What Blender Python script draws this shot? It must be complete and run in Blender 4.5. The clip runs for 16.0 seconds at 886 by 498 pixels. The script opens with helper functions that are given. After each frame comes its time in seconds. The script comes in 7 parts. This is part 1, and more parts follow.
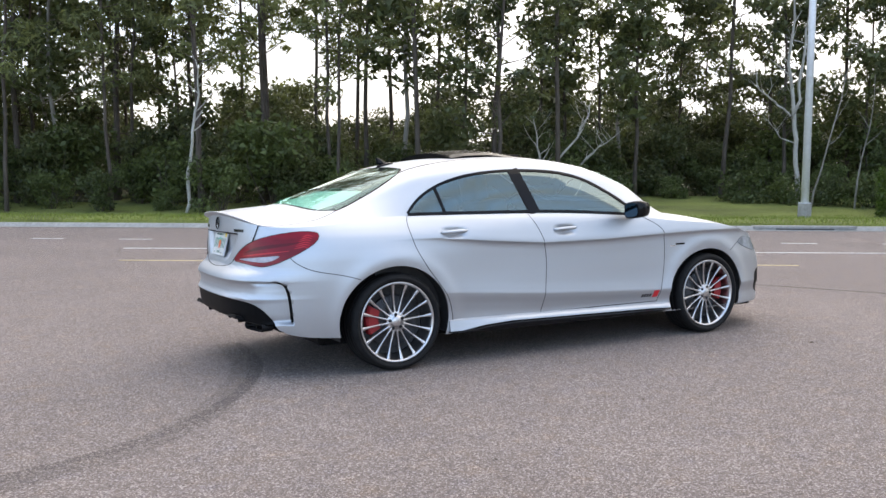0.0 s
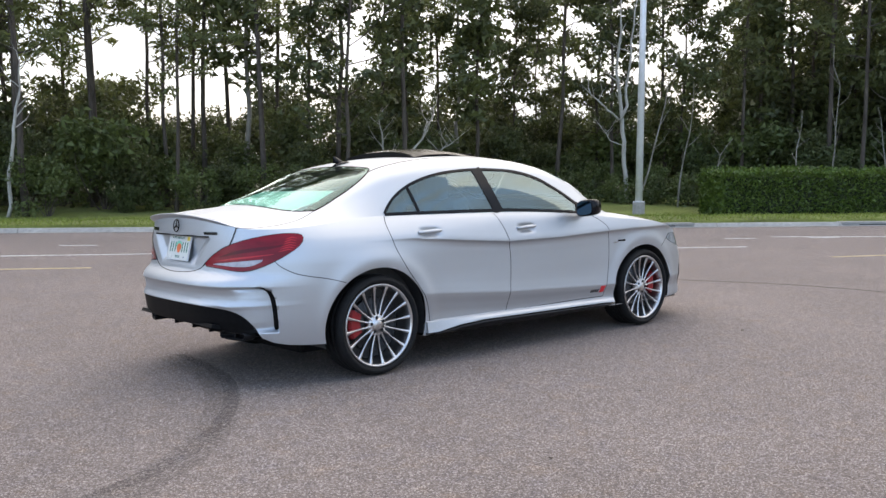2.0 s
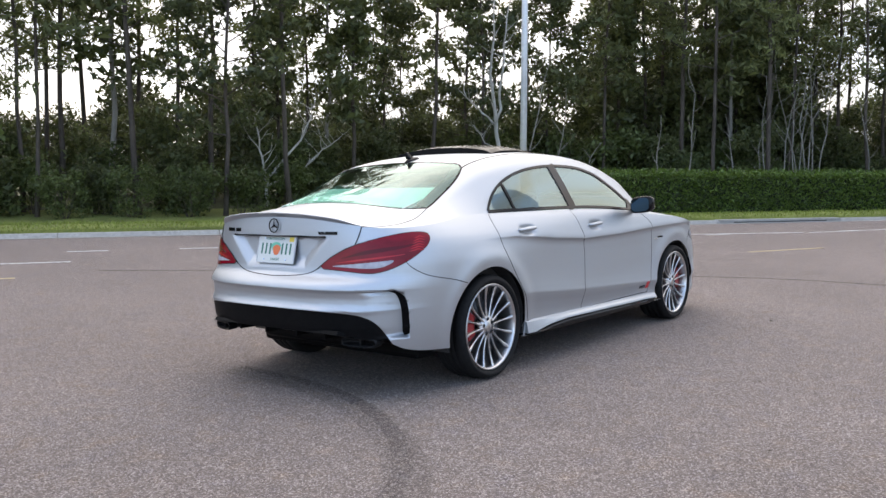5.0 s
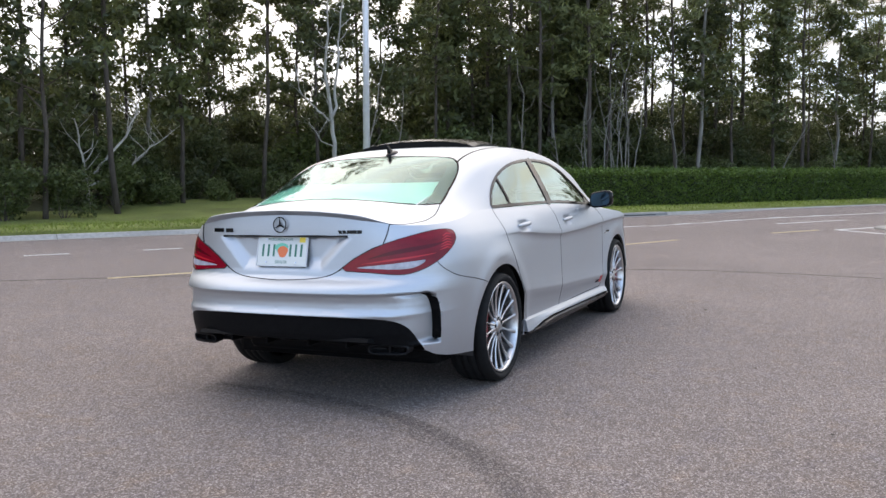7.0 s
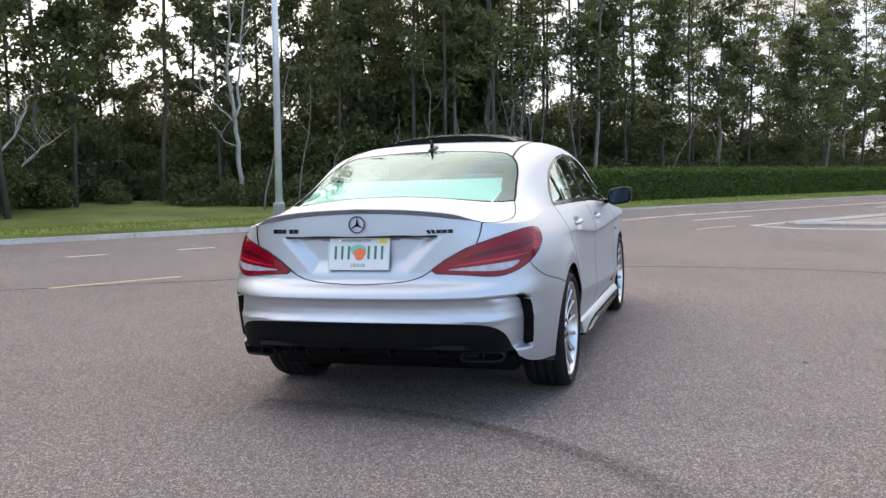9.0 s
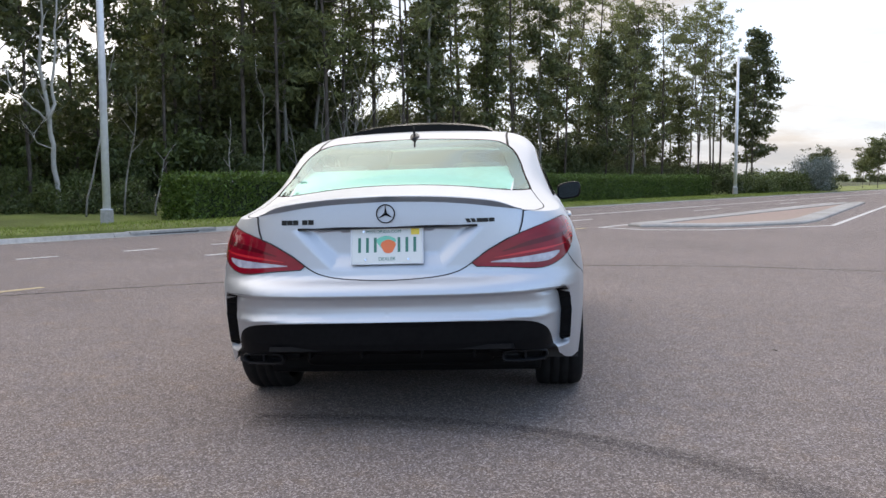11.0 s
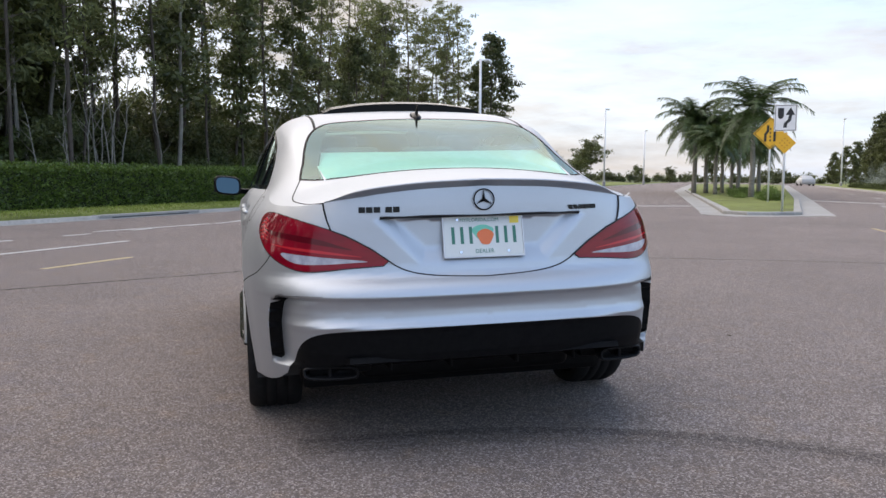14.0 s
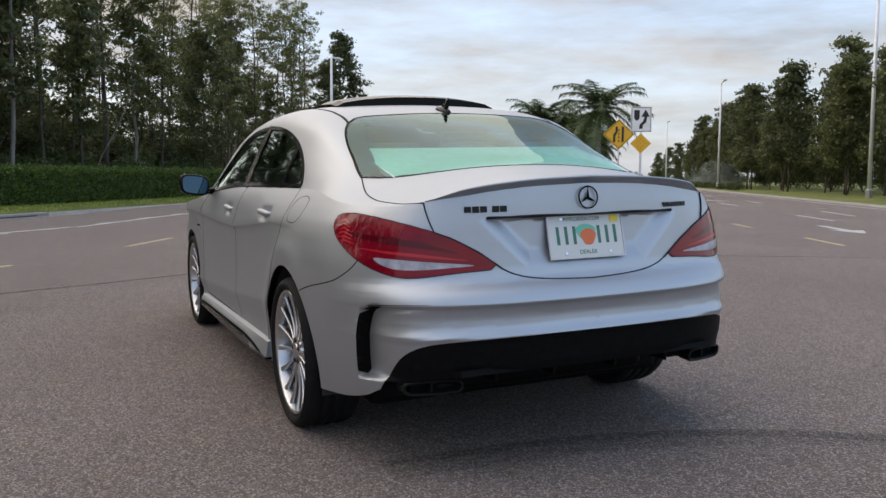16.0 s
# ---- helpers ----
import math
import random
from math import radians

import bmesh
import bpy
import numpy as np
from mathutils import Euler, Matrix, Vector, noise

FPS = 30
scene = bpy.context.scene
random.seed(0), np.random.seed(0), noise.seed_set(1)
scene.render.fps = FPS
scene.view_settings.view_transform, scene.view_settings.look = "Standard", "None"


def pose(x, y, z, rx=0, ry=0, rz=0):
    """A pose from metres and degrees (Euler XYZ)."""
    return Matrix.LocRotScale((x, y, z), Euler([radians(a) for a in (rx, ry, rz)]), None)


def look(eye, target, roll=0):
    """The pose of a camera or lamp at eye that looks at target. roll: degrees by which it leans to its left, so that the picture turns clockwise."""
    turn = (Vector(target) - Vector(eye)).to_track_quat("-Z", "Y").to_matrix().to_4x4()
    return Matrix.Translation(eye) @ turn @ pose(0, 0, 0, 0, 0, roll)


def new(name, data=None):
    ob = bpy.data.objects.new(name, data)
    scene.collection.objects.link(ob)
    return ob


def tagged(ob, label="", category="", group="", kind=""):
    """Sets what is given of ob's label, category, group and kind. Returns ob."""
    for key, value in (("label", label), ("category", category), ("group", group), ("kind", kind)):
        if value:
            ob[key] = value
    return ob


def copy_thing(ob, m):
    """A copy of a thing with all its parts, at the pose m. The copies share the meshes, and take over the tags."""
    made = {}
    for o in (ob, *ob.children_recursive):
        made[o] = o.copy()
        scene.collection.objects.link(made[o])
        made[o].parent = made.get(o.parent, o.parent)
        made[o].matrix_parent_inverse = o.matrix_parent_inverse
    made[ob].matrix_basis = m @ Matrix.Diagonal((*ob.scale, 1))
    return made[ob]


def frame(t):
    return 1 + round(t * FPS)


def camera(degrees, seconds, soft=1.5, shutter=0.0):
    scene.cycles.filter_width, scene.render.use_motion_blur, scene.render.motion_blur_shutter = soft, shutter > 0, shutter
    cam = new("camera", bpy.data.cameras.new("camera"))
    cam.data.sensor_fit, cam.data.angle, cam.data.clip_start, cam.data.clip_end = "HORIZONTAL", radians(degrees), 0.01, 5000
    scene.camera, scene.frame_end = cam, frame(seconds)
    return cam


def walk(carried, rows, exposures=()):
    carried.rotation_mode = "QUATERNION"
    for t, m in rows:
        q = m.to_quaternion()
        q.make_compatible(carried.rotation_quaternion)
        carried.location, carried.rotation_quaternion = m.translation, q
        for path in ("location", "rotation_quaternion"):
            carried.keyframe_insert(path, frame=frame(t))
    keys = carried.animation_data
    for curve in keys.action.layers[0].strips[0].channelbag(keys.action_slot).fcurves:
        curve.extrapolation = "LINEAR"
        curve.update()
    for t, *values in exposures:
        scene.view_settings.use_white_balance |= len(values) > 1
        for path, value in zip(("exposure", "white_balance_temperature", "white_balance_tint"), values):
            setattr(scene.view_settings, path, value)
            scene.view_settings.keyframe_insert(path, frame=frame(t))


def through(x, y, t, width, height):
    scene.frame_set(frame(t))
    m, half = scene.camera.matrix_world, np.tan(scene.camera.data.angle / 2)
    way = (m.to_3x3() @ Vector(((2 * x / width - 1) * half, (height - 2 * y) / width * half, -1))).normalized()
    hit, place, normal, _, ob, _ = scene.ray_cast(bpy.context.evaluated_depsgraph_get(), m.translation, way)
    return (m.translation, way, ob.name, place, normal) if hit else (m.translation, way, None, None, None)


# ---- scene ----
cam = camera(54.4, 16.0)
PATH = [
    (0, (-2.335, -5.779, 1.310), (-1.389, -4.027, 1.117), -0.0),
    (0.5, (-2.507, -5.602, 1.334), (-1.481, -3.897, 1.136), 0.1),
    (1, (-2.725, -5.458, 1.317), (-1.598, -3.818, 1.125), 0.0),
    (1.5, (-2.928, -5.293, 1.302), (-1.704, -3.723, 1.110), 0.1),
    (2, (-3.150, -5.119, 1.294), (-1.853, -3.608, 1.104), 0.1),
    (2.5, (-3.389, -4.955, 1.293), (-2.024, -3.505, 1.102), 0.2),
    (3, (-3.561, -4.780, 1.250), (-2.145, -3.378, 1.072), 0.0),
    (5.5, (-4.325, -3.494, 1.235), (-2.695, -2.349, 1.052), 0.1),
    (6, (-4.421, -3.236, 1.211), (-2.718, -2.203, 1.03), -0.1),
    (6.5, (-4.476, -2.918, 1.201), (-2.708, -2.001, 1.019), -0.1),
    (7, (-4.583, -2.616, 1.207), (-2.779, -1.772, 1.025), -0.0),
    (7.5, (-4.631, -2.332, 1.205), (-2.8, -1.548, 1.027), 0.0),
    (8, (-4.639, -2.037, 1.204), (-2.781, -1.321, 1.02), -0.1),
    (8.5, (-4.685, -1.797, 1.209), (-2.809, -1.128, 1.027), -0.2),
    (9, (-4.692, -1.564, 1.178), (-2.789, -0.977, 0.998), -0.3),
    (9.5, (-4.671, -1.307, 1.148), (-2.735, -0.836, 0.97), -0.1),
    (12, (-4.382, -0.007, 1.052), (-2.39, -0.062, 0.887), -0.1),
    (12.5, (-4.263, 0.231, 1.061), (-2.277, 0.06, 0.888), 0.2),
    (13, (-4.188, 0.482, 1.072), (-2.213, 0.223, 0.898), 0.4),
    (13.5, (-4.135, 0.694, 1.045), (-2.173, 0.346, 0.874), 0.4),
    (14, (-4.002, 0.914, 1.013), (-2.063, 0.453, 0.843), 0.5),
    (14.5, (-3.9, 1.14, 1.014), (-1.983, 0.598, 0.843), 0.4),
    (15, (-3.817, 1.345, 1.015), (-1.92, 0.734, 0.85), 0.3),
    (15.5, (-3.683, 1.541, 0.997), (-1.822, 0.829, 0.819), 0.3),
    (16, (-3.492, 1.734, 0.996), (-1.672, 0.921, 0.828), 0.4),
]
EXPOSURE = [(0, 1.08, 7950, 14), (1, 1.04, 7950, 14), (3, 0.84, 7930, 14), (5.5, 0.87, 7880, 15), (9, 0.87, 7880, 15), (12.5, 0.60, 7750, 16), (14, 0.57, 7850, 16), (15, 0.36, 8150, 15), (16, 0.16, 8200, 15)]
walk(cam, [(t, look(eye, target, roll)) for t, eye, target, roll in PATH], EXPOSURE)

# ---- light ----
# low sun behind the woods, thin bright cloud, blue sky on the other side
SUN_AZ, SUN_EL = radians(48), radians(37)
world = bpy.data.worlds.new("sky")
scene.world = world
world.use_nodes = True
wn, wl = world.node_tree.nodes, world.node_tree.links
wn.clear()
sky = wn.new("ShaderNodeTexSky")
sky.sky_type, sky.sun_disc = "NISHITA", False
sky.sun_elevation, sky.sun_rotation = SUN_EL, math.pi / 2 - SUN_AZ
sky.air_density, sky.dust_density, sky.ozone_density = 1.0, 1.2, 1.5
geo = wn.new("ShaderNodeTexCoord")
stretch = wn.new("ShaderNodeMapping")
stretch.inputs["Scale"].default_value = (1.7, 1.7, 9.0)
lean = wn.new("ShaderNodeVectorMath")
lean.operation = "DOT_PRODUCT"
lean.inputs[1].default_value = (0.19, 0.12, 0.0)
thick = wn.new("ShaderNodeMath")
thick.operation = "ADD"
puffs = wn.new("ShaderNodeTexNoise")
puffs.inputs["Scale"].default_value, puffs.inputs["Detail"].default_value, puffs.inputs["Roughness"].default_value = 1.6, 8, 0.62
cover = wn.new("ShaderNodeValToRGB")
cover.color_ramp.elements[0].position, cover.color_ramp.elements[1].position = 0.39, 0.76
cloud = wn.new("ShaderNodeMix")
cloud.data_type = "RGBA"
puff_light = wn.new("ShaderNodeTexNoise")
puff_light.inputs["Scale"].default_value, puff_light.inputs["Detail"].default_value, puff_light.inputs["Roughness"].default_value = 2.3, 7, 0.6
puff_tone = wn.new("ShaderNodeValToRGB")
puff_tone.color_ramp.elements[0].position, puff_tone.color_ramp.elements[0].color = 0.34, (0.66, 0.77, 0.92, 1)
puff_tone.color_ramp.elements[1].position, puff_tone.color_ramp.elements[1].color = 0.60, (0.94, 0.99, 1.05, 1)
puff_gain = wn.new("ShaderNodeVectorMath")
puff_gain.operation = "SCALE"
wl.new(puff_light.outputs["Fac"], puff_tone.inputs["Fac"])
wl.new(puff_tone.outputs["Color"], puff_gain.inputs[0])
# the cloud glows softly towards the hidden sun
towards = wn.new("ShaderNodeVectorMath")
towards.operation = "DOT_PRODUCT"
towards.inputs[1].default_value = (math.cos(SUN_AZ) * math.cos(SUN_EL), math.sin(SUN_AZ) * math.cos(SUN_EL), math.sin(SUN_EL))
near_sun = wn.new("ShaderNodeMapRange")
near_sun.inputs["From Min"].default_value, near_sun.inputs["From Max"].default_value = 0.45, 1.0
fall = wn.new("ShaderNodeMath")
fall.operation = "POWER"
fall.inputs[1].default_value = 3.5
glow = wn.new("ShaderNodeMapRange")
glow.inputs["To Min"].default_value, glow.inputs["To Max"].default_value = 4.6, 15.0
wl.new(near_sun.outputs["Result"], fall.inputs[0])
wl.new(fall.outputs["Value"], glow.inputs["Value"])
wl.new(geo.outputs["Generated"], towards.inputs[0])
wl.new(towards.outputs["Value"], near_sun.inputs["Value"])
wl.new(glow.outputs["Result"], puff_gain.inputs["Scale"])
wl.new(puff_gain.outputs["Vector"], cloud.inputs["B"])
# a thin high veil brightens the clear blue
veil = wn.new("ShaderNodeMix")
veil.data_type, veil.blend_type = "RGBA", "ADD"
veil.inputs["Factor"].default_value = 1.0
veil.inputs["B"].default_value = (2.4, 4.0, 6.9, 1)
back = wn.new("ShaderNodeBackground")
back.inputs["Strength"].default_value = 0.110
wout = wn.new("ShaderNodeOutputWorld")
wl.new(geo.outputs["Generated"], stretch.inputs["Vector"])
wl.new(stretch.outputs["Vector"], puffs.inputs["Vector"])
wl.new(stretch.outputs["Vector"], puff_light.inputs["Vector"])
wl.new(geo.outputs["Generated"], lean.inputs[0])
wl.new(lean.outputs["Value"], thick.inputs[0])
wl.new(puffs.outputs["Fac"], thick.inputs[1])
wl.new(thick.outputs["Value"], cover.inputs["Fac"])
wl.new(cover.outputs["Color"], cloud.inputs["Factor"])
wl.new(sky.outputs["Color"], veil.inputs["A"])
wl.new(veil.outputs["Result"], cloud.inputs["A"])
wl.new(cloud.outputs["Result"], back.inputs["Color"])
wl.new(back.outputs["Background"], wout.inputs["Surface"])

sun = new("sun", bpy.data.lights.new("sun", "SUN"))
sun.data.energy, sun.data.angle, sun.data.color = 2.0, radians(135), (1.0, 0.965, 0.91)
to_sun = Vector((math.cos(SUN_AZ) * math.cos(SUN_EL), math.sin(SUN_AZ) * math.cos(SUN_EL), math.sin(SUN_EL)))
sun.matrix_world = look(to_sun * 50, (0, 0, 0))



# ---- materials ----
def shader(name, rough=0.6, metal=0.0):
    m = bpy.data.materials.new(name)
    m.use_nodes = True
    b = m.node_tree.nodes["Principled BSDF"]
    b.inputs["Roughness"].default_value, b.inputs["Metallic"].default_value = rough, metal
    return m, m.node_tree.nodes, m.node_tree.links, b


def plain(name, colour, rough=0.6, metal=0.0, coat=0.0, spec=0.5):
    m, n, l, b = shader(name, rough, metal)
    b.inputs["Base Color"].default_value = (*colour, 1)
    b.inputs["Coat Weight"].default_value = coat
    b.inputs["Coat Roughness"].default_value = 0.05
    b.inputs["Specular IOR Level"].default_value = spec
    return m


def ramp(n, stops):
    r = n.new("ShaderNodeValToRGB")
    while len(r.color_ramp.elements) < len(stops):
        r.color_ramp.elements.new(0.5)
    for e, (p, c) in zip(r.color_ramp.elements, stops):
        e.position, e.color = p, (*c, 1)
    return r


def noisy(name, stops, scale, rough=0.8, bump=0.3, bump_scale=None, big=0.0, big_scale=0.4, metal=0.0, per_piece=0.0, depth=0.01, squash=(1, 1, 1)):
    """Two scales of noise over a colour ramp, with fine relief and, if asked, a shift from piece to piece."""
    m, n, l, b = shader(name, rough, metal)
    tc = n.new("ShaderNodeTexCoord")
    mp = n.new("ShaderNodeMapping")
    mp.inputs["Scale"].default_value = squash
    l.new(tc.outputs["Object"], mp.inputs["Vector"])
    fine = n.new("ShaderNodeTexNoise")
    fine.inputs["Scale"].default_value, fine.inputs["Detail"].default_value, fine.inputs["Roughness"].default_value = scale, 6, 0.65
    l.new(mp.outputs["Vector"], fine.inputs["Vector"])
    col = ramp(n, stops)
    l.new(fine.outputs["Fac"], col.inputs["Fac"])
    out = col.outputs["Color"]
    if big:
        wide = n.new("ShaderNodeTexNoise")
        wide.inputs["Scale"].default_value, wide.inputs["Detail"].default_value = big_scale, 4
        l.new(mp.outputs["Vector"], wide.inputs["Vector"])
        hs = n.new("ShaderNodeHueSaturation")
        mr = n.new("ShaderNodeMapRange")
        mr.inputs["From Min"].default_value, mr.inputs["From Max"].default_value = 0.3, 0.7
        mr.inputs["To Min"].default_value, mr.inputs["To Max"].default_value = 1 - big, 1 + big
        l.new(wide.outputs["Fac"], mr.inputs["Value"])
        l.new(mr.outputs["Result"], hs.inputs["Value"])
        l.new(out, hs.inputs["Color"])
        out = hs.outputs["Color"]
    if per_piece:
        oi = n.new("ShaderNodeObjectInfo")
        gi = n.new("ShaderNodeNewGeometry")
        add = n.new("ShaderNodeMath")
        add.operation = "ADD"
        l.new(oi.outputs["Random"], add.inputs[0])
        l.new(gi.outputs["Random Per Island"], add.inputs[1])
        mr = n.new("ShaderNodeMapRange")
        mr.inputs["From Max"].default_value = 2.0
        mr.inputs["To Min"].default_value, mr.inputs["To Max"].default_value = 1 - per_piece, 1 + per_piece
        l.new(add.outputs["Value"], mr.inputs["Value"])
        hs = n.new("ShaderNodeHueSaturation")
        l.new(mr.outputs["Result"], hs.inputs["Value"])
        l.new(out, hs.inputs["Color"])
        out = hs.outputs["Color"]
    l.new(out, b.inputs["Base Color"])
    if bump:
        bn = n.new("ShaderNodeTexNoise")
        bn.inputs["Scale"].default_value, bn.inputs["Detail"].default_value = bump_scale or scale * 2, 5
        l.new(mp.outputs["Vector"], bn.inputs["Vector"])
        bp = n.new("ShaderNodeBump")
        bp.inputs["Strength"].default_value, bp.inputs["Distance"].default_value = bump, depth
        l.new(bn.outputs["Fac"], bp.inputs["Height"])
        l.new(bp.outputs["Normal"], b.inputs["Normal"])
    return m


def leafy(name, dark, light, shine=0.5, through=0.35):
    """Leaves: a colour for each leaf, some light through them."""
    m, n, l, b = shader(name, shine)
    gi = n.new("ShaderNodeNewGeometry")
    oi = n.new("ShaderNodeObjectInfo")
    add = n.new("ShaderNodeMath")
    add.operation = "MULTIPLY_ADD"
    add.inputs[1].default_value = 0.65
    half = n.new("ShaderNodeMath")
    half.operation = "MULTIPLY"
    half.inputs[1].default_value = 0.35
    l.new(oi.outputs["Random"], half.inputs[0])
    l.new(gi.outputs["Random Per Island"], add.inputs[0])
    l.new(half.outputs["Value"], add.inputs[2])
    col = ramp(n, [(0.0, dark), (0.75, light), (1.0, [min(1, c * 1.5) for c in light])])
    l.new(add.outputs["Value"], col.inputs["Fac"])
    l.new(col.outputs["Color"], b.inputs["Base Color"])
    tr = n.new("ShaderNodeBsdfTranslucent")
    l.new(col.outputs["Color"], tr.inputs["Color"])
    mix = n.new("ShaderNodeMixShader")
    mix.inputs["Fac"].default_value = through
    l.new(b.outputs["BSDF"], mix.inputs[1])
    l.new(tr.outputs["BSDF"], mix.inputs[2])
    l.new(mix.outputs["Shader"], n["Material Output"].inputs["Surface"])
    return m


def make_asphalt():
    m, n, l, b = shader("asphalt", 0.85)
    b.inputs["Specular IOR Level"].default_value = 0.18
    tc = n.new("ShaderNodeTexCoord")
    stones = n.new("ShaderNodeTexVoronoi")
    stones.inputs["Scale"].default_value = 150
    l.new(tc.outputs["Object"], stones.inputs["Vector"])
    grit = n.new("ShaderNodeTexNoise")
    grit.inputs["Scale"].default_value, grit.inputs["Detail"].default_value, grit.inputs["Roughness"].default_value = 190, 4, 0.8
    l.new(tc.outputs["Object"], grit.inputs["Vector"])
    wide = n.new("ShaderNodeTexNoise")
    wide.inputs["Scale"].default_value, wide.inputs["Detail"].default_value, wide.inputs["Roughness"].default_value = 0.35, 5, 0.6
    l.new(tc.outputs["Object"], wide.inputs["Vector"])
    bright = n.new("ShaderNodeSeparateColor")
    l.new(stones.outputs["Color"], bright.inputs["Color"])
    mixv = n.new("ShaderNodeMath")
    mixv.operation = "MULTIPLY_ADD"
    mixv.inputs[1].default_value = 0.55
    l.new(bright.outputs["Red"], mixv.inputs[0])
    l.new(grit.outputs["Fac"], mixv.inputs[2])
    col = ramp(n, [(0.34, (0.070, 0.057, 0.052)), (0.64, (0.150, 0.122, 0.111)), (0.92, (0.215, 0.176, 0.161)), (1.0, (0.40, 0.35, 0.325))])
    l.new(mixv.outputs["Value"], col.inputs["Fac"])
    hs = n.new("ShaderNodeHueSaturation")
    mr = n.new("ShaderNodeMapRange")
    mr.inputs["From Min"].default_value, mr.inputs["From Max"].default_value = 0.3, 0.7
    mr.inputs["To Min"].default_value, mr.inputs["To Max"].default_value = 0.90, 1.10
    l.new(wide.outputs["Fac"], mr.inputs["Value"])
    l.new(mr.outputs["Result"], hs.inputs["Value"])
    # tan and violet patches of aggregate a hand or two wide
    mottle = n.new("ShaderNodeTexNoise")
    mottle.inputs["Scale"].default_value, mottle.inputs["Detail"].default_value, mottle.inputs["Roughness"].default_value = 5.5, 6, 0.72
    l.new(tc.outputs["Object"], mottle.inputs["Vector"])
    tint = ramp(n, [(0.32, (0.94, 0.96, 1.03)), (0.46, (1.0, 1.0, 1.0)), (0.54, (1.0, 1.0, 1.0)), (0.68, (1.07, 1.0, 0.91))])
    l.new(mottle.outputs["Fac"], tint.inputs["Fac"])
    tm = n.new("ShaderNodeMix")
    tm.data_type, tm.blend_type = "RGBA", "MULTIPLY"
    tm.inputs["Factor"].default_value = 1.0
    l.new(col.outputs["Color"], tm.inputs["A"])
    l.new(tint.outputs["Color"], tm.inputs["B"])
    l.new(tm.outputs["Result"], hs.inputs["Color"])
    l.new(hs.outputs["Color"], b.inputs["Base Color"])
    bp = n.new("ShaderNodeBump")
    bp.inputs["Strength"].default_value, bp.inputs["Distance"].default_value = 0.7, 0.008
    l.new(mixv.outputs["Value"], bp.inputs["Height"])
    l.new(bp.outputs["Normal"], b.inputs["Normal"])
    return m


ASPHALT = make_asphalt()
CONCRETE = noisy("concrete", [(0.3, (0.24, 0.23, 0.212)), (0.7, (0.36, 0.347, 0.325))], 14, 0.85, 0.3, 60, big=0.15, big_scale=0.9)
LAWN = noisy("lawn", [(0.25, (0.088, 0.110, 0.020)), (0.55, (0.155, 0.180, 0.036)), (0.8, (0.25, 0.255, 0.07))], 26, 0.9, 0.8, 60, big=0.32, big_scale=0.5, depth=0.03)
GRASS_BLADE = leafy("grass_blade", (0.095, 0.135, 0.02), (0.205, 0.255, 0.05), 0.6, 0.3)
LITTER = noisy("forest_floor", [(0.3, (0.030, 0.032, 0.013)), (0.6, (0.060, 0.068, 0.022)), (0.85, (0.09, 0.10, 0.035))], 5, 0.95, 0.8, 18, big=0.3, depth=0.05)
FIELD = noisy("far_field", [(0.3, (0.06, 0.085, 0.03)), (0.7, (0.11, 0.135, 0.05))], 0.2, 0.95, 0.2, big=0.2, big_scale=0.02)
WHITE_LINE = noisy("white_road_paint", [(0.36, (0.20, 0.19, 0.18)), (0.52, (0.52, 0.51, 0.49)), (0.8, (0.72, 0.71, 0.69))], 18, 0.7, 0.2, 80, big=0.12)
YELLOW_LINE = noisy("yellow_road_paint", [(0.33, (0.20, 0.16, 0.10)), (0.5, (0.46, 0.355, 0.20)), (0.8, (0.54, 0.42, 0.25))], 18, 0.7, 0.2, 80, big=0.12)
PAVER = noisy("red_paver", [(0.3, (0.24, 0.172, 0.14)), (0.7, (0.32, 0.23, 0.187))], 14, 0.85, 0.3, 60, per_piece=0.22)
# near-black for the shaded opening of the kerb inlets
SLOT_SHADE = plain("slot_shade", (0.03, 0.029, 0.028), 0.6)
BARK = noisy("pine_bark", [(0.3, (0.040, 0.030, 0.024)), (0.6, (0.095, 0.075, 0.060)), (0.85, (0.17, 0.14, 0.115))], 6, 0.95, 0.9, 14, big=0.2, depth=0.03, squash=(1, 1, 0.3))
PALE_BARK = noisy("pale_bark", [(0.3, (0.12, 0.108, 0.09)), (0.6, (0.24, 0.22, 0.19)), (0.85, (0.36, 0.335, 0.30))], 5, 0.9, 0.6, 16, depth=0.02, squash=(1, 1, 0.3))
WHITE_BARK = noisy("white_bark", [(0.3, (0.24, 0.22, 0.19)), (0.6, (0.42, 0.40, 0.36)), (0.85, (0.56, 0.53, 0.48))], 5, 0.9, 0.5, 16, depth=0.02, squash=(1, 1, 0.3))
PALM_BARK = noisy("palm_bark", [(0.3, (0.16, 0.145, 0.12)), (0.7, (0.30, 0.28, 0.24))], 4, 0.9, 0.6, 10, depth=0.02, squash=(0.5, 0.5, 3))
NEEDLES = leafy("pine_needles", (0.054, 0.066, 0.024), (0.175, 0.195, 0.072), 0.55, 0.45)
LEAVES = leafy("broad_leaves", (0.030, 0.040, 0.015), (0.112, 0.130, 0.046), 0.5, 0.38)
UNDER = leafy("undergrowth", (0.026, 0.038, 0.011), (0.098, 0.128, 0.036), 0.55, 0.34)
HEDGE = leafy("hedge_leaves", (0.036, 0.070, 0.012), (0.135, 0.215, 0.034), 0.45, 0.30)
# near-black twigs: the shade inside the hedge is in this colour
HEDGE_CORE = noisy("shaded_hedge_twigs", [(0.3, (0.010, 0.014, 0.006)), (0.7, (0.03, 0.035, 0.014))], 9, 0.95, 0.6)
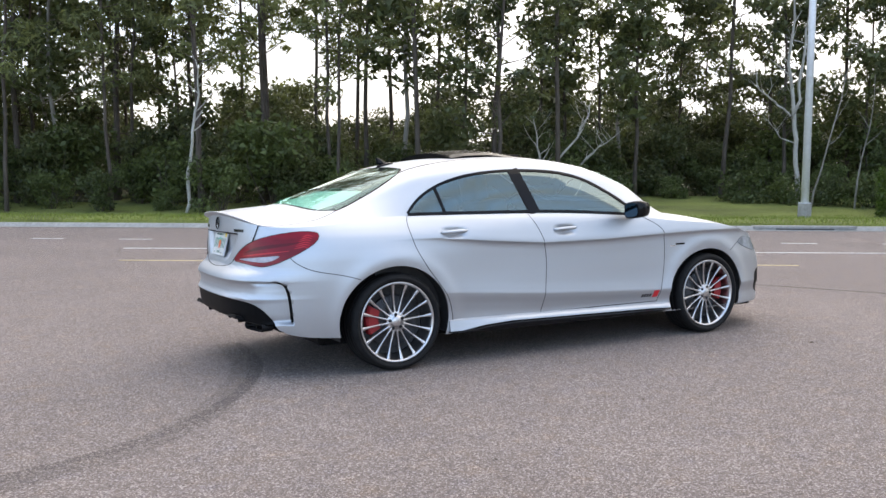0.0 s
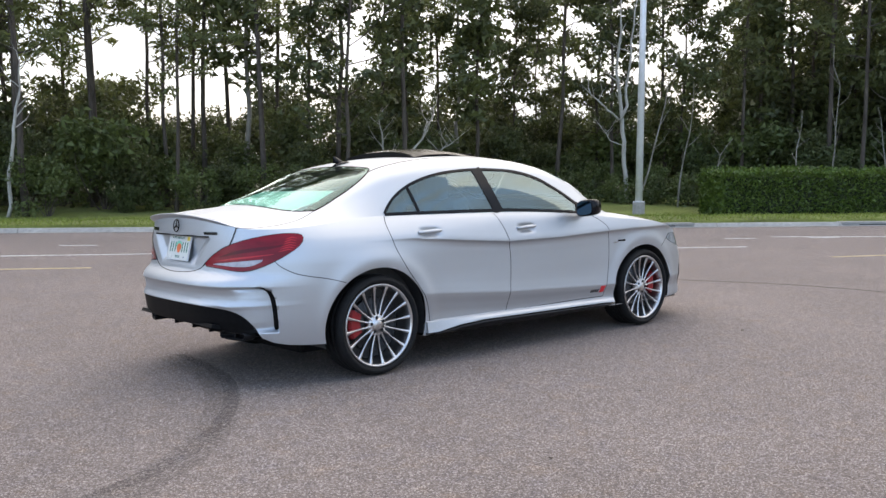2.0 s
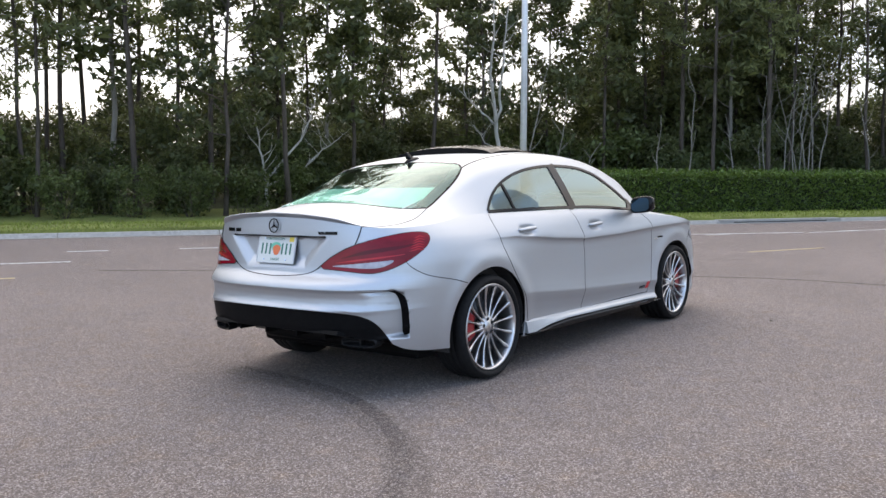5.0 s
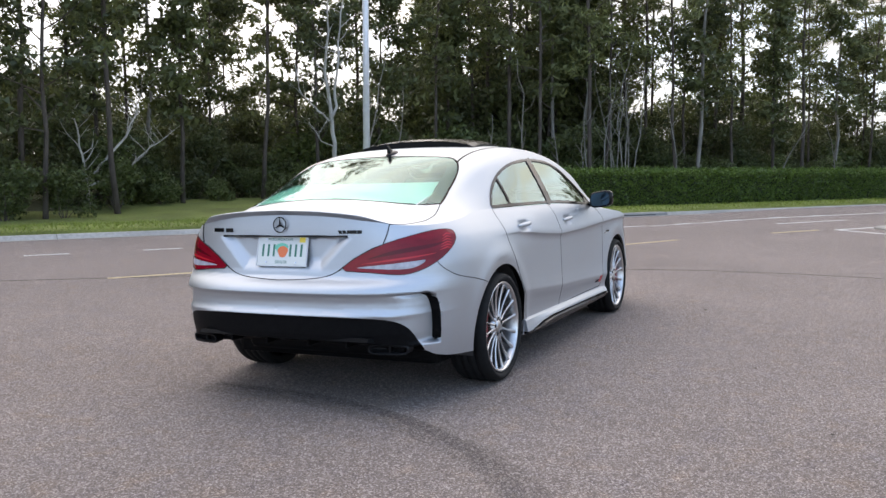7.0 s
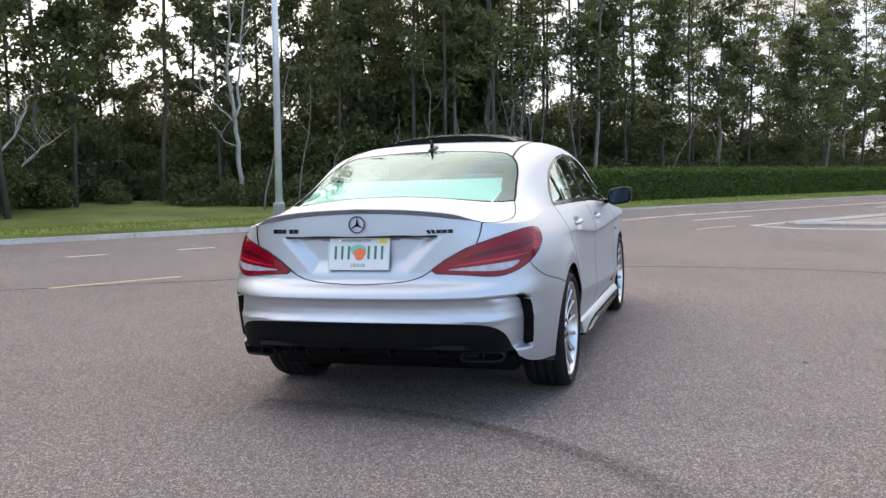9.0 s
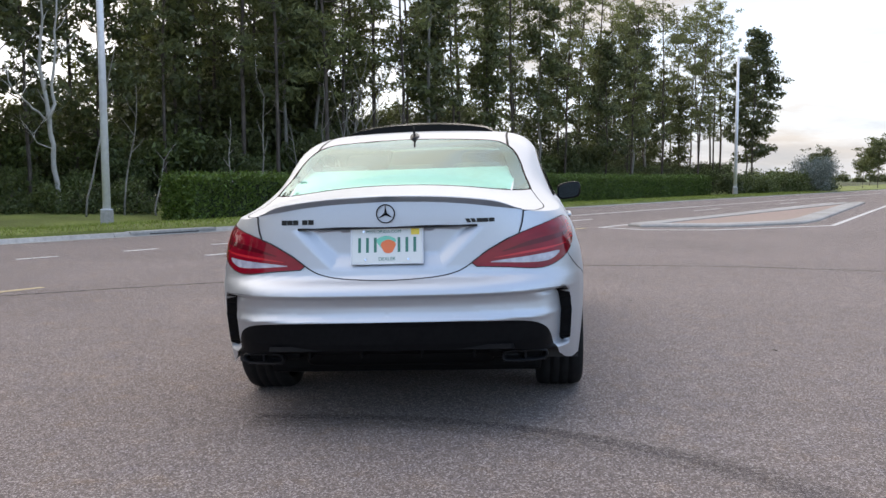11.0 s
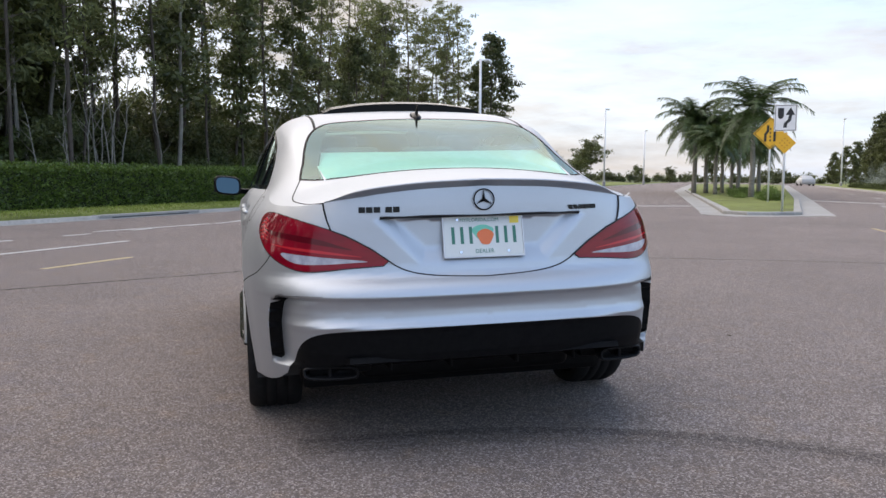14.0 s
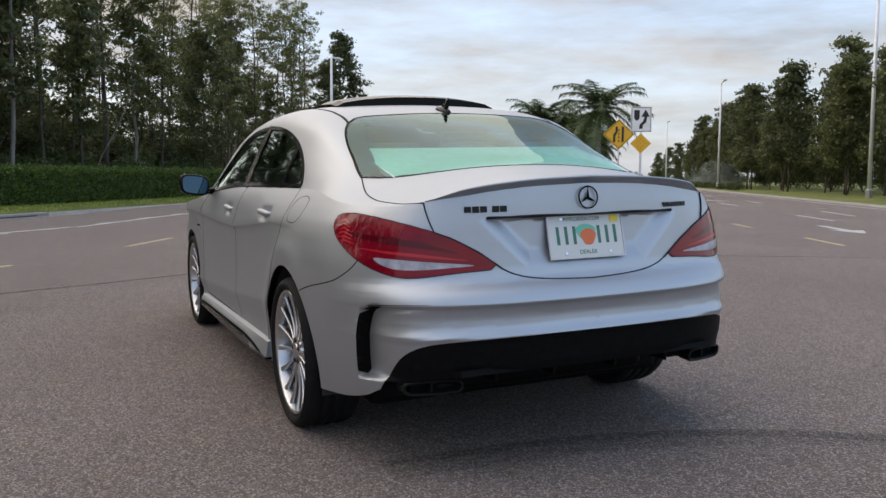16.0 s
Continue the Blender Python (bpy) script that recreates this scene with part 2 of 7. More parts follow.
SILVER_LEAF = leafy("silver_leaves", (0.10, 0.13, 0.115), (0.24, 0.28, 0.25), 0.6, 0.2)
PALM_LEAF = leafy("palm_leaves", (0.03, 0.055, 0.018), (0.10, 0.15, 0.05), 0.45, 0.25)
STEEL = noisy("galvanised_steel", [(0.3, (0.60, 0.61, 0.63)), (0.7, (0.72, 0.73, 0.75))], 8, 0.45, 0.08, metal=0.25, big=0.08)
SIGN_YELLOW = noisy("sign_yellow", [(0.3, (0.70, 0.36, 0.02)), (0.7, (0.80, 0.43, 0.03))], 3, 0.45, 0.0)
SIGN_WHITE = noisy("sign_white", [(0.3, (0.72, 0.72, 0.72)), (0.7, (0.80, 0.80, 0.80))], 3, 0.45, 0.0)
SIGN_BLACK = plain("sign_black", (0.015, 0.015, 0.016), 0.5)


# ---- building helpers ----
def mesh_of(name, verts, faces, material, smooth=False):
    me = bpy.data.meshes.new(name)
    me.from_pydata([tuple(v) for v in verts], [], faces)
    me.materials.append(material)
    if smooth:
        me.shade_smooth()
    return me


def part(name, data, material=None, parent=None, label="", smooth=False):
    """One mesh object, from a bmesh, a mesh or (verts, faces), under a thing or a part."""
    if isinstance(data, bmesh.types.BMesh):
        me = bpy.data.meshes.new(name)
        data.to_mesh(me)
        data.free()
        me.materials.append(material)
        if smooth:
            me.shade_smooth()
    elif isinstance(data, tuple):
        me = mesh_of(name, data[0], data[1], material, smooth)
    else:
        me = data
    ob = new(name, me)
    ob.parent = parent
    if label:
        ob["label"] = label
    return ob


def thing(name, label, category, group="", kind="", at=None):
    e = new(name)
    e.empty_display_size = 0.1
    if at is not None:
        e.matrix_world = at
    return tagged(e, label, category, group, kind)


def tube(path, radii, sides=8, cap=True):
    """A tapered tube along a path: verts and faces."""
    verts, faces = [], []
    pts = [Vector(p) for p in path]
    for i, p in enumerate(pts):
        way = (pts[min(i + 1, len(pts) - 1)] - pts[max(i - 1, 0)]).normalized()
        side = way.cross(Vector((0, 1, 0.01)) if abs(way.y) < 0.9 else Vector((1, 0, 0))).normalized()
        up = side.cross(way)
        for k in range(sides):
            a = 2 * math.pi * k / sides
            verts.append(p + (side * math.cos(a) + up * math.sin(a)) * radii[i])
    for i in range(len(pts) - 1):
        for k in range(sides):
            k2 = (k + 1) % sides
            faces.append((i * sides + k, i * sides + k2, (i + 1) * sides + k2, (i + 1) * sides + k))
    if cap:
        faces.append(tuple(range(sides))[::-1])
        faces.append(tuple(range((len(pts) - 1) * sides, len(pts) * sides)))
    return verts, faces


def joined(*pieces):
    verts, faces = [], []
    for v, f in pieces:
        o = len(verts)
        verts += list(v)
        faces += [tuple(i + o for i in g) for g in f]
    return verts, faces


def box(x0, x1, y0, y1, z0, z1):
    v = [(x, y, z) for z in (z0, z1) for y in (y0, y1) for x in (x0, x1)]
    return v, [(0, 2, 3, 1), (4, 5, 7, 6), (0, 1, 5, 4), (2, 6, 7, 3), (0, 4, 6, 2), (1, 3, 7, 5)]


def bevelled(piece, width, steps=2):
    bm = bmesh.new()
    vs = [bm.verts.new(v) for v in piece[0]]
    for f in piece[1]:
        bm.faces.new([vs[i] for i in f])
    bmesh.ops.recalc_face_normals(bm, faces=bm.faces)
    bmesh.ops.bevel(bm, geom=list(bm.edges), offset=width, segments=steps, affect="EDGES", profile=0.6)
    return bm


# ---- the plan: s runs along the road, n across it towards the woods ----
D, N = Vector((0.8425, -0.5387, 0)), Vector((0.5387, 0.8425, 0))
KERB, RIGHT_KERB = 12.46, -11.2


def sn(s, n, z=0.0):
    p = D * s + N * n
    return Vector((p.x, p.y, z))


def smooth01(v):
    v = min(1.0, max(0.0, v))
    return v * v * (3 - 2 * v)


def lie(x, y):
    """Height of the paving: it falls a little across the parked car."""
    return -0.060 * smooth01((y + 1.25) / 3.0) if y < 1.75 else -0.060


def verge(n):
    """Height of the grass behind the kerb."""
    k = n - KERB
    return 0.03 + 0.05 * smooth01(k / 1.0) - 0.24 * smooth01((k - 1.0) / 4.0) + 0.34 * smooth01((k - 6.0) / 8.0)


# ---- ground, road, verge ----
def sheet(name, s_steps, n_steps, height, material):
    verts = [sn(s, n, height(s, n)) for n in n_steps for s in s_steps]
    w = len(s_steps)
    faces = [(j * w + i, j * w + i + 1, (j + 1) * w + i + 1, (j + 1) * w + i) for j in range(len(n_steps) - 1) for i in range(w - 1)]
    return part(name, (verts, faces), material, smooth=True)


def near_steps(a, b, lo, hi, step):
    v = list(np.arange(lo, hi, step))
    return [a] + [float(x) for x in v] + [b]


big = [(-2500, -2500), (2500, -2500), (2500, 2500), (-2500, 2500)]
ground = part("ground", ([(x, y, -0.14) for x, y in big], [(0, 1, 2, 3)]), FIELD)
tagged(ground, "flat dull green field reaching the horizon", "ground", kind="structure")
road = sheet("road", near_steps(-160, 210, -16, 34, 0.6), near_steps(-190, KERB + 0.1, -16, KERB, 0.6), lambda s, n: lie(*sn(s, n).xy), ASPHALT)
tagged(road, "weathered pinkish grey asphalt of a wide road junction", "road", kind="structure")

rough = random.Random(4)


def edge_of_wood(s):
    """Where the woods begin, across the road."""
    return 19.2 + 5.6 * smooth01((s + 1) / 10) - 4.0 * smooth01((s - 13) / 6)


PATH_N = (15.42, 16.72)


def turf(s, n):
    return verge(n) + 0.03 * noise.noise((s * 0.9, n * 0.9, 0))


lawn_s = [float(v) for v in np.arange(-70, 170, 0.8)]
strip_n = [KERB + 0.19, KERB + 0.21, KERB + 0.5, KERB + 1.2, KERB + 2.0, PATH_N[0] - 0.05, PATH_N[0]]
strip = sheet("lawn_strip", lawn_s, strip_n, lambda s, n: turf(s, n) + (0.04 if strip_n[0] < n < strip_n[-1] else -0.10), LAWN)
tagged(strip, "narrow strip of mown grass between kerb and footpath", "lawn", kind="structure")
walk_way = sheet("pavement", [float(v) for v in np.arange(-70, 170, 2.4)], [PATH_N[0] - 0.06, PATH_N[1] + 0.06], lambda s, n: verge(16.1) - 0.015, CONCRETE)
tagged(walk_way, "pale concrete footpath between two strips of grass", "footpath", kind="structure")
lawn_n = [PATH_N[1], PATH_N[1] + 0.05] + [KERB + v for v in (5, 6, 7, 8, 10, 13)]
lawn = sheet("lawn", lawn_s, lawn_n, lambda s, n: turf(s, n) + (0.05 if n > PATH_N[1] else -0.10), LAWN)
tagged(lawn, "mown green grass verge rising towards the woods", "lawn", kind="structure")
floor_w = sheet("woodland_ground", [float(v) for v in np.arange(-120, 190, 2.0)], [KERB + v for v in (5.0, 6.5, 8, 10.0, 13, 17, 22, 30, 45, 80)], lambda s, n: verge(n) + (0.06 if n > edge_of_wood(s) + 1.6 else -0.25) + 0.12 * noise.noise((s * 0.3, n * 0.3, 3)), LITTER)
tagged(floor_w, "dark leaf litter under the trees", "forest floor", kind="structure")


# ---- kerbs and islands ----
def kerb_run(name, points, label, gutter=0.12, high=0.09, closed=False):
    """A cast kerb with its gutter along a line, in lengths with open joints between them. The road lies to the right of the way."""
    pts = [Vector(p) for p in points]
    if closed:
        pts.append(pts[0])
    run = thing(name, label, "kerb", kind="structure")
    left = 0.0
    section = [(-gutter, 0.006), (-0.02, -0.012 + 0.02), (0.015, high - 0.03), (0.04, high), (0.16, high), (0.16, -0.05)]
    count = 0
    for a, b in zip(pts[:-1], pts[1:]):
        length = (b - a).length
        way = (b - a).normalized()
        out = Vector((-way.y, way.x, 0))
        pieces = max(1, round(length / 3.0))
        for i in range(pieces):
            p, q = a + way * (length * i / pieces + 0.006), a + way * (length * (i + 1) / pieces - 0.006)
            verts = [e + out * o + Vector((0, 0, h)) for e in (p, q) for o, h in section]
            k = len(section)
            faces = [(j, j + 1, k + j + 1, k + j) for j in range(k - 1)] + [tuple(range(k))[::-1], tuple(range(k, 2 * k))]
            part("kerb_length", (verts, faces), CONCRETE, run)
            count += 1
    return run


left_ground = -0.06
kerb_run("kerb", [sn(s, KERB, left_ground) for s in (-60, -21, -6, 9, 24, 39, 54, 150)], "pale cast concrete kerb along the grass verge")
kerb_run("kerb_far_side", [sn(s, RIGHT_KERB, -0.01) for s in (150, 60, 12)], "pale cast concrete kerb along the far side of the road")


def inlet(s0, s1):
    t = thing("storm_drain", "concrete kerb inlet with a dark open slot", "drain", "storm drains")
    # the slot is no hole: a solid dark strip paints its shade
    for nm, (a, b, lo, hi, n0, n1), mat in (("slab", (s0 - 0.25, s1 + 0.25, 0.05, 0.10, -0.02, 0.75), CONCRETE), ("slot", (s0 + 0.2, s1 - 0.2, 0.0, 0.048, -0.010, 0.03), SLOT_SHADE)):
        v, f = box(a, b, n0, n1, lo, hi)
        part(nm, ([sn(p[0], KERB + p[1], left_ground + p[2]) for p in v], f), mat, t)


inlet(6.6, 8.2)
inlet(12.3, 15.6)


def island(name, label, outline, filling, fill_label, top=0.16, border=0.45):
    """A raised island: a concrete edge and a filling, as one solid each."""
    pts = [Vector(p) for p in outline]
    c = sum(pts, Vector()) / len(pts)
    isl = thing(name, label, "traffic island", kind="structure")
    k = len(pts)
    ins = []
    for i in range(k):
        a, b, e = pts[i - 1], pts[i], pts[(i + 1) % k]
        w1, w2 = (b - a).normalized(), (e - b).normalized()
        m = Vector((-(w1 + w2).y, (w1 + w2).x, 0)).normalized()
        m *= border / max(0.35, m.dot(Vector((-w1.y, w1.x, 0))))
        ins.append(b + m)
    z = Vector((0, 0, 1))
    verts = [p - z * 0.1 for p in pts] + [p + z * (top - 0.03) for p in pts] + [p + (q - p) * 0.08 + z * top for p, q in zip(pts, ins)] + [q + z * top for q in ins] + [q for q in ins]
    faces = []
    for r in range(4):
        faces += [(r * k + i, r * k + (i + 1) % k, (r + 1) * k + (i + 1) % k, (r + 1) * k + i) for i in range(k)]
    part("kerb_edge", (verts, faces), CONCRETE, isl)
    part("filling", ([q + z * (top - 0.02) for q in ins], [tuple(range(k))]), filling, isl, fill_label)
    return isl, ins


# the raised nose in the painted gore, with red pavers in its middle
island("paved_island", "low concrete island with a red paved middle", [(14.75, -3.35, 0), (14.85, -5.3, 0), (16.2, -7.3, 0), (17.6, -8.15, 0), (33.2, -15.4, 0), (33.0, -14.4, 0), (16.2, -3.75, 0), (15.3, -3.15, 0)], PAVER, "red concrete pavers", 0.065, 0.55)
# the planted median, with a flush concrete apron round it
MEDIAN = [(16.9, -12.55), (16.75, -13.3), (16.95, -14.3), (17.6, -14.75), (31.0, -24.3), (108, -77.0), (117.5, -68.3), (56.0, -32.3), (19.9, -13.5), (17.8, -12.35)]
island("grass_median", "kerbed median with mown grass and planting", [(x, y, 0) for x, y in MEDIAN], LAWN, "bright mown grass", 0.10, 0.22)
APRON = [(16.25, -11.75), (16.15, -13.3), (16.35, -14.95), (17.2, -15.5), (31.0, -25.0), (108, -77.8), (118, -67.6), (56.2, -31.5), (19.4, -12.55), (17.6, -11.55)]
apron = part("median_gutter", ([(x, y, 0.006) for x, y in APRON] + [(x, y, -0.05) for x, y in APRON], [tuple(range(10))] + [(i, (i + 1) % 10, 10 + (i + 1) % 10, 10 + i) for i in range(10)]), CONCRETE)
tagged(apron, "pale flush concrete gutter round the median", "gutter", kind="structure")

far_bank = sheet("lawn_far_side", [float(v) for v in np.arange(12, 170, 2.0)], [RIGHT_KERB - v for v in (0.16, 2, 4, 8, 14, 24, 40)][::-1], lambda s, n: 0.05 + 0.22 * smooth01((RIGHT_KERB - n - 1) / 12), LAWN)
tagged(far_bank, "mown grass beyond the far kerb", "lawn", kind="structure")


# ---- road markings ----
def stripe(name, a, b, wide, material, label, group, lift=0.004):
    """A painted stripe that follows the lie of the road."""
    wide *= 0.82
    a, b = Vector(a), Vector(b)
    way = (b - a).normalized()
    out = Vector((-way.y, way.x, 0)) * wide / 2
    steps = max(1, int((b - a).length / 0.6))
    verts, faces = [], []
    for i in range(steps + 1):
        p = a.lerp(b, i / steps)
        for e in (p - out, p + out):
            z = lie(e.x, e.y)
            verts += [(e.x, e.y, z - 0.002), (e.x, e.y, z + lift)]
    for i in range(steps):
        o = i * 4
        faces += [(o + 1, o + 5, o + 7, o + 3), (o, o + 4, o + 5, o + 1), (o + 3, o + 7, o + 6, o + 2)]
    faces += [(0, 1, 3, 2), (steps * 4, steps * 4 + 2, steps * 4 + 3, steps * 4 + 1)]
    return tagged(part(name, (verts, faces), material), label, "road marking", group)


for i in range(-6, 12):
    s = -0.9 + i * 1.72
    stripe("dotted_line", sn(s, 9.42), sn(s + 0.62, 9.42), 0.11, WHITE_LINE, "worn short white dash of a dotted lane line", "dotted lane line")
for i in range(-2, 5):
    s = 4.55 + i * 9.75
    stripe("lane_dash", sn(s, 7.72), sn(s + 2.75, 7.78), 0.12, WHITE_LINE, "worn long white lane dash", "lane dashes")
for i in range(-2, 5):
    s = -0.40 + i * 4.05
    stripe("yellow_dash", sn(s, 5.93), sn(s + 1.5, 5.97), 0.11, YELLOW_LINE, "faded yellow guide dash", "yellow guide dashes")
stripe("edge_line", sn(8.8, 9.72), sn(11.9, 9.40), 0.12, WHITE_LINE, "worn white edge line by the kerb lane", "edge lines")
stripe("edge_line", (15.1, 1.4, 0), (60, -27.6, 0), 0.13, WHITE_LINE, "worn white edge line by the kerb lane", "edge lines")
for a, b in (((14.6, -2.45), (13.75, -3.3)), ((13.75, -3.3), (13.75, -4.7)), ((13.75, -4.7), (15.55, -7.75)), ((15.55, -7.75), (49, -24.4)), ((14.6, -2.45), (34.6, -14.6))):
    stripe("gore_line", (*a, 0), (*b, 0), 0.15, WHITE_LINE, "worn white line round the paved island", "gore lines", 0.003 if a == (14.6, -2.45) else 0.0045)
stripe("stop_line", (24.0, -12.5, 0), (24.0, -14.9, 0), 0.5, WHITE_LINE, "broad white stop line", "stop lines")
stripe("stop_line", (31.6, -24.9, 0), (25.9, -25.0, 0), 0.45, WHITE_LINE, "broad white stop line", "stop lines")
for i in range(5):
    a = sn(21 + i * 12, -8.0)
    stripe("lane_dash", a, a + D * 3, 0.12, WHITE_LINE, "worn long white lane dash", "lane dashes")
for a, b in (((7.3, -9.8), (5.8, -9.0)), ((11.2, -11.8), (9.9, -11.1))):
    stripe("yellow_dash", (*a, 0), (*b, 0), 0.11, YELLOW_LINE, "faded yellow guide dash", "yellow guide dashes")
for a, b in (((14.1, -16.7), (11.5, -15.2)), ((24.0, -22.8), (21.0, -21.0))):
    stripe("lane_dash", (*a, 0), (*b, 0), 0.12, WHITE_LINE, "worn long white lane dash", "lane dashes")
stripe("edge_line", sn(10, -10.6), sn(140, -10.6), 0.12, WHITE_LINE, "worn white edge line by the kerb lane", "edge lines")


def arrow(at, way):
    """A straight lane arrow, flat on the road."""
    way = Vector((*way, 0)).normalized()
    out = Vector((-way.y, way.x, 0))
    shape = [(0, -0.09), (1.6, -0.09), (1.6, -0.32), (2.6, 0), (1.6, 0.32), (1.6, 0.09), (0, 0.09)]
    vs = [Vector((*at, 0)) + way * a + out * b for a, b in shape]
    k = len(vs)
    verts = [(v.x, v.y, lie(v.x, v.y) + z) for z in (-0.002, 0.004) for v in vs]
    faces = [(k, k + 1, k + 5, k + 6), (k + 2, k + 3, k + 4), (k + 1, k + 2, k + 4, k + 5)] + [(i, (i + 1) % k, k + (i + 1) % k, k + i) for i in range(k)]
    tagged(part("lane_arrow", (verts, faces), WHITE_LINE), "worn white straight-ahead lane arrow", "road marking", "lane arrows")


arrow((10.0, -13.1), (-0.86, 0.5))


# ---- marks on the asphalt ----
def smear(name, label, points, wide, material):
    """A thin mark that follows the lie of the road along a rounded line."""
    pts = [Vector(p) for p in points]
    for _ in range(3):
        pts = [pts[0]] + [q for a, b in zip(pts[:-1], pts[1:]) for q in (a.lerp(b, 0.25), a.lerp(b, 0.75))] + [pts[-1]]
    verts = []
    for i, p in enumerate(pts):
        w = (pts[min(i + 1, len(pts) - 1)] - pts[max(i - 1, 0)]).normalized()
        o = Vector((-w.y, w.x)) * wide / 2
        for e in (p - o, p + o):
            verts.append((e.x, e.y, lie(e.x, e.y) + 0.0025))
    faces = [(2 * i, 2 * i + 2, 2 * i + 3, 2 * i + 1) for i in range(len(pts) - 1)]
    return tagged(part(name, (verts, faces), material), label, "road mark")


def rubbed(name, colour, cut0, cut1, scale, most=1.0):
    """Rubber or bitumen worn into the road: it covers only where the grain stands up."""
    m, n, l, b = shader(name, 0.8)
    b.inputs["Base Color"].default_value = (*colour, 1)
    tc, ns = n.new("ShaderNodeTexCoord"), n.new("ShaderNodeTexNoise")
    ns.inputs["Scale"].default_value, ns.inputs["Detail"].default_value, ns.inputs["Roughness"].default_value = scale, 8, 0.8
    l.new(tc.outputs["Object"], ns.inputs["Vector"])
    r = ramp(n, [(cut0, (0, 0, 0)), (cut1, (most, most, most))])
    l.new(ns.outputs["Fac"], r.inputs["Fac"])
    l.new(r.outputs["Color"], b.inputs["Alpha"])
    return m


TYRE_MARK = rubbed("tyre_rubber_mark", (0.035, 0.032, 0.032), 0.30, 0.75, 38, 0.28)
SEAM = rubbed("tar_seam", (0.045, 0.041, 0.040), 0.34, 0.62, 14, 0.8)
smear("tyre_mark", "dark curved tyre mark on the asphalt", [(-3.3, -2.35), (-2.3, -1.88), (-1.75, -1.70), (-1.30, -1.25), (-0.98, -0.72), (-0.76, -0.1), (-0.7, 0.7)], 0.20, TYRE_MARK)
smear("tyre_mark", "dark curved tyre mark on the asphalt", [(-3.3, -2.27), (-2.3, -1.80), (-1.70, -1.62), (-1.24, -1.2), (-0.92, -0.70), (-0.69, -0.1), (-0.62, 0.7)], 0.09, TYRE_MARK)
smear("road_seam", "dark curved line worn into the asphalt", [(1.8, 6.6), (4.0, 3.8), (5.2, 1.8), (5.8, 0.4), (6.1, -0.8), (6.25, -2.8), (5.7, -4.8), (4.6, -7.2), (2.5, -10.5)], 0.07, SEAM)


def debris(at, size, turn, label, material):
    """A dry curled leaf or a chip of stone."""
    v = [(-1, 0, 0.05), (-0.3, 0.45, 0.25), (0.6, 0.35, 0.35), (1, 0, 0.15), (0.5, -0.4, 0.3), (-0.4, -0.4, 0.2), (0, 0, 0.0), (0, 0, 0.12)]
    m = Matrix.Translation((*at, lie(*at) + 0.002)) @ Matrix.Rotation(turn, 4, "Z") @ Matrix.Diagonal((size, size, size, 1))
    f = [(6, i, (i + 1) % 6) for i in range(6)] + [(7, (i + 1) % 6, i) for i in range(6)]
    return tagged(part("dry_leaf", ([m @ Vector(p) for p in v], f), material), label, "leaf", "litter on the road")


DRY = noisy("dry_leaf", [(0.3, (0.03, 0.022, 0.015)), (0.7, (0.07, 0.05, 0.03))], 40, 0.9, 0.3)
for i, (x, y, r) in enumerate(((3.05, -1.55, 0.030), (0.9, -2.15, 0.018), (-0.35, -2.6, 0.014), (2.2, -3.1, 0.012), (-1.9, 0.9, 0.012), (4.9, -2.9, 0.018), (7.4, 2.9, 0.02))):
    debris((x, y), r, i * 1.1, "small dark dry leaf on the asphalt", DRY)


# ---- leaves ----
def leaf_cloud(rng, centre, radius, count, size, flat=1.0, slim=0.55, sag=0.0):
    """Many small leaves round a centre, thicker towards its skin."""
    v, f = [], []
    c = Vector(centre)
    for _ in range(count):
        w = Vector((rng.gauss(0, 1), rng.gauss(0, 1), rng.gauss(0, 1) * flat))
        w = w.normalized() * radius * rng.uniform(0.35, 1.05)
        w.z = w.z * flat - sag * (w.x * w.x + w.y * w.y)
        a = Vector((rng.gauss(0, 1), rng.gauss(0, 1), rng.gauss(0, 1))).normalized()
        b = a.cross(Vector((rng.gauss(0, 1), rng.gauss(0, 1), rng.gauss(0, 1)))).normalized()
        r = size * rng.uniform(0.6, 1.4)
        p = c + w
        o = len(v)
        v += [p - a * r, p + b * r * slim, p + a * r]
        f.append((o, o + 1, o + 2))
    return v, f


def limb(rng, start, way, length, r0, steps=5, lift=0.12):
    pts, p, w = [Vector(start)], Vector(start), Vector(way).normalized()
    for _ in range(steps):
        w = (w + Vector((rng.gauss(0, 0.16), rng.gauss(0, 0.16), rng.gauss(lift, 0.12)))).normalized()
        p = p + w * length / steps
        pts.append(p.copy())
    return pts, [r0 * (1 - 0.8 * i / steps) for i in range(steps + 1)]


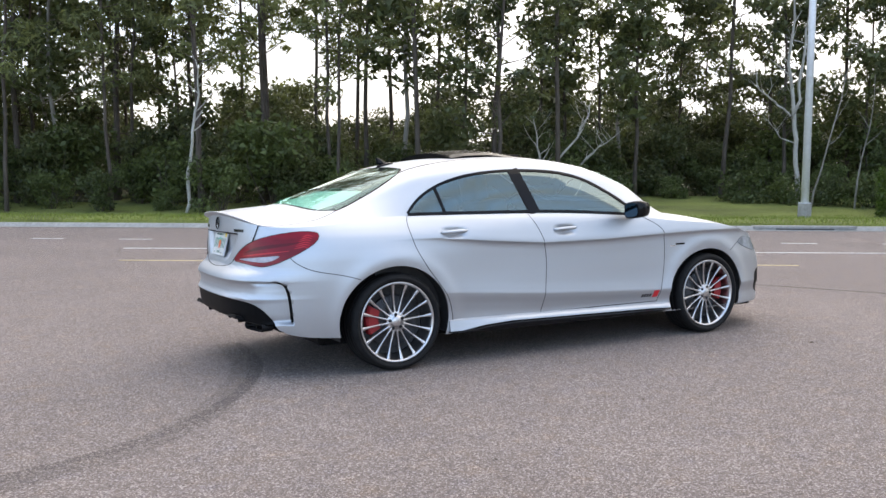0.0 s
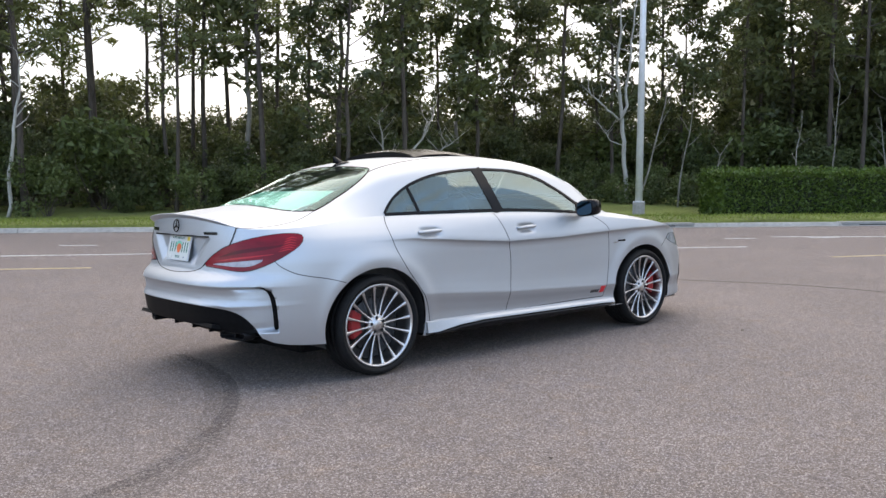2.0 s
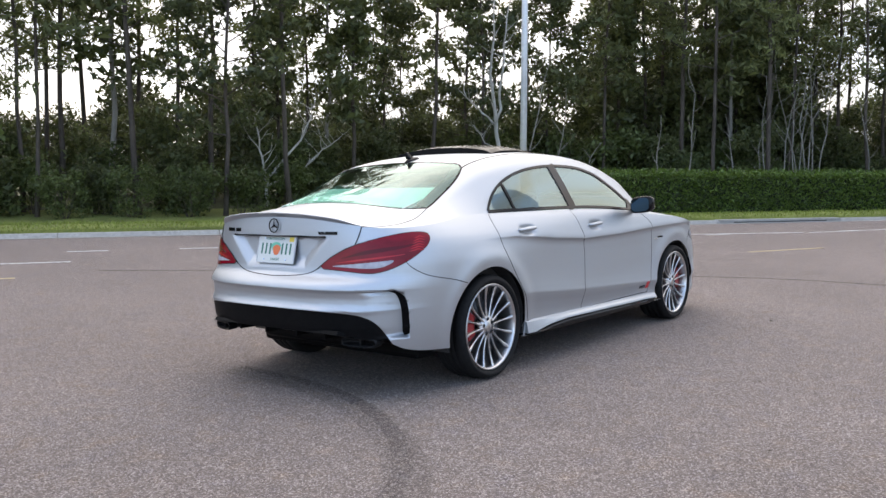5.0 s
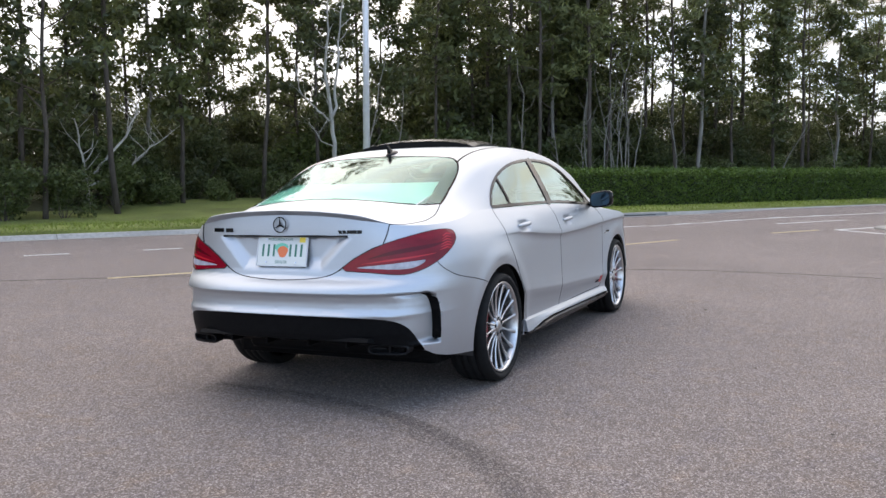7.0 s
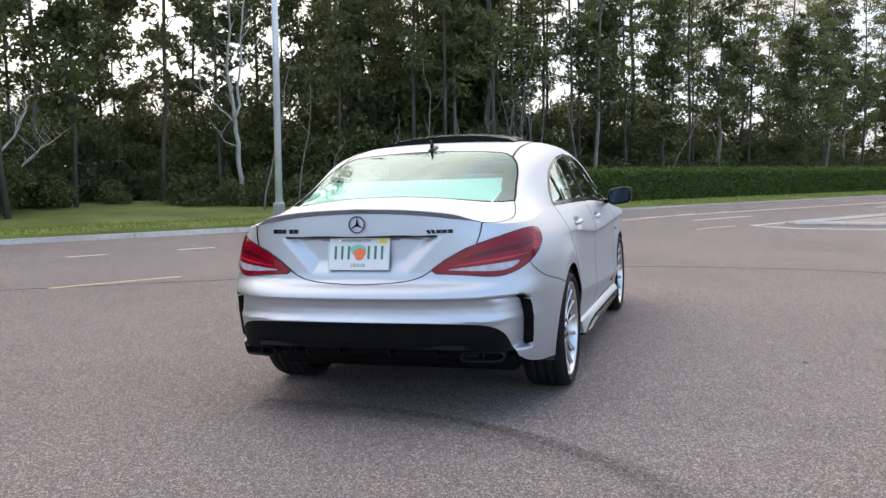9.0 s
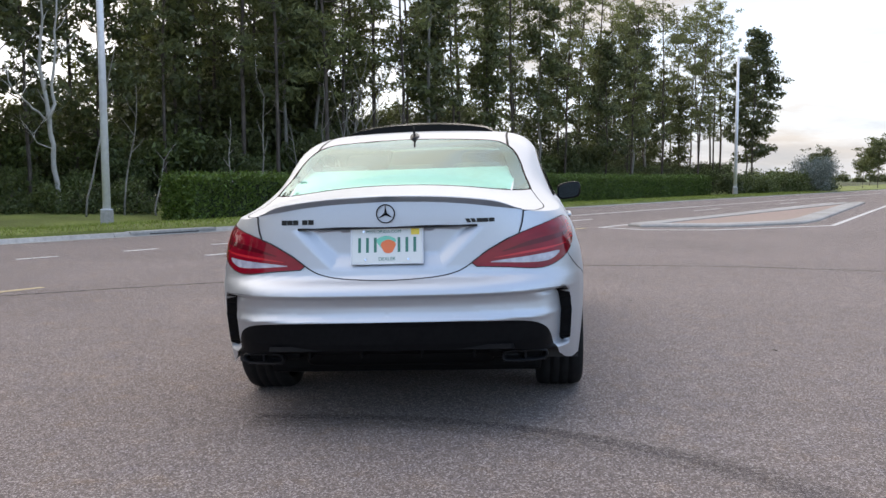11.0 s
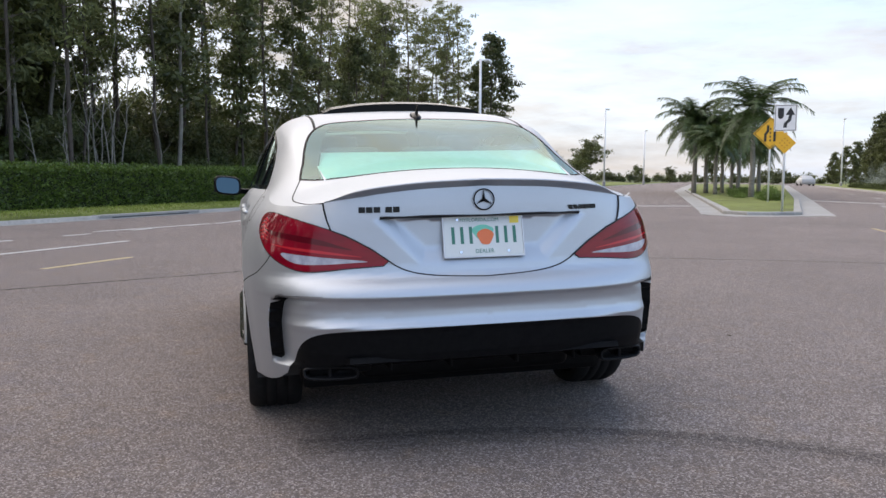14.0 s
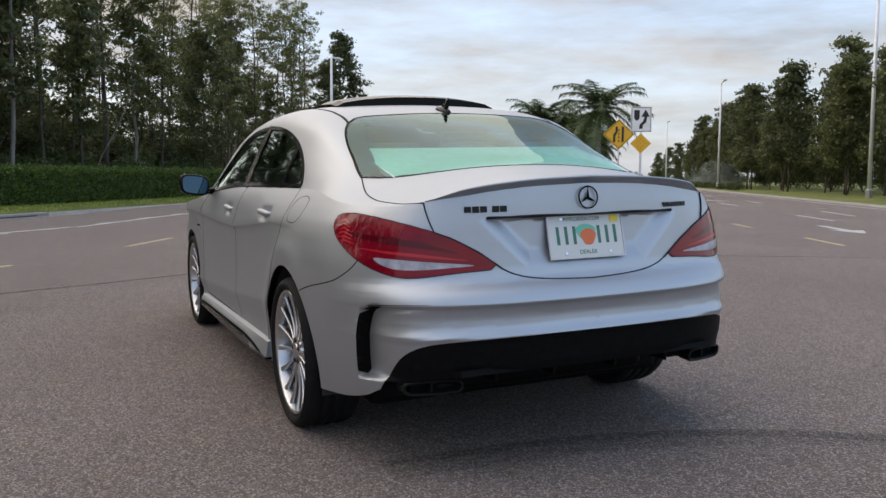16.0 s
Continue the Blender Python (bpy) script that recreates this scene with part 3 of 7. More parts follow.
def tree(name, label, kind, seed, high, bark, leaf, group, leaves=20, size=1.0):
    """A tapered trunk with limbs, and a crown of clumps of small leaves."""
    rng = random.Random(seed)
    t = thing(name, label, "tree", group)
    lean = Vector((rng.gauss(0, 0.02), rng.gauss(0, 0.02), 0))
    trunk = [Vector((0, 0, -0.3)) + lean * 0]
    for i in range(1, 10):
        z = high * i / 9
        trunk.append(Vector((lean.x * z + rng.gauss(0, 0.05), lean.y * z + rng.gauss(0, 0.05), z)))
    r = (0.0042 + 0.0020 * rng.random()) * high
    wood = [tube(trunk, [r * (1.25 if i == 0 else 1) * (1 - 0.85 * i / 9) + 0.012 for i in range(10)], 7)]
    crown = []
    low = {"pine": 0.30, "broad": 0.19, "slim": 0.26, "flat": 0.42}[kind]
    limbs = {"pine": 26, "broad": 30, "slim": 20, "flat": 26}[kind]
    for i in range(limbs):
        u = low + (0.99 - low) * (i + rng.random()) / limbs
        z = high * u
        k = min(8, int(u * 9))
        base = trunk[k].lerp(trunk[k + 1], u * 9 - k)
        a = rng.uniform(0, 2 * math.pi)
        spread = {"pine": 0.105 * high * (0.45 + math.sin(math.pi * (0.12 + 0.70 * (u - low) / (1 - low)))) * rng.uniform(0.4, 1.1), "broad": 0.24 * high * math.sin(math.pi * min(1, (u - low) / (1 - low) * 0.8 + 0.25)) * rng.uniform(0.6, 1.1), "slim": 0.11 * high * rng.uniform(0.5, 1.2) * (1.3 - u), "flat": high * rng.uniform(0.3, 0.75) * (1.15 - 0.6 * u)}[kind]
        spread = max(0.5, spread)
        way = Vector((math.cos(a), math.sin(a), rng.uniform(0.0, 0.7)))
        pts, rad = limb(rng, base, way, spread, r * 0.28 * (1.2 - u) + 0.012, 4)
        wood.append(tube(pts, rad, 3, False))
        for p in pts[2:]:
            for _ in range(1 if kind == "pine" else 2):
                q = p + Vector((rng.gauss(0, 0.22), rng.gauss(0, 0.22), rng.gauss(0.05, 0.16)))
                crown.append(leaf_cloud(rng, q, rng.uniform(0.25, 0.50) if kind == "pine" else rng.uniform(0.32, 0.60), leaves + 8, (0.135 if kind == "pine" else 0.118) * size, 0.65, 0.5 if kind == "pine" else 0.95))
    part("trunk", joined(*wood), bark, t, smooth=True)
    part("crown", joined(*crown), leaf, t)
    return t


def bush(name, label, seed, wide, high, leaf, group="", leaves=1500, size=0.09, lumps=16, slope=0.27):
    rng = random.Random(seed)
    t = thing(name, label, "shrub", group)
    stems, cloud = [], []
    for i in range(7):
        a = rng.uniform(0, 6.28)
        pts, rad = limb(rng, (0, 0, -0.1), (math.cos(a) * 0.6, math.sin(a) * 0.6, 1), high * 0.75, 0.03, 4)
        stems.append(tube(pts, rad, 4, False))
    for i in range(lumps):
        a, u = rng.uniform(0, 6.28), rng.random()
        q = (math.cos(a) * wide * 0.36 * math.sqrt(rng.random()), math.sin(a) * wide * 0.36 * math.sqrt(rng.random()), high * (0.15 + 0.68 * u))
        cloud.append(leaf_cloud(rng, q, wide * rng.uniform(slope * 0.6, slope), leaves // lumps, size, 0.85, 0.9))
    part("stem", joined(*stems), BARK, t)
    part("foliage", joined(*cloud), leaf, t)
    return t


# ---- the woods ----
rng = random.Random(11)
kinds = [
    tree("pine_tree", "tall slender pine with a thin tufted crown", "pine", 1, 13.5, BARK, NEEDLES, "trees of the wood"),
    tree("pine_tree", "tall slender pine with a thin tufted crown", "pine", 2, 12.0, BARK, NEEDLES, "trees of the wood"),
    tree("pine_tree", "tall slender pine with a thin tufted crown", "pine", 3, 14.5, BARK, NEEDLES, "trees of the wood"),
    tree("pine_tree", "tall slender pine with a thin tufted crown", "pine", 8, 12.8, BARK, NEEDLES, "trees of the wood"),
    tree("broadleaf_tree", "leafy broad-crowned woodland tree", "broad", 4, 9.5, BARK, LEAVES, "trees of the wood"),
    tree("broadleaf_tree", "leafy broad-crowned woodland tree", "broad", 5, 11.0, BARK, LEAVES, "trees of the wood"),
    tree("slim_tree", "slim pale-barked tree with sparse leaves", "slim", 6, 11.0, PALE_BARK, LEAVES, "trees of the wood"),
    tree("slim_tree", "slim dark-barked tree with sparse leaves", "slim", 7, 9.0, BARK, LEAVES, "trees of the wood"),
]
shrubs = [bush("undergrowth_shrub", "dense wild green undergrowth shrub", 20 + i, 3.4, 2.6 + 0.5 * i, UNDER, "undergrowth of the wood", 2300, 0.11) for i in range(3)]


def put(ob, p, turn, size, first=[]):
    m = Matrix.Translation(p) @ Matrix.Rotation(turn, 4, "Z") @ Matrix.Diagonal((size, size, size, 1))
    if ob not in first:
        first.append(ob)
        ob.matrix_world = m
        return ob
    c = copy_thing(ob, m)
    return c


mid_storey = [bush("understorey_tree", "dense dark leafy understorey tree of the wood", 30 + i, 4.6, 5.6 + 0.5 * i, LEAVES, "understorey of the wood", 3800, 0.16, 30, 0.25) for i in range(3)]

for row in range(6):
    s = -46.0 + rng.random()
    while s < 70:
        west, thick = s < 3, 3 <= s < 36
        n = edge_of_wood(s) + 0.8 + row * 2.6 + rng.uniform(-1.0, 1.0)
        if row < (3 if -11 < s < 12 else 4 if s < 36 else 3):
            pick = rng.choices(range(8), (6, 6, 6, 6, 3, 3, 3, 3) if west else (5, 5, 5, 5, 4, 4, 3, 3) if thick else (6, 6, 6, 6, 1.5, 2, 2.5, 2))[0]
            turn, size = rng.uniform(0, 6.28), rng.uniform(0.86, 1.14) * (1.1 if thick else 1.0)
            # a thinner stretch of the wood
            if not (5 < s < 17 and row >= (2 if s < 9.5 or s > 12 else 3)) and not (29 < s < 50 and row >= 3):
                put(kinds[pick], sn(s, n, verge(n)), turn, size)
        s += rng.uniform(1.6, 3.2) * (1.05 if thick else 1.2)
for row, (deep, size) in enumerate(((2.8, 0.62), (5.6, 0.84), (9.0, 0.98), (13.0, 1.15))):
    s = -46.0 + rng.random()
    while s < 72:
        n = edge_of_wood(s) + deep + rng.uniform(-1.2, 1.2)
        put(mid_storey[rng.randrange(3)], sn(s, n, verge(n) - 0.05), rng.uniform(0, 6.28), size * rng.uniform(0.85, 1.2) * (1.0 if s < 3 else 1.14 if s < 11 else 1.0 if s < 17 else 1.32 if s < 27 else 1.18 if s < 50 else 0.95))
        s += rng.uniform(1.9, 3.1)
for row in range(2):
    s = -46.0 + rng.random()
    while s < 74:
        n = edge_of_wood(s) + 0.5 + row * 2.0 + rng.uniform(-0.6, 0.8)
        put(shrubs[rng.randrange(3)], sn(s, n, verge(n) - 0.05), rng.uniform(0, 6.28), rng.uniform(0.6, 1.1) * (1.15 if row else 0.75))
        s += rng.uniform(1.3, 2.4)
west_rng = random.Random(77)
for row in range(2):
    s = -17.0 + row
    while s < (-2.5 if row else 1.0):
        n = edge_of_wood(s) + 3.2 + row * 3.4 + west_rng.uniform(-1.0, 1.0)
        put(kinds[west_rng.choice((0, 1, 2, 3, 6))], sn(s, n, verge(n)), west_rng.uniform(0, 6.28), west_rng.uniform(0.9, 1.12))
        s += west_rng.uniform(1.6, 3.0)
thick_rng = random.Random(78)
for row in range(2):
    s = 18.8 + row
    while s < 27.5:
        n = edge_of_wood(s) + 5.0 + row * 4.0 + thick_rng.uniform(-1.0, 1.0)
        put(kinds[thick_rng.choice((0, 2, 4, 5, 5, 7))], sn(s, n, verge(n)), thick_rng.uniform(0, 6.28), thick_rng.uniform(0.95, 1.2))
        s += thick_rng.uniform(1.5, 2.5)
# a dark dense mass of leaves behind the middle of the hedge
for i, (s, deep, size) in enumerate(((20.2, 6.0, 1.5), (19.4, 8.4, 1.65), (21.2, 7.0, 1.6), (23.0, 8.6, 1.7), (24.8, 6.4, 1.6), (26.8, 7.6, 1.55), (28.6, 8.8, 1.5))):
    n = edge_of_wood(s) + deep
    put(mid_storey[i % 3], sn(s, n, verge(n) - 0.05), 1.9 * i, size)
lone = tree("broadleaf_tree", "tall round-crowned broadleaf tree at the wood's end", "broad", 19, 10.6, BARK, LEAVES, "trees of the wood", 34)
put(lone, sn(61.0, 17.6, 0.1), 0.6, 1.1)
put(lone, sn(66.0, 19.5, 0.1), 2.6, 0.86)


def bare_tree(label, base, stems, seed):
    """A pale leafless tree: stems as (along the wood's edge, up, radius) lines, with fine twigs on their upper ends."""
    r = random.Random(seed)
    t = thing("bare_tree", label, "dead tree", at=Matrix.Translation(base))
    for stem in stems:
        ctrl = [(D * a + N * r.uniform(-0.25, 0.25) * k / len(stem) + Vector((0, 0, z)), w) for k, (a, z, w) in enumerate(stem)]
        pts, rad = [], []
        for (p, w), (q, x) in zip(ctrl[:-1], ctrl[1:]):
            for i in range(4):
                pts.append(p.lerp(q, i / 4) + Vector((r.gauss(0, 0.025), r.gauss(0, 0.025), 0)))
                rad.append(w + (x - w) * i / 4)
        pts.append(ctrl[-1][0])
        rad.append(ctrl[-1][1])
        wood = [tube(pts, rad, 7)]
        for i in range(len(pts) // 2, len(pts)):
            a = r.uniform(0, 6.28)
            p2, r2 = limb(r, pts[i], (math.cos(a), math.sin(a), 0.7), r.uniform(0.5, 1.1), rad[i] * 0.45 + 0.004, 5, 0.1)
            wood.append(tube(p2, r2, 5))
            p3, r3 = limb(r, p2[2], (math.cos(a + 1.2), math.sin(a + 1.2), 0.5), 0.5, 0.006, 3, 0.1)
            wood.append(tube(p3, r3, 4))
        part("stem", joined(*wood), WHITE_BARK, t, smooth=True)
    return t


bare_tree("bare pale grey forked tree at the wood's edge", sn(2.3, 22.3, 0.0), [[(0, -0.2, 0.055), (0.02, 0.5, 0.05), (0.0, 0.95, 0.045), (-0.15, 1.9, 0.03), (-0.32, 2.9, 0.015)], [(0, 0.9, 0.045), (0.45, 1.45, 0.042), (1.1, 2.2, 0.034), (1.45, 2.9, 0.022), (1.6, 3.5, 0.012)], [(0.05, 0.75, 0.04), (0.6, 1.0, 0.034), (1.25, 1.35, 0.028), (1.8, 1.9, 0.02), (2.3, 2.25, 0.01)]], 5)
bare_tree("bare pale leaning trunk at the wood's edge", sn(-8.3, 18.9, 0.1), [[(0, -0.2, 0.055), (0.06, 1.0, 0.05), (0.2, 2.2, 0.042), (0.36, 3.3, 0.03), (0.42, 4.2, 0.012)]], 9)
bare_tree("bare white-barked forked tree beside the street lamp", sn(10.4, 22.8, 0.0), [[(0.22, -0.2, 0.085), (0.14, 1.4, 0.078), (0.0, 2.9, 0.07), (-0.12, 4.6, 0.05), (-0.15, 7.2, 0.02)], [(0.0, 2.8, 0.055), (0.16, 4.0, 0.045), (0.3, 5.6, 0.034), (0.5, 7.6, 0.014)], [(-0.1, 2.9, 0.035), (-0.65, 3.35, 0.03), (-1.2, 3.75, 0.022), (-1.3, 4.7, 0.01)], [(0.1, 2.0, 0.02), (-0.4, 2.2, 0.016), (-0.8, 2.7, 0.008)]], 14)


def stem_cluster(base, seed, high, stems):
    """Thin pale stems that rise together from one root."""
    r = random.Random(seed)
    t = thing("bare_tree", "bare pale grey multi-stemmed tree behind the hedge", "dead tree", at=Matrix.Translation(base))
    for i in range(stems):
        a = r.uniform(0, 6.28)
        pts, rad = limb(r, (math.cos(a) * 0.15, math.sin(a) * 0.15, -0.2), (math.cos(a) * 0.16, math.sin(a) * 0.16, 1), high * r.uniform(0.7, 1.0), 0.034, 8, 0.22)
        twigs = [tube(pts, rad, 6)]
        for j in (3, 4, 5, 6):
            a2 = r.uniform(0, 6.28)
            p2, r2 = limb(r, pts[j], (math.cos(a2), math.sin(a2), 0.9), high * 0.14, 0.016, 4, 0.1)
            twigs.append(tube(p2, r2, 4))
        part("stem", joined(*twigs), PALE_BARK, t, smooth=True)
    return t


stem_cluster(sn(22.2, 20.7, 0.1), 17, 7.0, 7)
stem_cluster(sn(20.8, 20.8, 0.1), 23, 5.0, 3)
for k, (s, high) in enumerate(((16.3, 4.2), (16.85, 6.5), (18.8, 5.0), (20.0, 3.6), (25.6, 6.0), (11.9, 5.4), (12.5, 3.2), (10.3, 6.2), (31.5, 6.0), (36.0, 5.5))):
    stem_cluster(sn(s, 20.5 + 0.3 * (k % 3), 0.0), 60 + k, high, 1)
bushes = bush("wood_edge_shrub", "dense dark green shrub beside the hedge", 58, 2.4, 1.7, UNDER, "shrubs at the wood's edge", 2600, 0.07)
for s, n, z in ((9.0, 23.2, 0.8), (10.2, 22.6, 0.85), (11.2, 22.2, 0.9), (12.4, 21.6, 0.95), (18.9, 20.2, 0.95), (19.7, 20.5, 0.8)):
    put(bushes, sn(s, n, -0.08), s * 2.1, z)


# ---- grass blades on the near strip of the verge ----
def blades(count):
    r = random.Random(77)
    v, f = [], []
    for _ in range(count):
        s, n = r.uniform(-32, 62), KERB + 0.20 + 6.4 * r.random() ** 1.3
        if PATH_N[0] - 0.03 < n < PATH_N[1] + 0.03:
            n = PATH_N[1] + 0.04 + abs(r.gauss(0, 0.25)) if r.random() < 0.5 else PATH_N[0] - 0.04 - abs(r.gauss(0, 0.25))
        p = sn(s, n, turf(s, n) + 0.03)
        a, h = r.uniform(0, 6.28), r.uniform(0.035, 0.085)
        side = Vector((math.cos(a), math.sin(a), 0)) * 0.012
        o = len(v)
        v += [p - side, p + side, p + Vector((r.gauss(0, 0.03), r.gauss(0, 0.03), h))]
        f.append((o, o + 1, o + 2))
    return v, f


grass = part("grass", blades(90000), GRASS_BLADE)
tagged(grass, "short bright green mown grass blades", "grass", kind="stuff")


# ---- hedge ----
def hedge(s0, s1, n0, n1, high):
    """A clipped hedge: a core painted dark as its inner shade, and a skin of small leaves."""
    t = thing("hedge", "dense clipped green box hedge on the verge", "hedge")
    r = random.Random(31)
    z0 = -0.22
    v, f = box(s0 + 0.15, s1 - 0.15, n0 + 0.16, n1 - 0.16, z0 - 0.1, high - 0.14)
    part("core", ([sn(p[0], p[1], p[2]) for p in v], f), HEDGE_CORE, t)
    verts, faces = [], []
    area = (s1 - s0) * (high + (n1 - n0)) + 3
    for i in range(int(area * 1050)):
        u = r.random() * (s1 - s0 + 1.4)
        if u > s1 - s0:
            s, n, z, out = s0 + r.gauss(0.05, 0.05), r.uniform(n0, n1), r.uniform(z0, high), Vector((-1, 0, 0.2))
        elif r.random() < high / (high + n1 - n0):
            s, z = s0 + u, z0 + (high - z0) * (1 - r.random() ** 1.15)
            n, out = n0 + 0.07 * noise.noise((s * 1.7, z * 1.7, 0)) + r.gauss(0.03, 0.045), Vector((0, -1, 0.3))
        else:
            s, n = s0 + u, r.uniform(n0, n1)
            z, out = high + 0.05 * noise.noise((s * 1.3, n * 1.3, 5)) + r.gauss(0, 0.035) + (0.15 * r.random() if r.random() < 0.14 else 0), Vector((0, -0.2, 1))
        p = sn(s, n, z)
        o3 = D * out.x + N * out.y + Vector((0, 0, out.z))
        a = (o3 + Vector((r.gauss(0, 0.9), r.gauss(0, 0.9), r.gauss(0, 0.9)))).normalized()
        b = a.cross(Vector((r.gauss(0, 1), r.gauss(0, 1), r.gauss(0, 1)))).normalized()
        g = r.uniform(0.03, 0.062)
        o = len(verts)
        verts += [p - a * g, p + b * g * 0.9, p + a * g]
        faces.append((o, o + 1, o + 2))
    part("leaves", (verts, faces), HEDGE, t)
    return t


hedge(11.4, 52.0, 17.2, 18.7, 1.14)


# ---- poles, signs ----
def light_pole(base, high, arm_way, label, double=False):
    t = thing("street_lamp", label, "street lamp", "street lamps", at=Matrix.Translation(base))
    part("footing", bevelled(joined(box(-0.13, 0.13, -0.13, 0.13, -0.3, 0.48)), 0.03), CONCRETE, t, "round-edged concrete footing")
    part("base_plate", bevelled(box(-0.12, 0.12, -0.12, 0.12, 0.48, 0.51), 0.008, 1), STEEL, t)
    part("pole", tube([(0, 0, 0.50), (0, 0, high * 0.5), (0, 0, high)], [0.105, 0.09, 0.07], 14), STEEL, t, smooth=True)
    w = Vector((*arm_way, 0)).normalized()
    tip = Vector((0, 0, high - 0.05)) + w * 1.3 + Vector((0, 0, 0.12))
    part("arm", tube([(0, 0, high - 0.1), Vector((0, 0, high)) + w * 0.4, tip], [0.045, 0.04, 0.035], 8), STEEL, t, smooth=True)
    v, f = box(0, 0.75, -0.16, 0.16, -0.05, 0.09)
    rot = Matrix.Rotation(math.atan2(w.y, w.x), 4, "Z")
    part("lamp_head", bevelled(([tip + rot @ Vector(p) for p in v], f), 0.03), STEEL, t)
    return t


light_pole(sn(9.2, 17.9, -0.20), 11.0, (-0.5387, -0.8425), "tall galvanised steel street lamp on a concrete footing")
light_pole(sn(48.2, 14.4, 0.05), 8.2, (0.8425, -0.5387), "tall galvanised steel street lamp by the hedge end")
light_pole(sn(87.2, 12.6, 0.05), 8.0, (0.8425, -0.5387), "distant galvanised steel street lamp on the verge")
light_pole(sn(111.8, 11.2, 0.05), 7.0, (0.8425, -0.5387), "distant galvanised steel street lamp on the verge")
light_pole(sn(41.5, -14.9, -0.02), 11.0, (-0.5387, -0.8425), "tall galvanised steel street lamp on a concrete footing")
light_pole(sn(76, -13.2, 0.05), 9.3, (-0.8425, 0.5387), "galvanised steel street lamp on the far verge")
light_pole(sn(124, -13.6, 0.05), 8.8, (-0.8425, 0.5387), "galvanised steel street lamp on the far verge")


def flat_shape(points, thick, x=0.0):
    """A flat plate facing -x, from (across, up) points."""
    k = len(points)
    v = [(x, -a, b) for a, b in points] + [(x + thick, -a, b) for a, b in points]
    return v, [tuple(range(k)), tuple(range(k, 2 * k))[::-1]] + [(i, (i + 1) % k, k + (i + 1) % k, k + i) for i in range(k)]


def diamond(r, c=0.0, bulge=0.93):
    return [(0, c + r), (r * (1 - bulge), c + r * bulge), (r * bulge, c + r * (1 - bulge)), (r, c), (r * bulge, c - r * (1 - bulge)), (0, c - r), (-r, c), (-r * bulge, c + r * (1 - bulge)), (-r * (1 - bulge), c + r * bulge)]


def square(w, h, c=0.0):
    return [(-w / 2, c - h / 2), (-w / 2, c + h / 2), (w / 2, c + h / 2), (w / 2, c - h / 2)]


FACE = math.radians(-38)


def sign_post(base, high):
    return part("post", tube([(0, 0, -0.2), (0, 0, high)], [0.035, 0.035], 8), STEEL, base, smooth=True)


p1 = thing("lane_guidance_sign", "white lane-guidance sign over a yellow diamond on a steel post", "traffic sign", at=Matrix.Translation((18.1, -14.45, 0.10)) @ Matrix.Rotation(FACE, 4, "Z"))
sign_post(p1, 3.05)
part("sign_plate", flat_shape(square(0.61, 0.76, 2.65), 0.006, -0.045), SIGN_WHITE, p1, "white rectangular sign plate")
part("border", joined(*[flat_shape(q, 0.003, -0.0485) for q in (square(0.57, 0.014, 3.005), square(0.57, 0.014, 2.295))], *[flat_shape([(a, 2.29), (a, 3.01), (a + 0.014, 3.01), (a + 0.014, 2.29)], 0.003, -0.0485) for a in (-0.285, 0.271)]), SIGN_BLACK, p1)
part("median_symbol", flat_shape([(-0.21, 2.71), (-0.21, 2.93), (-0.05, 2.93), (-0.05, 2.71), (-0.07, 2.65), (-0.13, 2.61), (-0.19, 2.65)], 0.003, -0.0487), SIGN_BLACK, p1)
part("arrow_symbol", flat_shape([(-0.06, 2.37), (-0.04, 2.50), (0.06, 2.60), (0.09, 2.73), (0.0, 2.73), (0.13, 2.95), (0.25, 2.73), (0.17, 2.73), (0.15, 2.57), (0.05, 2.48), (0.04, 2.37)], 0.003, -0.0487), SIGN_BLACK, p1)
part("diamond_plate", flat_shape(diamond(0.31, 1.93), 0.006, -0.043), SIGN_YELLOW, p1, "small yellow diamond plate with reflector studs")
studs = joined(*[flat_shape([(a + 0.022 * math.cos(t), b + 0.022 * math.sin(t)) for t in np.linspace(0, 6.283, 9)[:-1]], 0.003, -0.0467) for a, b in ((0, 2.06), (0, 1.80), (-0.13, 1.93), (0.13, 1.93), (0, 1.93), (-0.07, 2.0), (0.07, 2.0), (-0.07, 1.86), (0.07, 1.86))])
part("reflector_studs", studs, plain("amber_reflector", (0.55, 0.24, 0.02), 0.3), p1, "amber reflector studs")
p2 = thing("lane_ends_sign", "yellow diamond merging-lane sign on a steel post", "traffic sign", at=Matrix.Translation((26.6, -19.7, 0.10)) @ Matrix.Rotation(FACE, 4, "Z"))
sign_post(p2, 3.3)
C2, K2 = 2.69, 1.15
lift2 = lambda pts: [(a * K2, C2 + (b - 2.36) * K2) for a, b in pts]
part("sign_plate", flat_shape(diamond(0.645, C2), 0.006, -0.045), SIGN_YELLOW, p2, "yellow diamond sign plate")
part("border", joined(*[flat_shape(lift2([(a * 0.52, 2.36), (0, 2.36 + b * 0.52), (0, 2.36 + b * 0.495), (a * 0.495, 2.36)]), 0.003, -0.0487) for a in (-1, 1) for b in (-1, 1)]), SIGN_BLACK, p2)
part("lane_symbol", joined(flat_shape(lift2([(0.10, 2.08), (0.10, 2.64), (0.18, 2.64), (0.18, 2.08)]), 0.003, -0.0487), flat_shape(lift2([(-0.20, 2.08), (-0.20, 2.34), (-0.12, 2.46), (-0.12, 2.64), (-0.04, 2.64), (-0.04, 2.43), (-0.12, 2.31), (-0.12, 2.08)]), 0.003, -0.0487), *[flat_shape(lift2(square(0.045, 0.07, 2.12 + 0.13 * i)), 0.003, -0.0487) for i in range(4)]), SIGN_BLACK, p2)


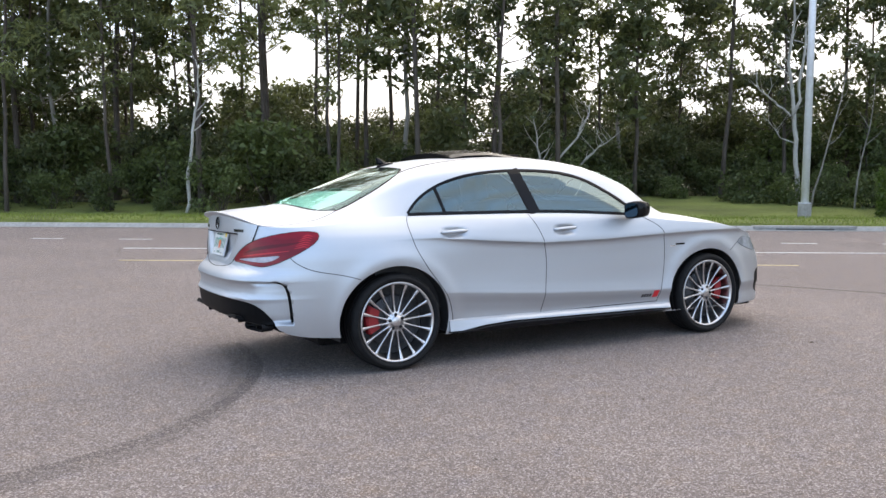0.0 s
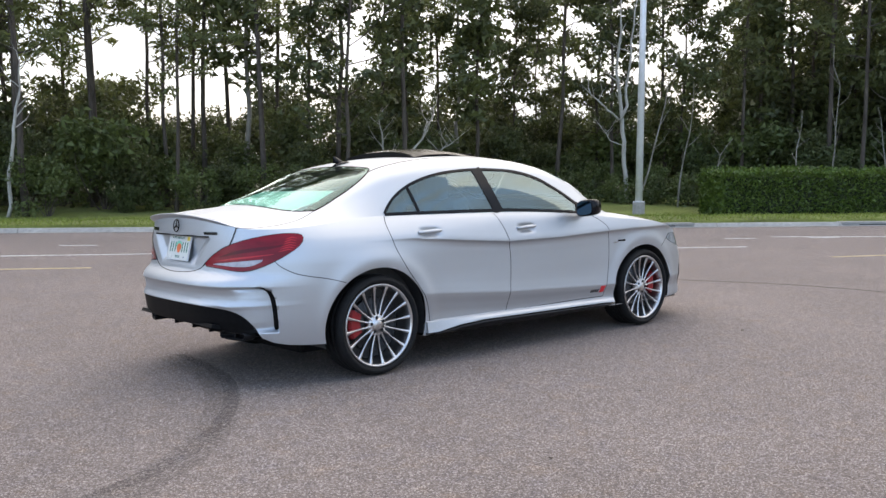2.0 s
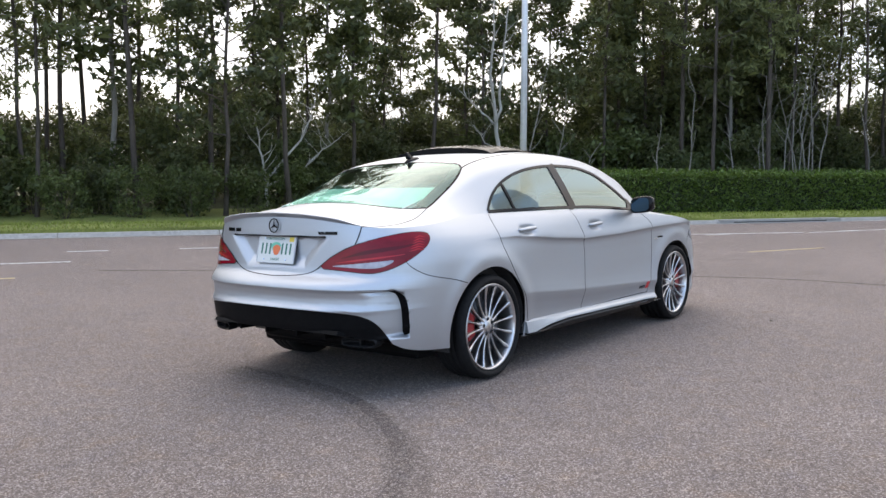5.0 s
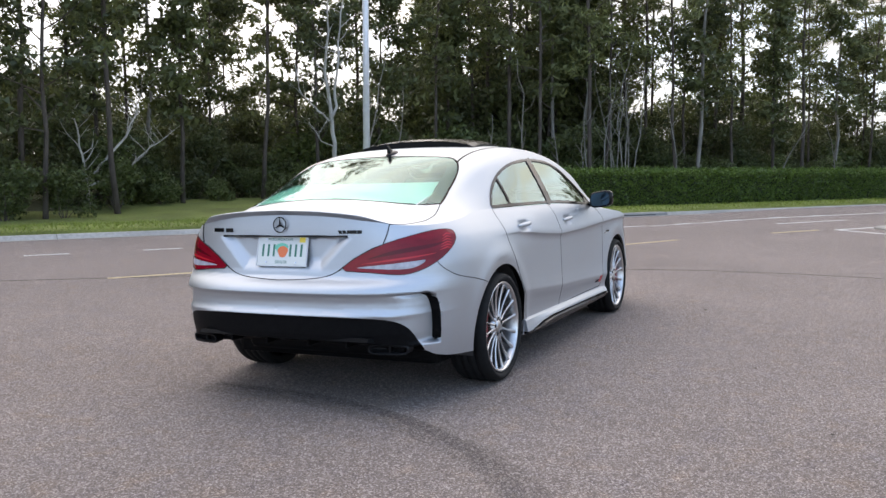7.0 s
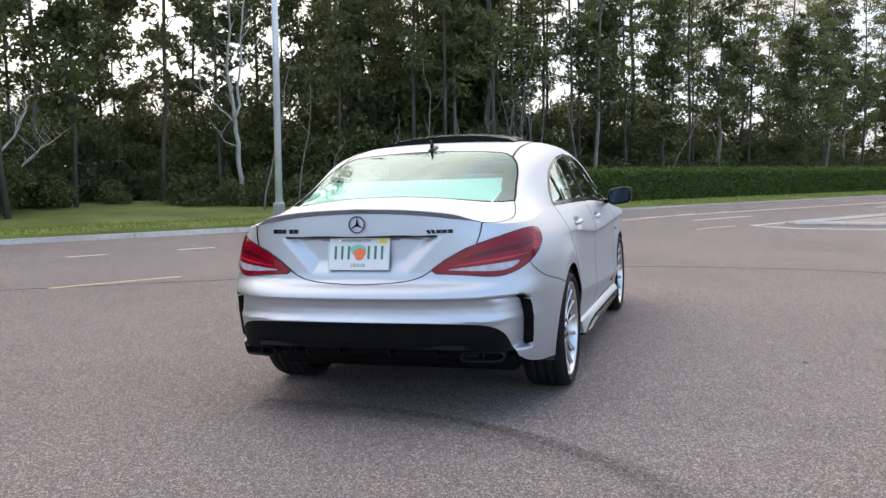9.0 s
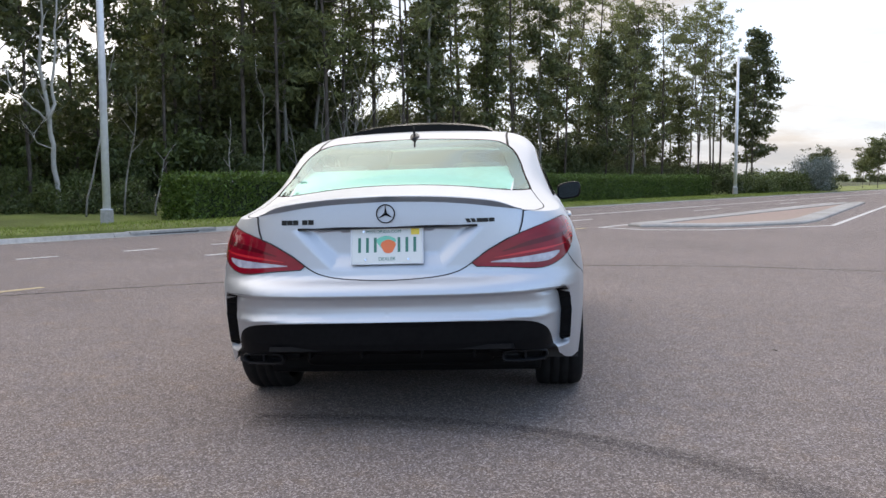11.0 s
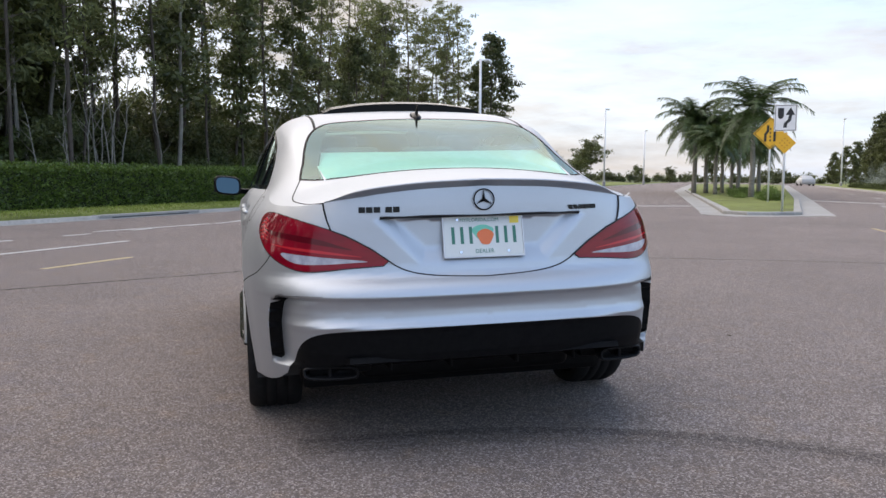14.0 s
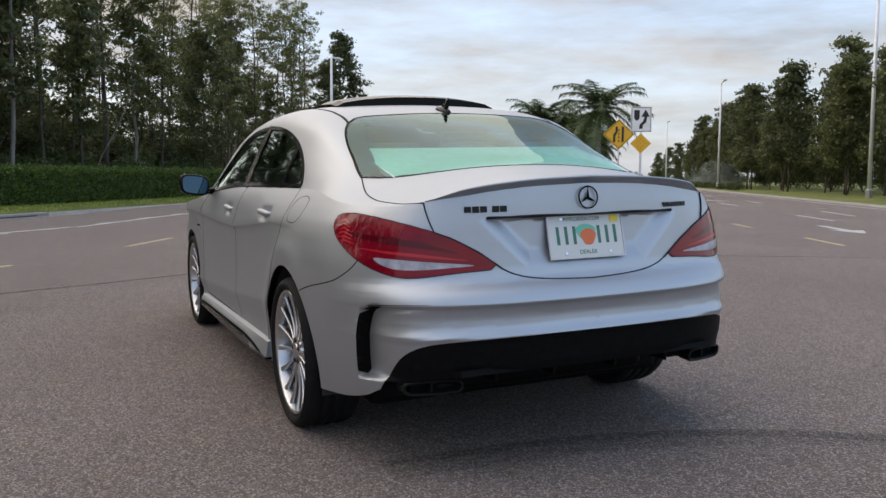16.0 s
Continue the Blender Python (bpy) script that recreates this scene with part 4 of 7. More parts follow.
# ---- palms, shrubs and trees round the road ----
def palm(seed, high):
    r = random.Random(seed)
    t = thing("palm_tree", "feather palm with a grey ringed trunk on the median", "palm tree", "palms on the median")
    pts = [(r.gauss(0, 0.010) * i, r.gauss(0, 0.010) * i, high * 0.56 * i / 6 - (0.2 if i == 0 else 0)) for i in range(7)]
    part("trunk", tube(pts, [0.20, 0.17, 0.16, 0.155, 0.15, 0.14, 0.10], 9), PALM_BARK, t, smooth=True)
    top = Vector(pts[-1])
    part("crownshaft", tube([top - Vector((0, 0, 0.05)), top + Vector((0, 0, 0.4)), top + Vector((0, 0, 0.8))], [0.11, 0.09, 0.03], 8), PALM_LEAF, t, smooth=True)
    ribs, leaves = [], ([], [])
    for i in range(38):
        a = 6.283 * i * 0.382 + r.uniform(-0.2, 0.2)
        rise = 2.4 - 2.9 * (i / 38) + r.uniform(-0.25, 0.25)
        length = r.uniform(2.5, 3.2) * high / 7.5
        p, w = top + Vector((0, 0, 0.55)), Vector((math.cos(a), math.sin(a), rise)).normalized()
        rib = [p.copy()]
        for k in range(9):
            w = (w + Vector((0, 0, -0.17))).normalized()
            q = p + w * length / 9
            for side in (-1, 1):
                for m in range(7):
                    b = p.lerp(q, m / 7)
                    across = w.cross(Vector((0, 0, 1))).normalized() * side
                    tip = b + across * length * 0.19 * math.sin(math.pi * (k + m / 7 + 1.2) / 11) + w * 0.2 + Vector((0, 0, r.uniform(-0.40, 0.06)))
                    g = w * 0.034
                    o = len(leaves[0])
                    leaves[0].extend([b - g, b + g, tip])
                    leaves[1].append((o, o + 1, o + 2))
            p = q
            rib.append(p.copy())
        ribs.append(tube(rib, [0.03 - 0.0025 * k for k in range(10)], 4, False))
    part("rib", joined(*ribs), PALM_LEAF, t)
    part("fronds", leaves, PALM_LEAF, t)
    return t


palms = [palm(41, 8.0), palm(42, 7.2), palm(43, 8.8)]
spots = [(42, -1.7, 2), (50, 1.5, 0), (52, 0.9, 1), (47, 0.2, 1), (54, 0.0, 2), (58, -0.5, 0), (57, -2.2, 1), (64, 1.4, 0), (66, -2.4, 2), (72, -0.8, 1), (50, -1.0, 0)]
for i, (s, n, k) in enumerate(spots):
    put(palms[k], sn(s, n, 0.08), i * 1.3, (0.80, 0.86, 0.82)[i % 3])
low = [bush("median_shrub", "low rounded green shrub in the median bed", 50 + i, 2.2, 0.95, HEDGE, "shrubs of the median", 2200, 0.06) for i in range(2)]
for i in range(16):
    put(low[i % 2], sn(35 + i * 2.0, -1.8 + 0.10 * i + rng.uniform(-1.0, 1.0), 0.06), rng.uniform(0, 6), rng.uniform(0.5, 0.8))


# ---- a parked car far down the road ----
FAR_PAINT = plain("white_car_paint", (0.36, 0.37, 0.38), 0.3)
FAR_GLASS = plain("dark_car_glass", (0.02, 0.022, 0.025), 0.08)
FAR_TYRE = plain("dark_tyre", (0.015, 0.015, 0.016), 0.8)


def far_car(at, turn):
    """A small white saloon: a hull, a tapered cabin with dark panes, four wheels."""
    t = thing("parked_car", "white saloon parked far down the road", "car", at=Matrix.Translation((*at, lie(*at))) @ Matrix.Rotation(turn, 4, "Z"))
    hull = [(-2.25, 0.55), (-2.2, 0.95), (-1.2, 0.98), (0.9, 0.95), (2.1, 0.78), (2.25, 0.5), (2.15, 0.25), (-2.15, 0.25)]
    k = len(hull)
    side = [(i, (i + 1) % k, k + (i + 1) % k, k + i) for i in range(k)] + [tuple(range(k))[::-1], tuple(range(k, 2 * k))]
    part("body", bevelled(([(x, y, z) for y in (-0.9, 0.9) for x, z in hull], side), 0.07), FAR_PAINT, t, smooth=True)
    roof = [(-1.75, 0.96, 0.80), (-0.95, 1.42, 0.62), (0.25, 1.44, 0.62), (1.15, 0.94, 0.80)]
    v = [(x, s * w, z) for s in (-1, 1) for x, z, w in roof]
    part("cabin", bevelled((v, [(0, 1, 2, 3), (7, 6, 5, 4), (0, 4, 5, 1), (1, 5, 6, 2), (2, 6, 7, 3), (3, 7, 4, 0)]), 0.04), FAR_PAINT, t, smooth=True)
    for s in (-1, 1):
        v = [(-1.5, s * 0.79, 1.0), (-0.9, s * 0.665, 1.36), (0.2, s * 0.665, 1.38), (0.9, s * 0.79, 1.0)]
        part("window", (v + [(x, y - s * 0.03, z) for x, y, z in v], [(0, 1, 2, 3), (7, 6, 5, 4), (0, 4, 5, 1), (1, 5, 6, 2), (2, 6, 7, 3), (3, 7, 4, 0)]), FAR_GLASS, t)
        for x in (-1.35, 1.4):
            part("wheel", tube([(x, s * 0.70, 0.31), (x, s * 0.92, 0.31)], [0.31, 0.31], 16), FAR_TYRE, t)
    return t


far_car((102.4, -76.6), -0.45)

silver = bush("silver_shrub", "rounded silvery grey-green shrub", 61, 4.4, 3.0, SILVER_LEAF, "silver shrubs", 6000, 0.075)
for s, n, z in ((63.5, 13.8, 0.86), (66.5, 14.4, 0.8), (82, -15.2, 1.0), (88, -15.4, 1.05), (94, -15.4, 1.0), (101, -15.6, 1.1)):
    put(silver, sn(s, n, 0.1), rng.uniform(0, 6), z)
# a low dark planted strip at the foot of the silver shrubs
strip = bush("ground_cover", "low dark ground-cover plant in the bed by the kerb", 64, 1.3, 0.42, UNDER, "ground cover by the kerb", 700, 0.06, 12)
for i in range(16):
    s = 53.6 + i * 0.85
    put(strip, sn(s, 14.7 - 0.06 * i + 0.12 * (i % 2), 0.02), 1.3 * i, 0.9 + 0.12 * (i % 3))
dark_row = [bush("verge_shrub", "low dark green verge shrub", 70 + i, 2.6, 1.3, UNDER, "verge shrubs", 2200, 0.08) for i in range(2)]
for i in range(16):
    put(dark_row[i % 2], sn(50.5 + i * 1.25, 14.3 + rng.uniform(-0.3, 1.2), 0.1), rng.uniform(0, 6), rng.uniform(0.7, 1.1))
for i in range(22):
    put(dark_row[i % 2], sn(68 + i * 2.0, -13.0 - 0.8 * rng.random(), 0.05), rng.uniform(0, 6), rng.uniform(0.35, 0.5))
street = [tree("roadside_tree", "dark green spreading roadside tree", "broad", 81 + i, 7.5, BARK, LEAVES, "roadside trees", 26) for i in range(2)]
flat_trees = [tree("spreading_tree", "low flat-topped spreading roadside tree", "flat", 86 + i, 4.6, BARK, LEAVES, "spreading trees", 22) for i in range(2)]
for i, (s, n, z) in enumerate(((83, 18, 0.8), (99, 16, 1.15), (104, 18.5, 1.0), (126, 22, 1.0), (138, 10, 0.8), (150, 4, 0.8), (146, 16, 0.9))):
    put(flat_trees[i % 2], sn(s, n, 0.1), rng.uniform(0, 6), z * 0.84)
for i in range(28):
    s = 33 + i * 2.7 + rng.uniform(-1, 1)
    put(street[i % 2], sn(s, -14.9 - rng.uniform(0, 2.6), 0.1), rng.uniform(0, 6), rng.uniform(0.78, 1.16))
for i in range(14):
    put(street[i % 2], sn(106 + i * 4.2, -15.5 - rng.uniform(0, 4.0), 0.1), rng.uniform(0, 6), rng.uniform(0.6, 0.85))
for i in range(20):
    put(kinds[4 + rng.randrange(2)], sn(40 + i * 3.4, -18.5 - rng.uniform(0, 6), 0.2), rng.uniform(0, 6), rng.uniform(0.72, 0.92))
    put(mid_storey[i % 3], sn(34 + i * 3.0, -18.5 - rng.uniform(0, 1.5), 0.2), rng.uniform(0, 6), rng.uniform(0.7, 1.0))
thicket = [bush("far_thicket", "dark distant thicket along the horizon", 95 + i, 8.0, 4.0, LEAVES, "far thickets", 900, 0.42) for i in range(2)]
for i in range(110):
    put(thicket[i % 2], sn(178 + rng.uniform(-6, 6), -150 + i * 2.75, -0.1), rng.uniform(0, 6), rng.uniform(0.5, 0.9))
far_wood = [tree("far_tree", "hazy dark tree of the distant tree line", "broad", 91 + i, 7.0, BARK, LEAVES, "distant tree line", 9, 1.6) for i in range(2)]
for i in range(60):
    put(far_wood[i % 2], sn(190 + rng.uniform(-12, 60), -150 + i * 5.2, -0.1), rng.uniform(0, 6), rng.uniform(0.35, 0.7))


# ---- the car's skin: one smooth surface, from the sill up over the roof ----
def spline(xs, ys):
    """A smooth curve through points that never overshoots them."""
    xs, ys = np.array(xs, float), np.array(ys, float)
    h, d = np.diff(xs), np.diff(ys) / np.diff(xs)
    m = np.zeros(len(xs))
    for i in range(1, len(xs) - 1):
        if d[i - 1] * d[i] > 0:
            a, b = 2 * h[i] + h[i - 1], h[i] + 2 * h[i - 1]
            m[i] = (a + b) / (a / d[i - 1] + b / d[i])
    m[0], m[-1] = d[0], d[-1]

    def at(x):
        x = np.clip(np.asarray(x, float), xs[0], xs[-1])
        i = np.clip(np.searchsorted(xs, x) - 1, 0, len(xs) - 2)
        t = (x - xs[i]) / h[i]
        return (1 + 2 * t) * (1 - t) ** 2 * ys[i] + t * (1 - t) ** 2 * h[i] * m[i] + t * t * (3 - 2 * t) * ys[i + 1] + t * t * (t - 1) * h[i] * m[i + 1]
    return at


def step(v, a, b):
    t = np.clip((np.asarray(v, float) - a) / (b - a), 0, 1)
    return t * t * (3 - 2 * t)


# widest outline seen from above, rear middle to front middle (x, half width)
PLAN = [(-1.000, 0.0), (-0.998, 0.16), (-0.988, 0.34), (-0.957, 0.493), (-0.898, 0.634), (-0.803, 0.742), (-0.672, 0.818), (-0.48, 0.866), (-0.2, 0.884), (0.05, 0.887), (0.35, 0.878), (0.8, 0.872), (1.4, 0.870), (2.0, 0.872), (2.45, 0.882), (2.7, 0.886), (2.95, 0.876), (3.2, 0.835), (3.38, 0.755), (3.50, 0.63), (3.575, 0.44), (3.61, 0.2), (3.62, 0.0)]
_p = np.array(PLAN)
for _ in range(3):  # round the outline, keeping its ends
    mid = np.empty((2 * len(_p) - 2, 2))
    mid[0::2], mid[1::2] = _p[:-1] * 0.75 + _p[1:] * 0.25, _p[:-1] * 0.25 + _p[1:] * 0.75
    mid[0], mid[-1] = _p[0], _p[-1]
    _p = mid
_len = np.r_[0, np.cumsum(np.hypot(*np.diff(_p, axis=0).T))]
ROUND = _len[-1]


def plan(u):
    return np.interp(u, _len, _p[:, 0]), np.interp(u, _len, _p[:, 1])


_nu = np.linspace(0, ROUND, 700)
_bx, _by = plan(_nu)
_tx, _ty = np.gradient(_bx), np.gradient(_by)
for _ in range(12):
    _tx, _ty = (np.convolve(np.r_[v[0], v, v[-1]], (0.25, 0.5, 0.25), "valid") for v in (_tx, _ty))
_tx[0], _ty[0], _tx[-1], _ty[-1] = 0, 1, 0, -1
_q = np.hypot(_tx, _ty)
_nx, _ny = -_ty / _q, _tx / _q


def outward(u):
    return np.interp(u, _nu, _nx), np.interp(u, _nu, _ny)


O_SIDE = spline([0.16, 0.22, 0.30, 0.36, 0.42, 0.435, 0.46, 0.52, 0.62, 0.70, 0.745, 0.765, 0.782, 0.790, 0.794, 0.800, 0.85, 0.90, 0.95, 0.99, 1.05], [0.035, 0.022, 0.026, 0.019, 0.006, 0.004, 0.0065, 0.012, 0.017, 0.0185, 0.0185, 0.0170, 0.0120, 0.0045, 0.0018, 0.0022, 0.013, 0.028, 0.051, 0.082, 0.13])
O_HAUNCH = spline([0.16, 0.30, 0.45, 0.60, 0.72, 0.80, 0.86, 0.91, 0.95, 0.99, 1.05], [0.055, 0.034, 0.018, 0.010, 0.016, 0.031, 0.051, 0.080, 0.110, 0.145, 0.21])
REAR_Z = [0.20, 0.30, 0.40, 0.475, 0.497, 0.503, 0.525, 0.56, 0.592, 0.600, 0.606, 0.612, 0.630, 0.648, 0.662, 0.674, 0.690, 0.72, 0.78, 0.84, 0.885, 0.93, 0.97, 1.00, 1.03]
REAR_O = [0.10, 0.050, 0.018, 0.008, 0.0, 0.0045, 0.0185, 0.0205, 0.0135, 0.0085, 0.0020, 0.0030, 0.0100, 0.0240, 0.042, 0.0575, 0.069, 0.075, 0.0795, 0.0825, 0.084, 0.086, 0.089, 0.092, 0.096]


def O_REAR(z):
    return np.interp(z, REAR_Z, REAR_O)
O_FRONT = spline([0.16, 0.24, 0.30, 0.40, 0.50, 0.56, 0.62, 0.67, 0.72, 0.80, 0.92], [0.05, 0.012, 0.016, 0.004, 0.0, 0.018, 0.060, 0.115, 0.185, 0.30, 0.46])
# height of the shoulder: where the flanks end and hood, glass and deck begin
SHOULDER = spline([-0.21, 0.1, 1.1, 1.9, 2.3, 2.8, 3.2, 3.5, 3.65], [0.976, 0.985, 0.978, 0.942, 0.898, 0.852, 0.770, 0.695, 0.655])


SHOULDER_REAR = spline([0.0, 0.20, 0.36, 0.50, 0.60, 0.68, 0.80, 0.95, 1.10, 1.30, 1.45], [1.010, 1.004, 0.992, 0.974, 0.956, 0.945, 0.937, 0.936, 0.941, 0.957, 0.976])


def shoulder(u):
    """Along the tail it dips from the lid's lip to the corners above the lamps."""
    u = np.asarray(u, float)
    return np.where(u < 1.45, SHOULDER_REAR(u), SHOULDER(plan(u)[0]))


def door_crease(x):
    """How far the crease below the handles lies above its mean height."""
    return np.interp(x, [0.3, 0.75, 1.15, 1.7, 2.2, 2.6], [0.835, 0.795, 0.768, 0.772, 0.790, 0.80]) - 0.788


def flank(u, z):
    """Half width side: a point of the flanks and ends at a height."""
    x, y = plan(u)
    nx, ny = outward(u)
    h = step(-x, -0.75, 0.15) * (1 - step(-x, 0.75, 0.95) * 0.0)
    # the creases of the doors rise and fall along the car
    upper = door_crease(x)
    lower = np.interp(x, [0.35, 1.15, 2.15], [0.475, 0.415, 0.37]) - 0.432
    zs = z - upper * np.exp(-((z - 0.788) / 0.11) ** 4) - lower * np.exp(-((z - 0.432) / 0.13) ** 4)
    side = O_SIDE(zs) * (1 - h) + O_HAUNCH(z) * h
    end = np.where(x < 1.3, O_REAR(z), O_FRONT(z))
    k = nx * nx
    o = side * (1 - k) + end * k
    # recess round the number plate: slanted sides, a sharp upper edge
    wide = 0.245 + 0.185 * np.clip((z - 0.715) / 0.170, 0, 1)
    sides = step(wide - np.abs(y), -0.01, 0.10)
    foot = step(z, 0.708, 0.785)
    scoop = 0.030 * np.minimum(sides, foot) * (1 - step(z, 0.884, 0.890)) * (x < 0)
    # wheel arch lips swell a little
    lip = sum(0.010 * np.exp(-((np.hypot(x - c, z - 0.322) - 0.40) / 0.06) ** 2) for c in (0.0, 2.699)) * (np.abs(ny) > 0.7)
    # the air outlets at the rear corners and the cups behind the door handles
    edge = np.interp(z, [0.352, 0.40, 0.49, 0.545, 0.582, 0.601, 0.604], [0.929, 0.927, 0.919, 0.909, 0.890, 0.847, 0.79])
    vent = 0.044 * step(u, edge - 0.24, edge - 0.012) * (u < edge) * step(z, 0.336, 0.362) * (1 - step(z, 0.594, 0.6045))
    cups = sum(0.016 * np.exp(-((x - a) / 0.075) ** 4 - ((z - b) / 0.030) ** 4) for a, b in ((0.425, 0.868), (1.325, 0.858))) * (ny > 0.7)
    o = o + scoop + vent + cups - lip
    return np.stack([x - nx * o, y - ny * o, z + 0 * x], -1)


TOP = spline([-1.02, -0.975, -0.93, -0.75, -0.56, -0.48, -0.36, -0.1, 0.1, 0.27, 0.5, 0.75, 1.0, 1.25, 1.5, 1.75, 2.0, 2.2, 2.36, 2.46, 2.8, 3.2, 3.45, 3.62], [1.012, 1.014, 1.022, 1.042, 1.058, 1.070, 1.117, 1.2085, 1.2745, 1.322, 1.366, 1.391, 1.399, 1.393, 1.370, 1.318, 1.225, 1.118, 1.025, 0.980, 0.925, 0.832, 0.748, 0.675])
CABIN = spline([0.0, 0.03, 0.1, 0.2, 0.3, 0.45, 0.62, 0.70, 0.745, 0.79, 0.835, 0.90, 0.95, 1.0], [1.0, 0.9999, 0.9988, 0.9951, 0.9889, 0.975, 0.945, 0.917, 0.888, 0.840, 0.755, 0.50, 0.265, 0.0])


def over(u, e):
    """A point over the shoulder: e runs from 1 at the shoulder to 0 on the middle line."""
    z1 = shoulder(u)
    edge = flank(u, z1)
    x1, y1 = edge[..., 0], edge[..., 1]
    xc = np.interp(x1, [-0.99, -0.96, -0.85, -0.45, 2.6, 3.35, 3.46, 3.6], [-0.978, -0.93, -0.80, -0.45, 2.6, 3.32, 3.42, 3.5])
    s = 1 - e
    x = x1 + (xc - x1) * np.clip(s * 1.2, 0, 1)
    y = y1 * e
    zt = TOP(x)
    b = 1 - step(x, -0.50, 0.30) * (1 - step(x, 1.95, 2.45))
    soft = 1 - np.clip(e, 0, 1) ** 2.3
    g = CABIN(e) * (1 - b) + soft * b
    # the shoulder height of the place below, so that rows stay level
    zb = z1
    z = zb + (zt - zb) * g
    return np.stack([x, y, z], -1)


_us = np.linspace(0, ROUND, 4000)


def u_of_x(x):
    """The way round to a place on the flank."""
    px, _ = plan(_us)
    k = int(np.argmax(px > -0.66))
    return np.interp(x, px[k:], _us[k:])


def u_of_y(y):
    """The way round to a place across the rear."""
    px, py = plan(_us)
    k = int(np.argmax(px > -0.70))
    return np.interp(abs(y), py[:k], _us[:k])


# ---- car materials ----
def make_silver():
    m, n, l, b = shader("satin_silver_paint", 0.40, 0.92)
    tc = n.new("ShaderNodeTexCoord")
    flake = n.new("ShaderNodeTexNoise")
    flake.inputs["Scale"].default_value, flake.inputs["Detail"].default_value = 900, 2
    l.new(tc.outputs["Object"], flake.inputs["Vector"])
    dust = n.new("ShaderNodeTexNoise")
    dust.inputs["Scale"].default_value, dust.inputs["Detail"].default_value = 3.0, 6
    l.new(tc.outputs["Object"], dust.inputs["Vector"])
    col = ramp(n, [(0.3, (0.42, 0.445, 0.475)), (0.7, (0.50, 0.53, 0.565))])
    l.new(flake.outputs["Fac"], col.inputs["Fac"])
    l.new(col.outputs["Color"], b.inputs["Base Color"])
    mr = n.new("ShaderNodeMapRange")
    mr.inputs["From Min"].default_value, mr.inputs["From Max"].default_value = 0.3, 0.7
    mr.inputs["To Min"].default_value, mr.inputs["To Max"].default_value = 0.44, 0.50
    l.new(dust.outputs["Fac"], mr.inputs["Value"])
    l.new(mr.outputs["Result"], b.inputs["Roughness"])
    return m


def make_glass(name, tint, ior=1.5):
    """A thin tinted pane: clear straight through, glossy by the angle."""
    m = bpy.data.materials.new(name)
    m.use_nodes = True
    n, l = m.node_tree.nodes, m.node_tree.links
    n.clear()
    out, mix, fr = n.new("ShaderNodeOutputMaterial"), n.new("ShaderNodeMixShader"), n.new("ShaderNodeFresnel")
    tr, gl = n.new("ShaderNodeBsdfTransparent"), n.new("ShaderNodeBsdfGlossy")
    fr.inputs["IOR"].default_value = ior
    tr.inputs["Color"].default_value = (*tint, 1)
    gl.inputs["Roughness"].default_value = 0.01
    gl.inputs["Color"].default_value = (0.78, 0.97, 0.95, 1)
    l.new(fr.outputs["Fac"], mix.inputs["Fac"])
    l.new(tr.outputs["BSDF"], mix.inputs[1])
    l.new(gl.outputs["BSDF"], mix.inputs[2])
    l.new(mix.outputs["Shader"], out.inputs["Surface"])
    return m


SILVER = make_silver()
SIDE_GLASS = make_glass("tinted_side_glass", (0.66, 0.82, 0.80), 2.5)
REAR_GLASS = make_glass("green_tinted_glass", (0.42, 0.90, 0.78), 1.6)
GLOSS_BLACK = plain("gloss_black", (0.006, 0.006, 0.007), 0.14, spec=0.18)
SATIN_BLACK = noisy("black_plastic", [(0.3, (0.0035, 0.0035, 0.004)), (0.7, (0.007, 0.007, 0.0075))], 40, 0.5, 0.1, 300, depth=0.0005)
SATIN_BLACK.node_tree.nodes["Principled BSDF"].inputs["Specular IOR Level"].default_value = 0.06
ROOF_BLACK = plain("black_roof_glass", (0.004, 0.004, 0.0045), 0.22, spec=0.10)
SHUT = plain("shut_line", (0.008, 0.008, 0.009), 0.8)
RUBBER = noisy("tyre_rubber", [(0.3, (0.006, 0.006, 0.0065)), (0.7, (0.012, 0.012, 0.0125))], 30, 0.75, 0.15, 120, depth=0.001)
RUBBER.node_tree.nodes["Principled BSDF"].inputs["Specular IOR Level"].default_value = 0.2
RIM = noisy("polished_alloy", [(0.3, (0.50, 0.50, 0.51)), (0.7, (0.60, 0.60, 0.61))], 60, 0.30, 0.02, metal=1.0)
DISC = noisy("brake_disc", [(0.3, (0.045, 0.045, 0.048)), (0.7, (0.09, 0.09, 0.094))], 50, 0.5, 0.1, metal=0.9)
CALIPER = plain("red_caliper", (0.26, 0.008, 0.012), 0.4)
DARK_CHROME = plain("dark_chrome", (0.010, 0.010, 0.011), 0.35, 0.2, spec=0.12)
CHROME = plain("chrome", (0.75, 0.75, 0.77), 0.08, 1.0)
LENS_RED = noisy("red_lens", [(0.35, (0.135, 0.0025, 0.010)), (0.65, (0.235, 0.004, 0.015))], 4, 0.05, 0.06, 120, depth=0.001, squash=(1, 1, 4))
LENS_RED.node_tree.nodes["Principled BSDF"].inputs["Specular IOR Level"].default_value = 0.28
LENS_BRIGHT = plain("bright_red_lens", (0.50, 0.020, 0.030), 0.06, spec=0.3)
LENS_DEEP = plain("deep_red_lens", (0.095, 0.0025, 0.008), 0.06, spec=0.28)
LENS_PALE = noisy("pale_lens", [(0.3, (0.24, 0.24, 0.29)), (0.7, (0.48, 0.48, 0.54))], 26, 0.12, 0.1, 90, depth=0.001)
PLATE = plain("plate_white", (0.62, 0.64, 0.62), 0.35)
PLATE_GREEN = plain("plate_green", (0.02, 0.16, 0.11), 0.4)
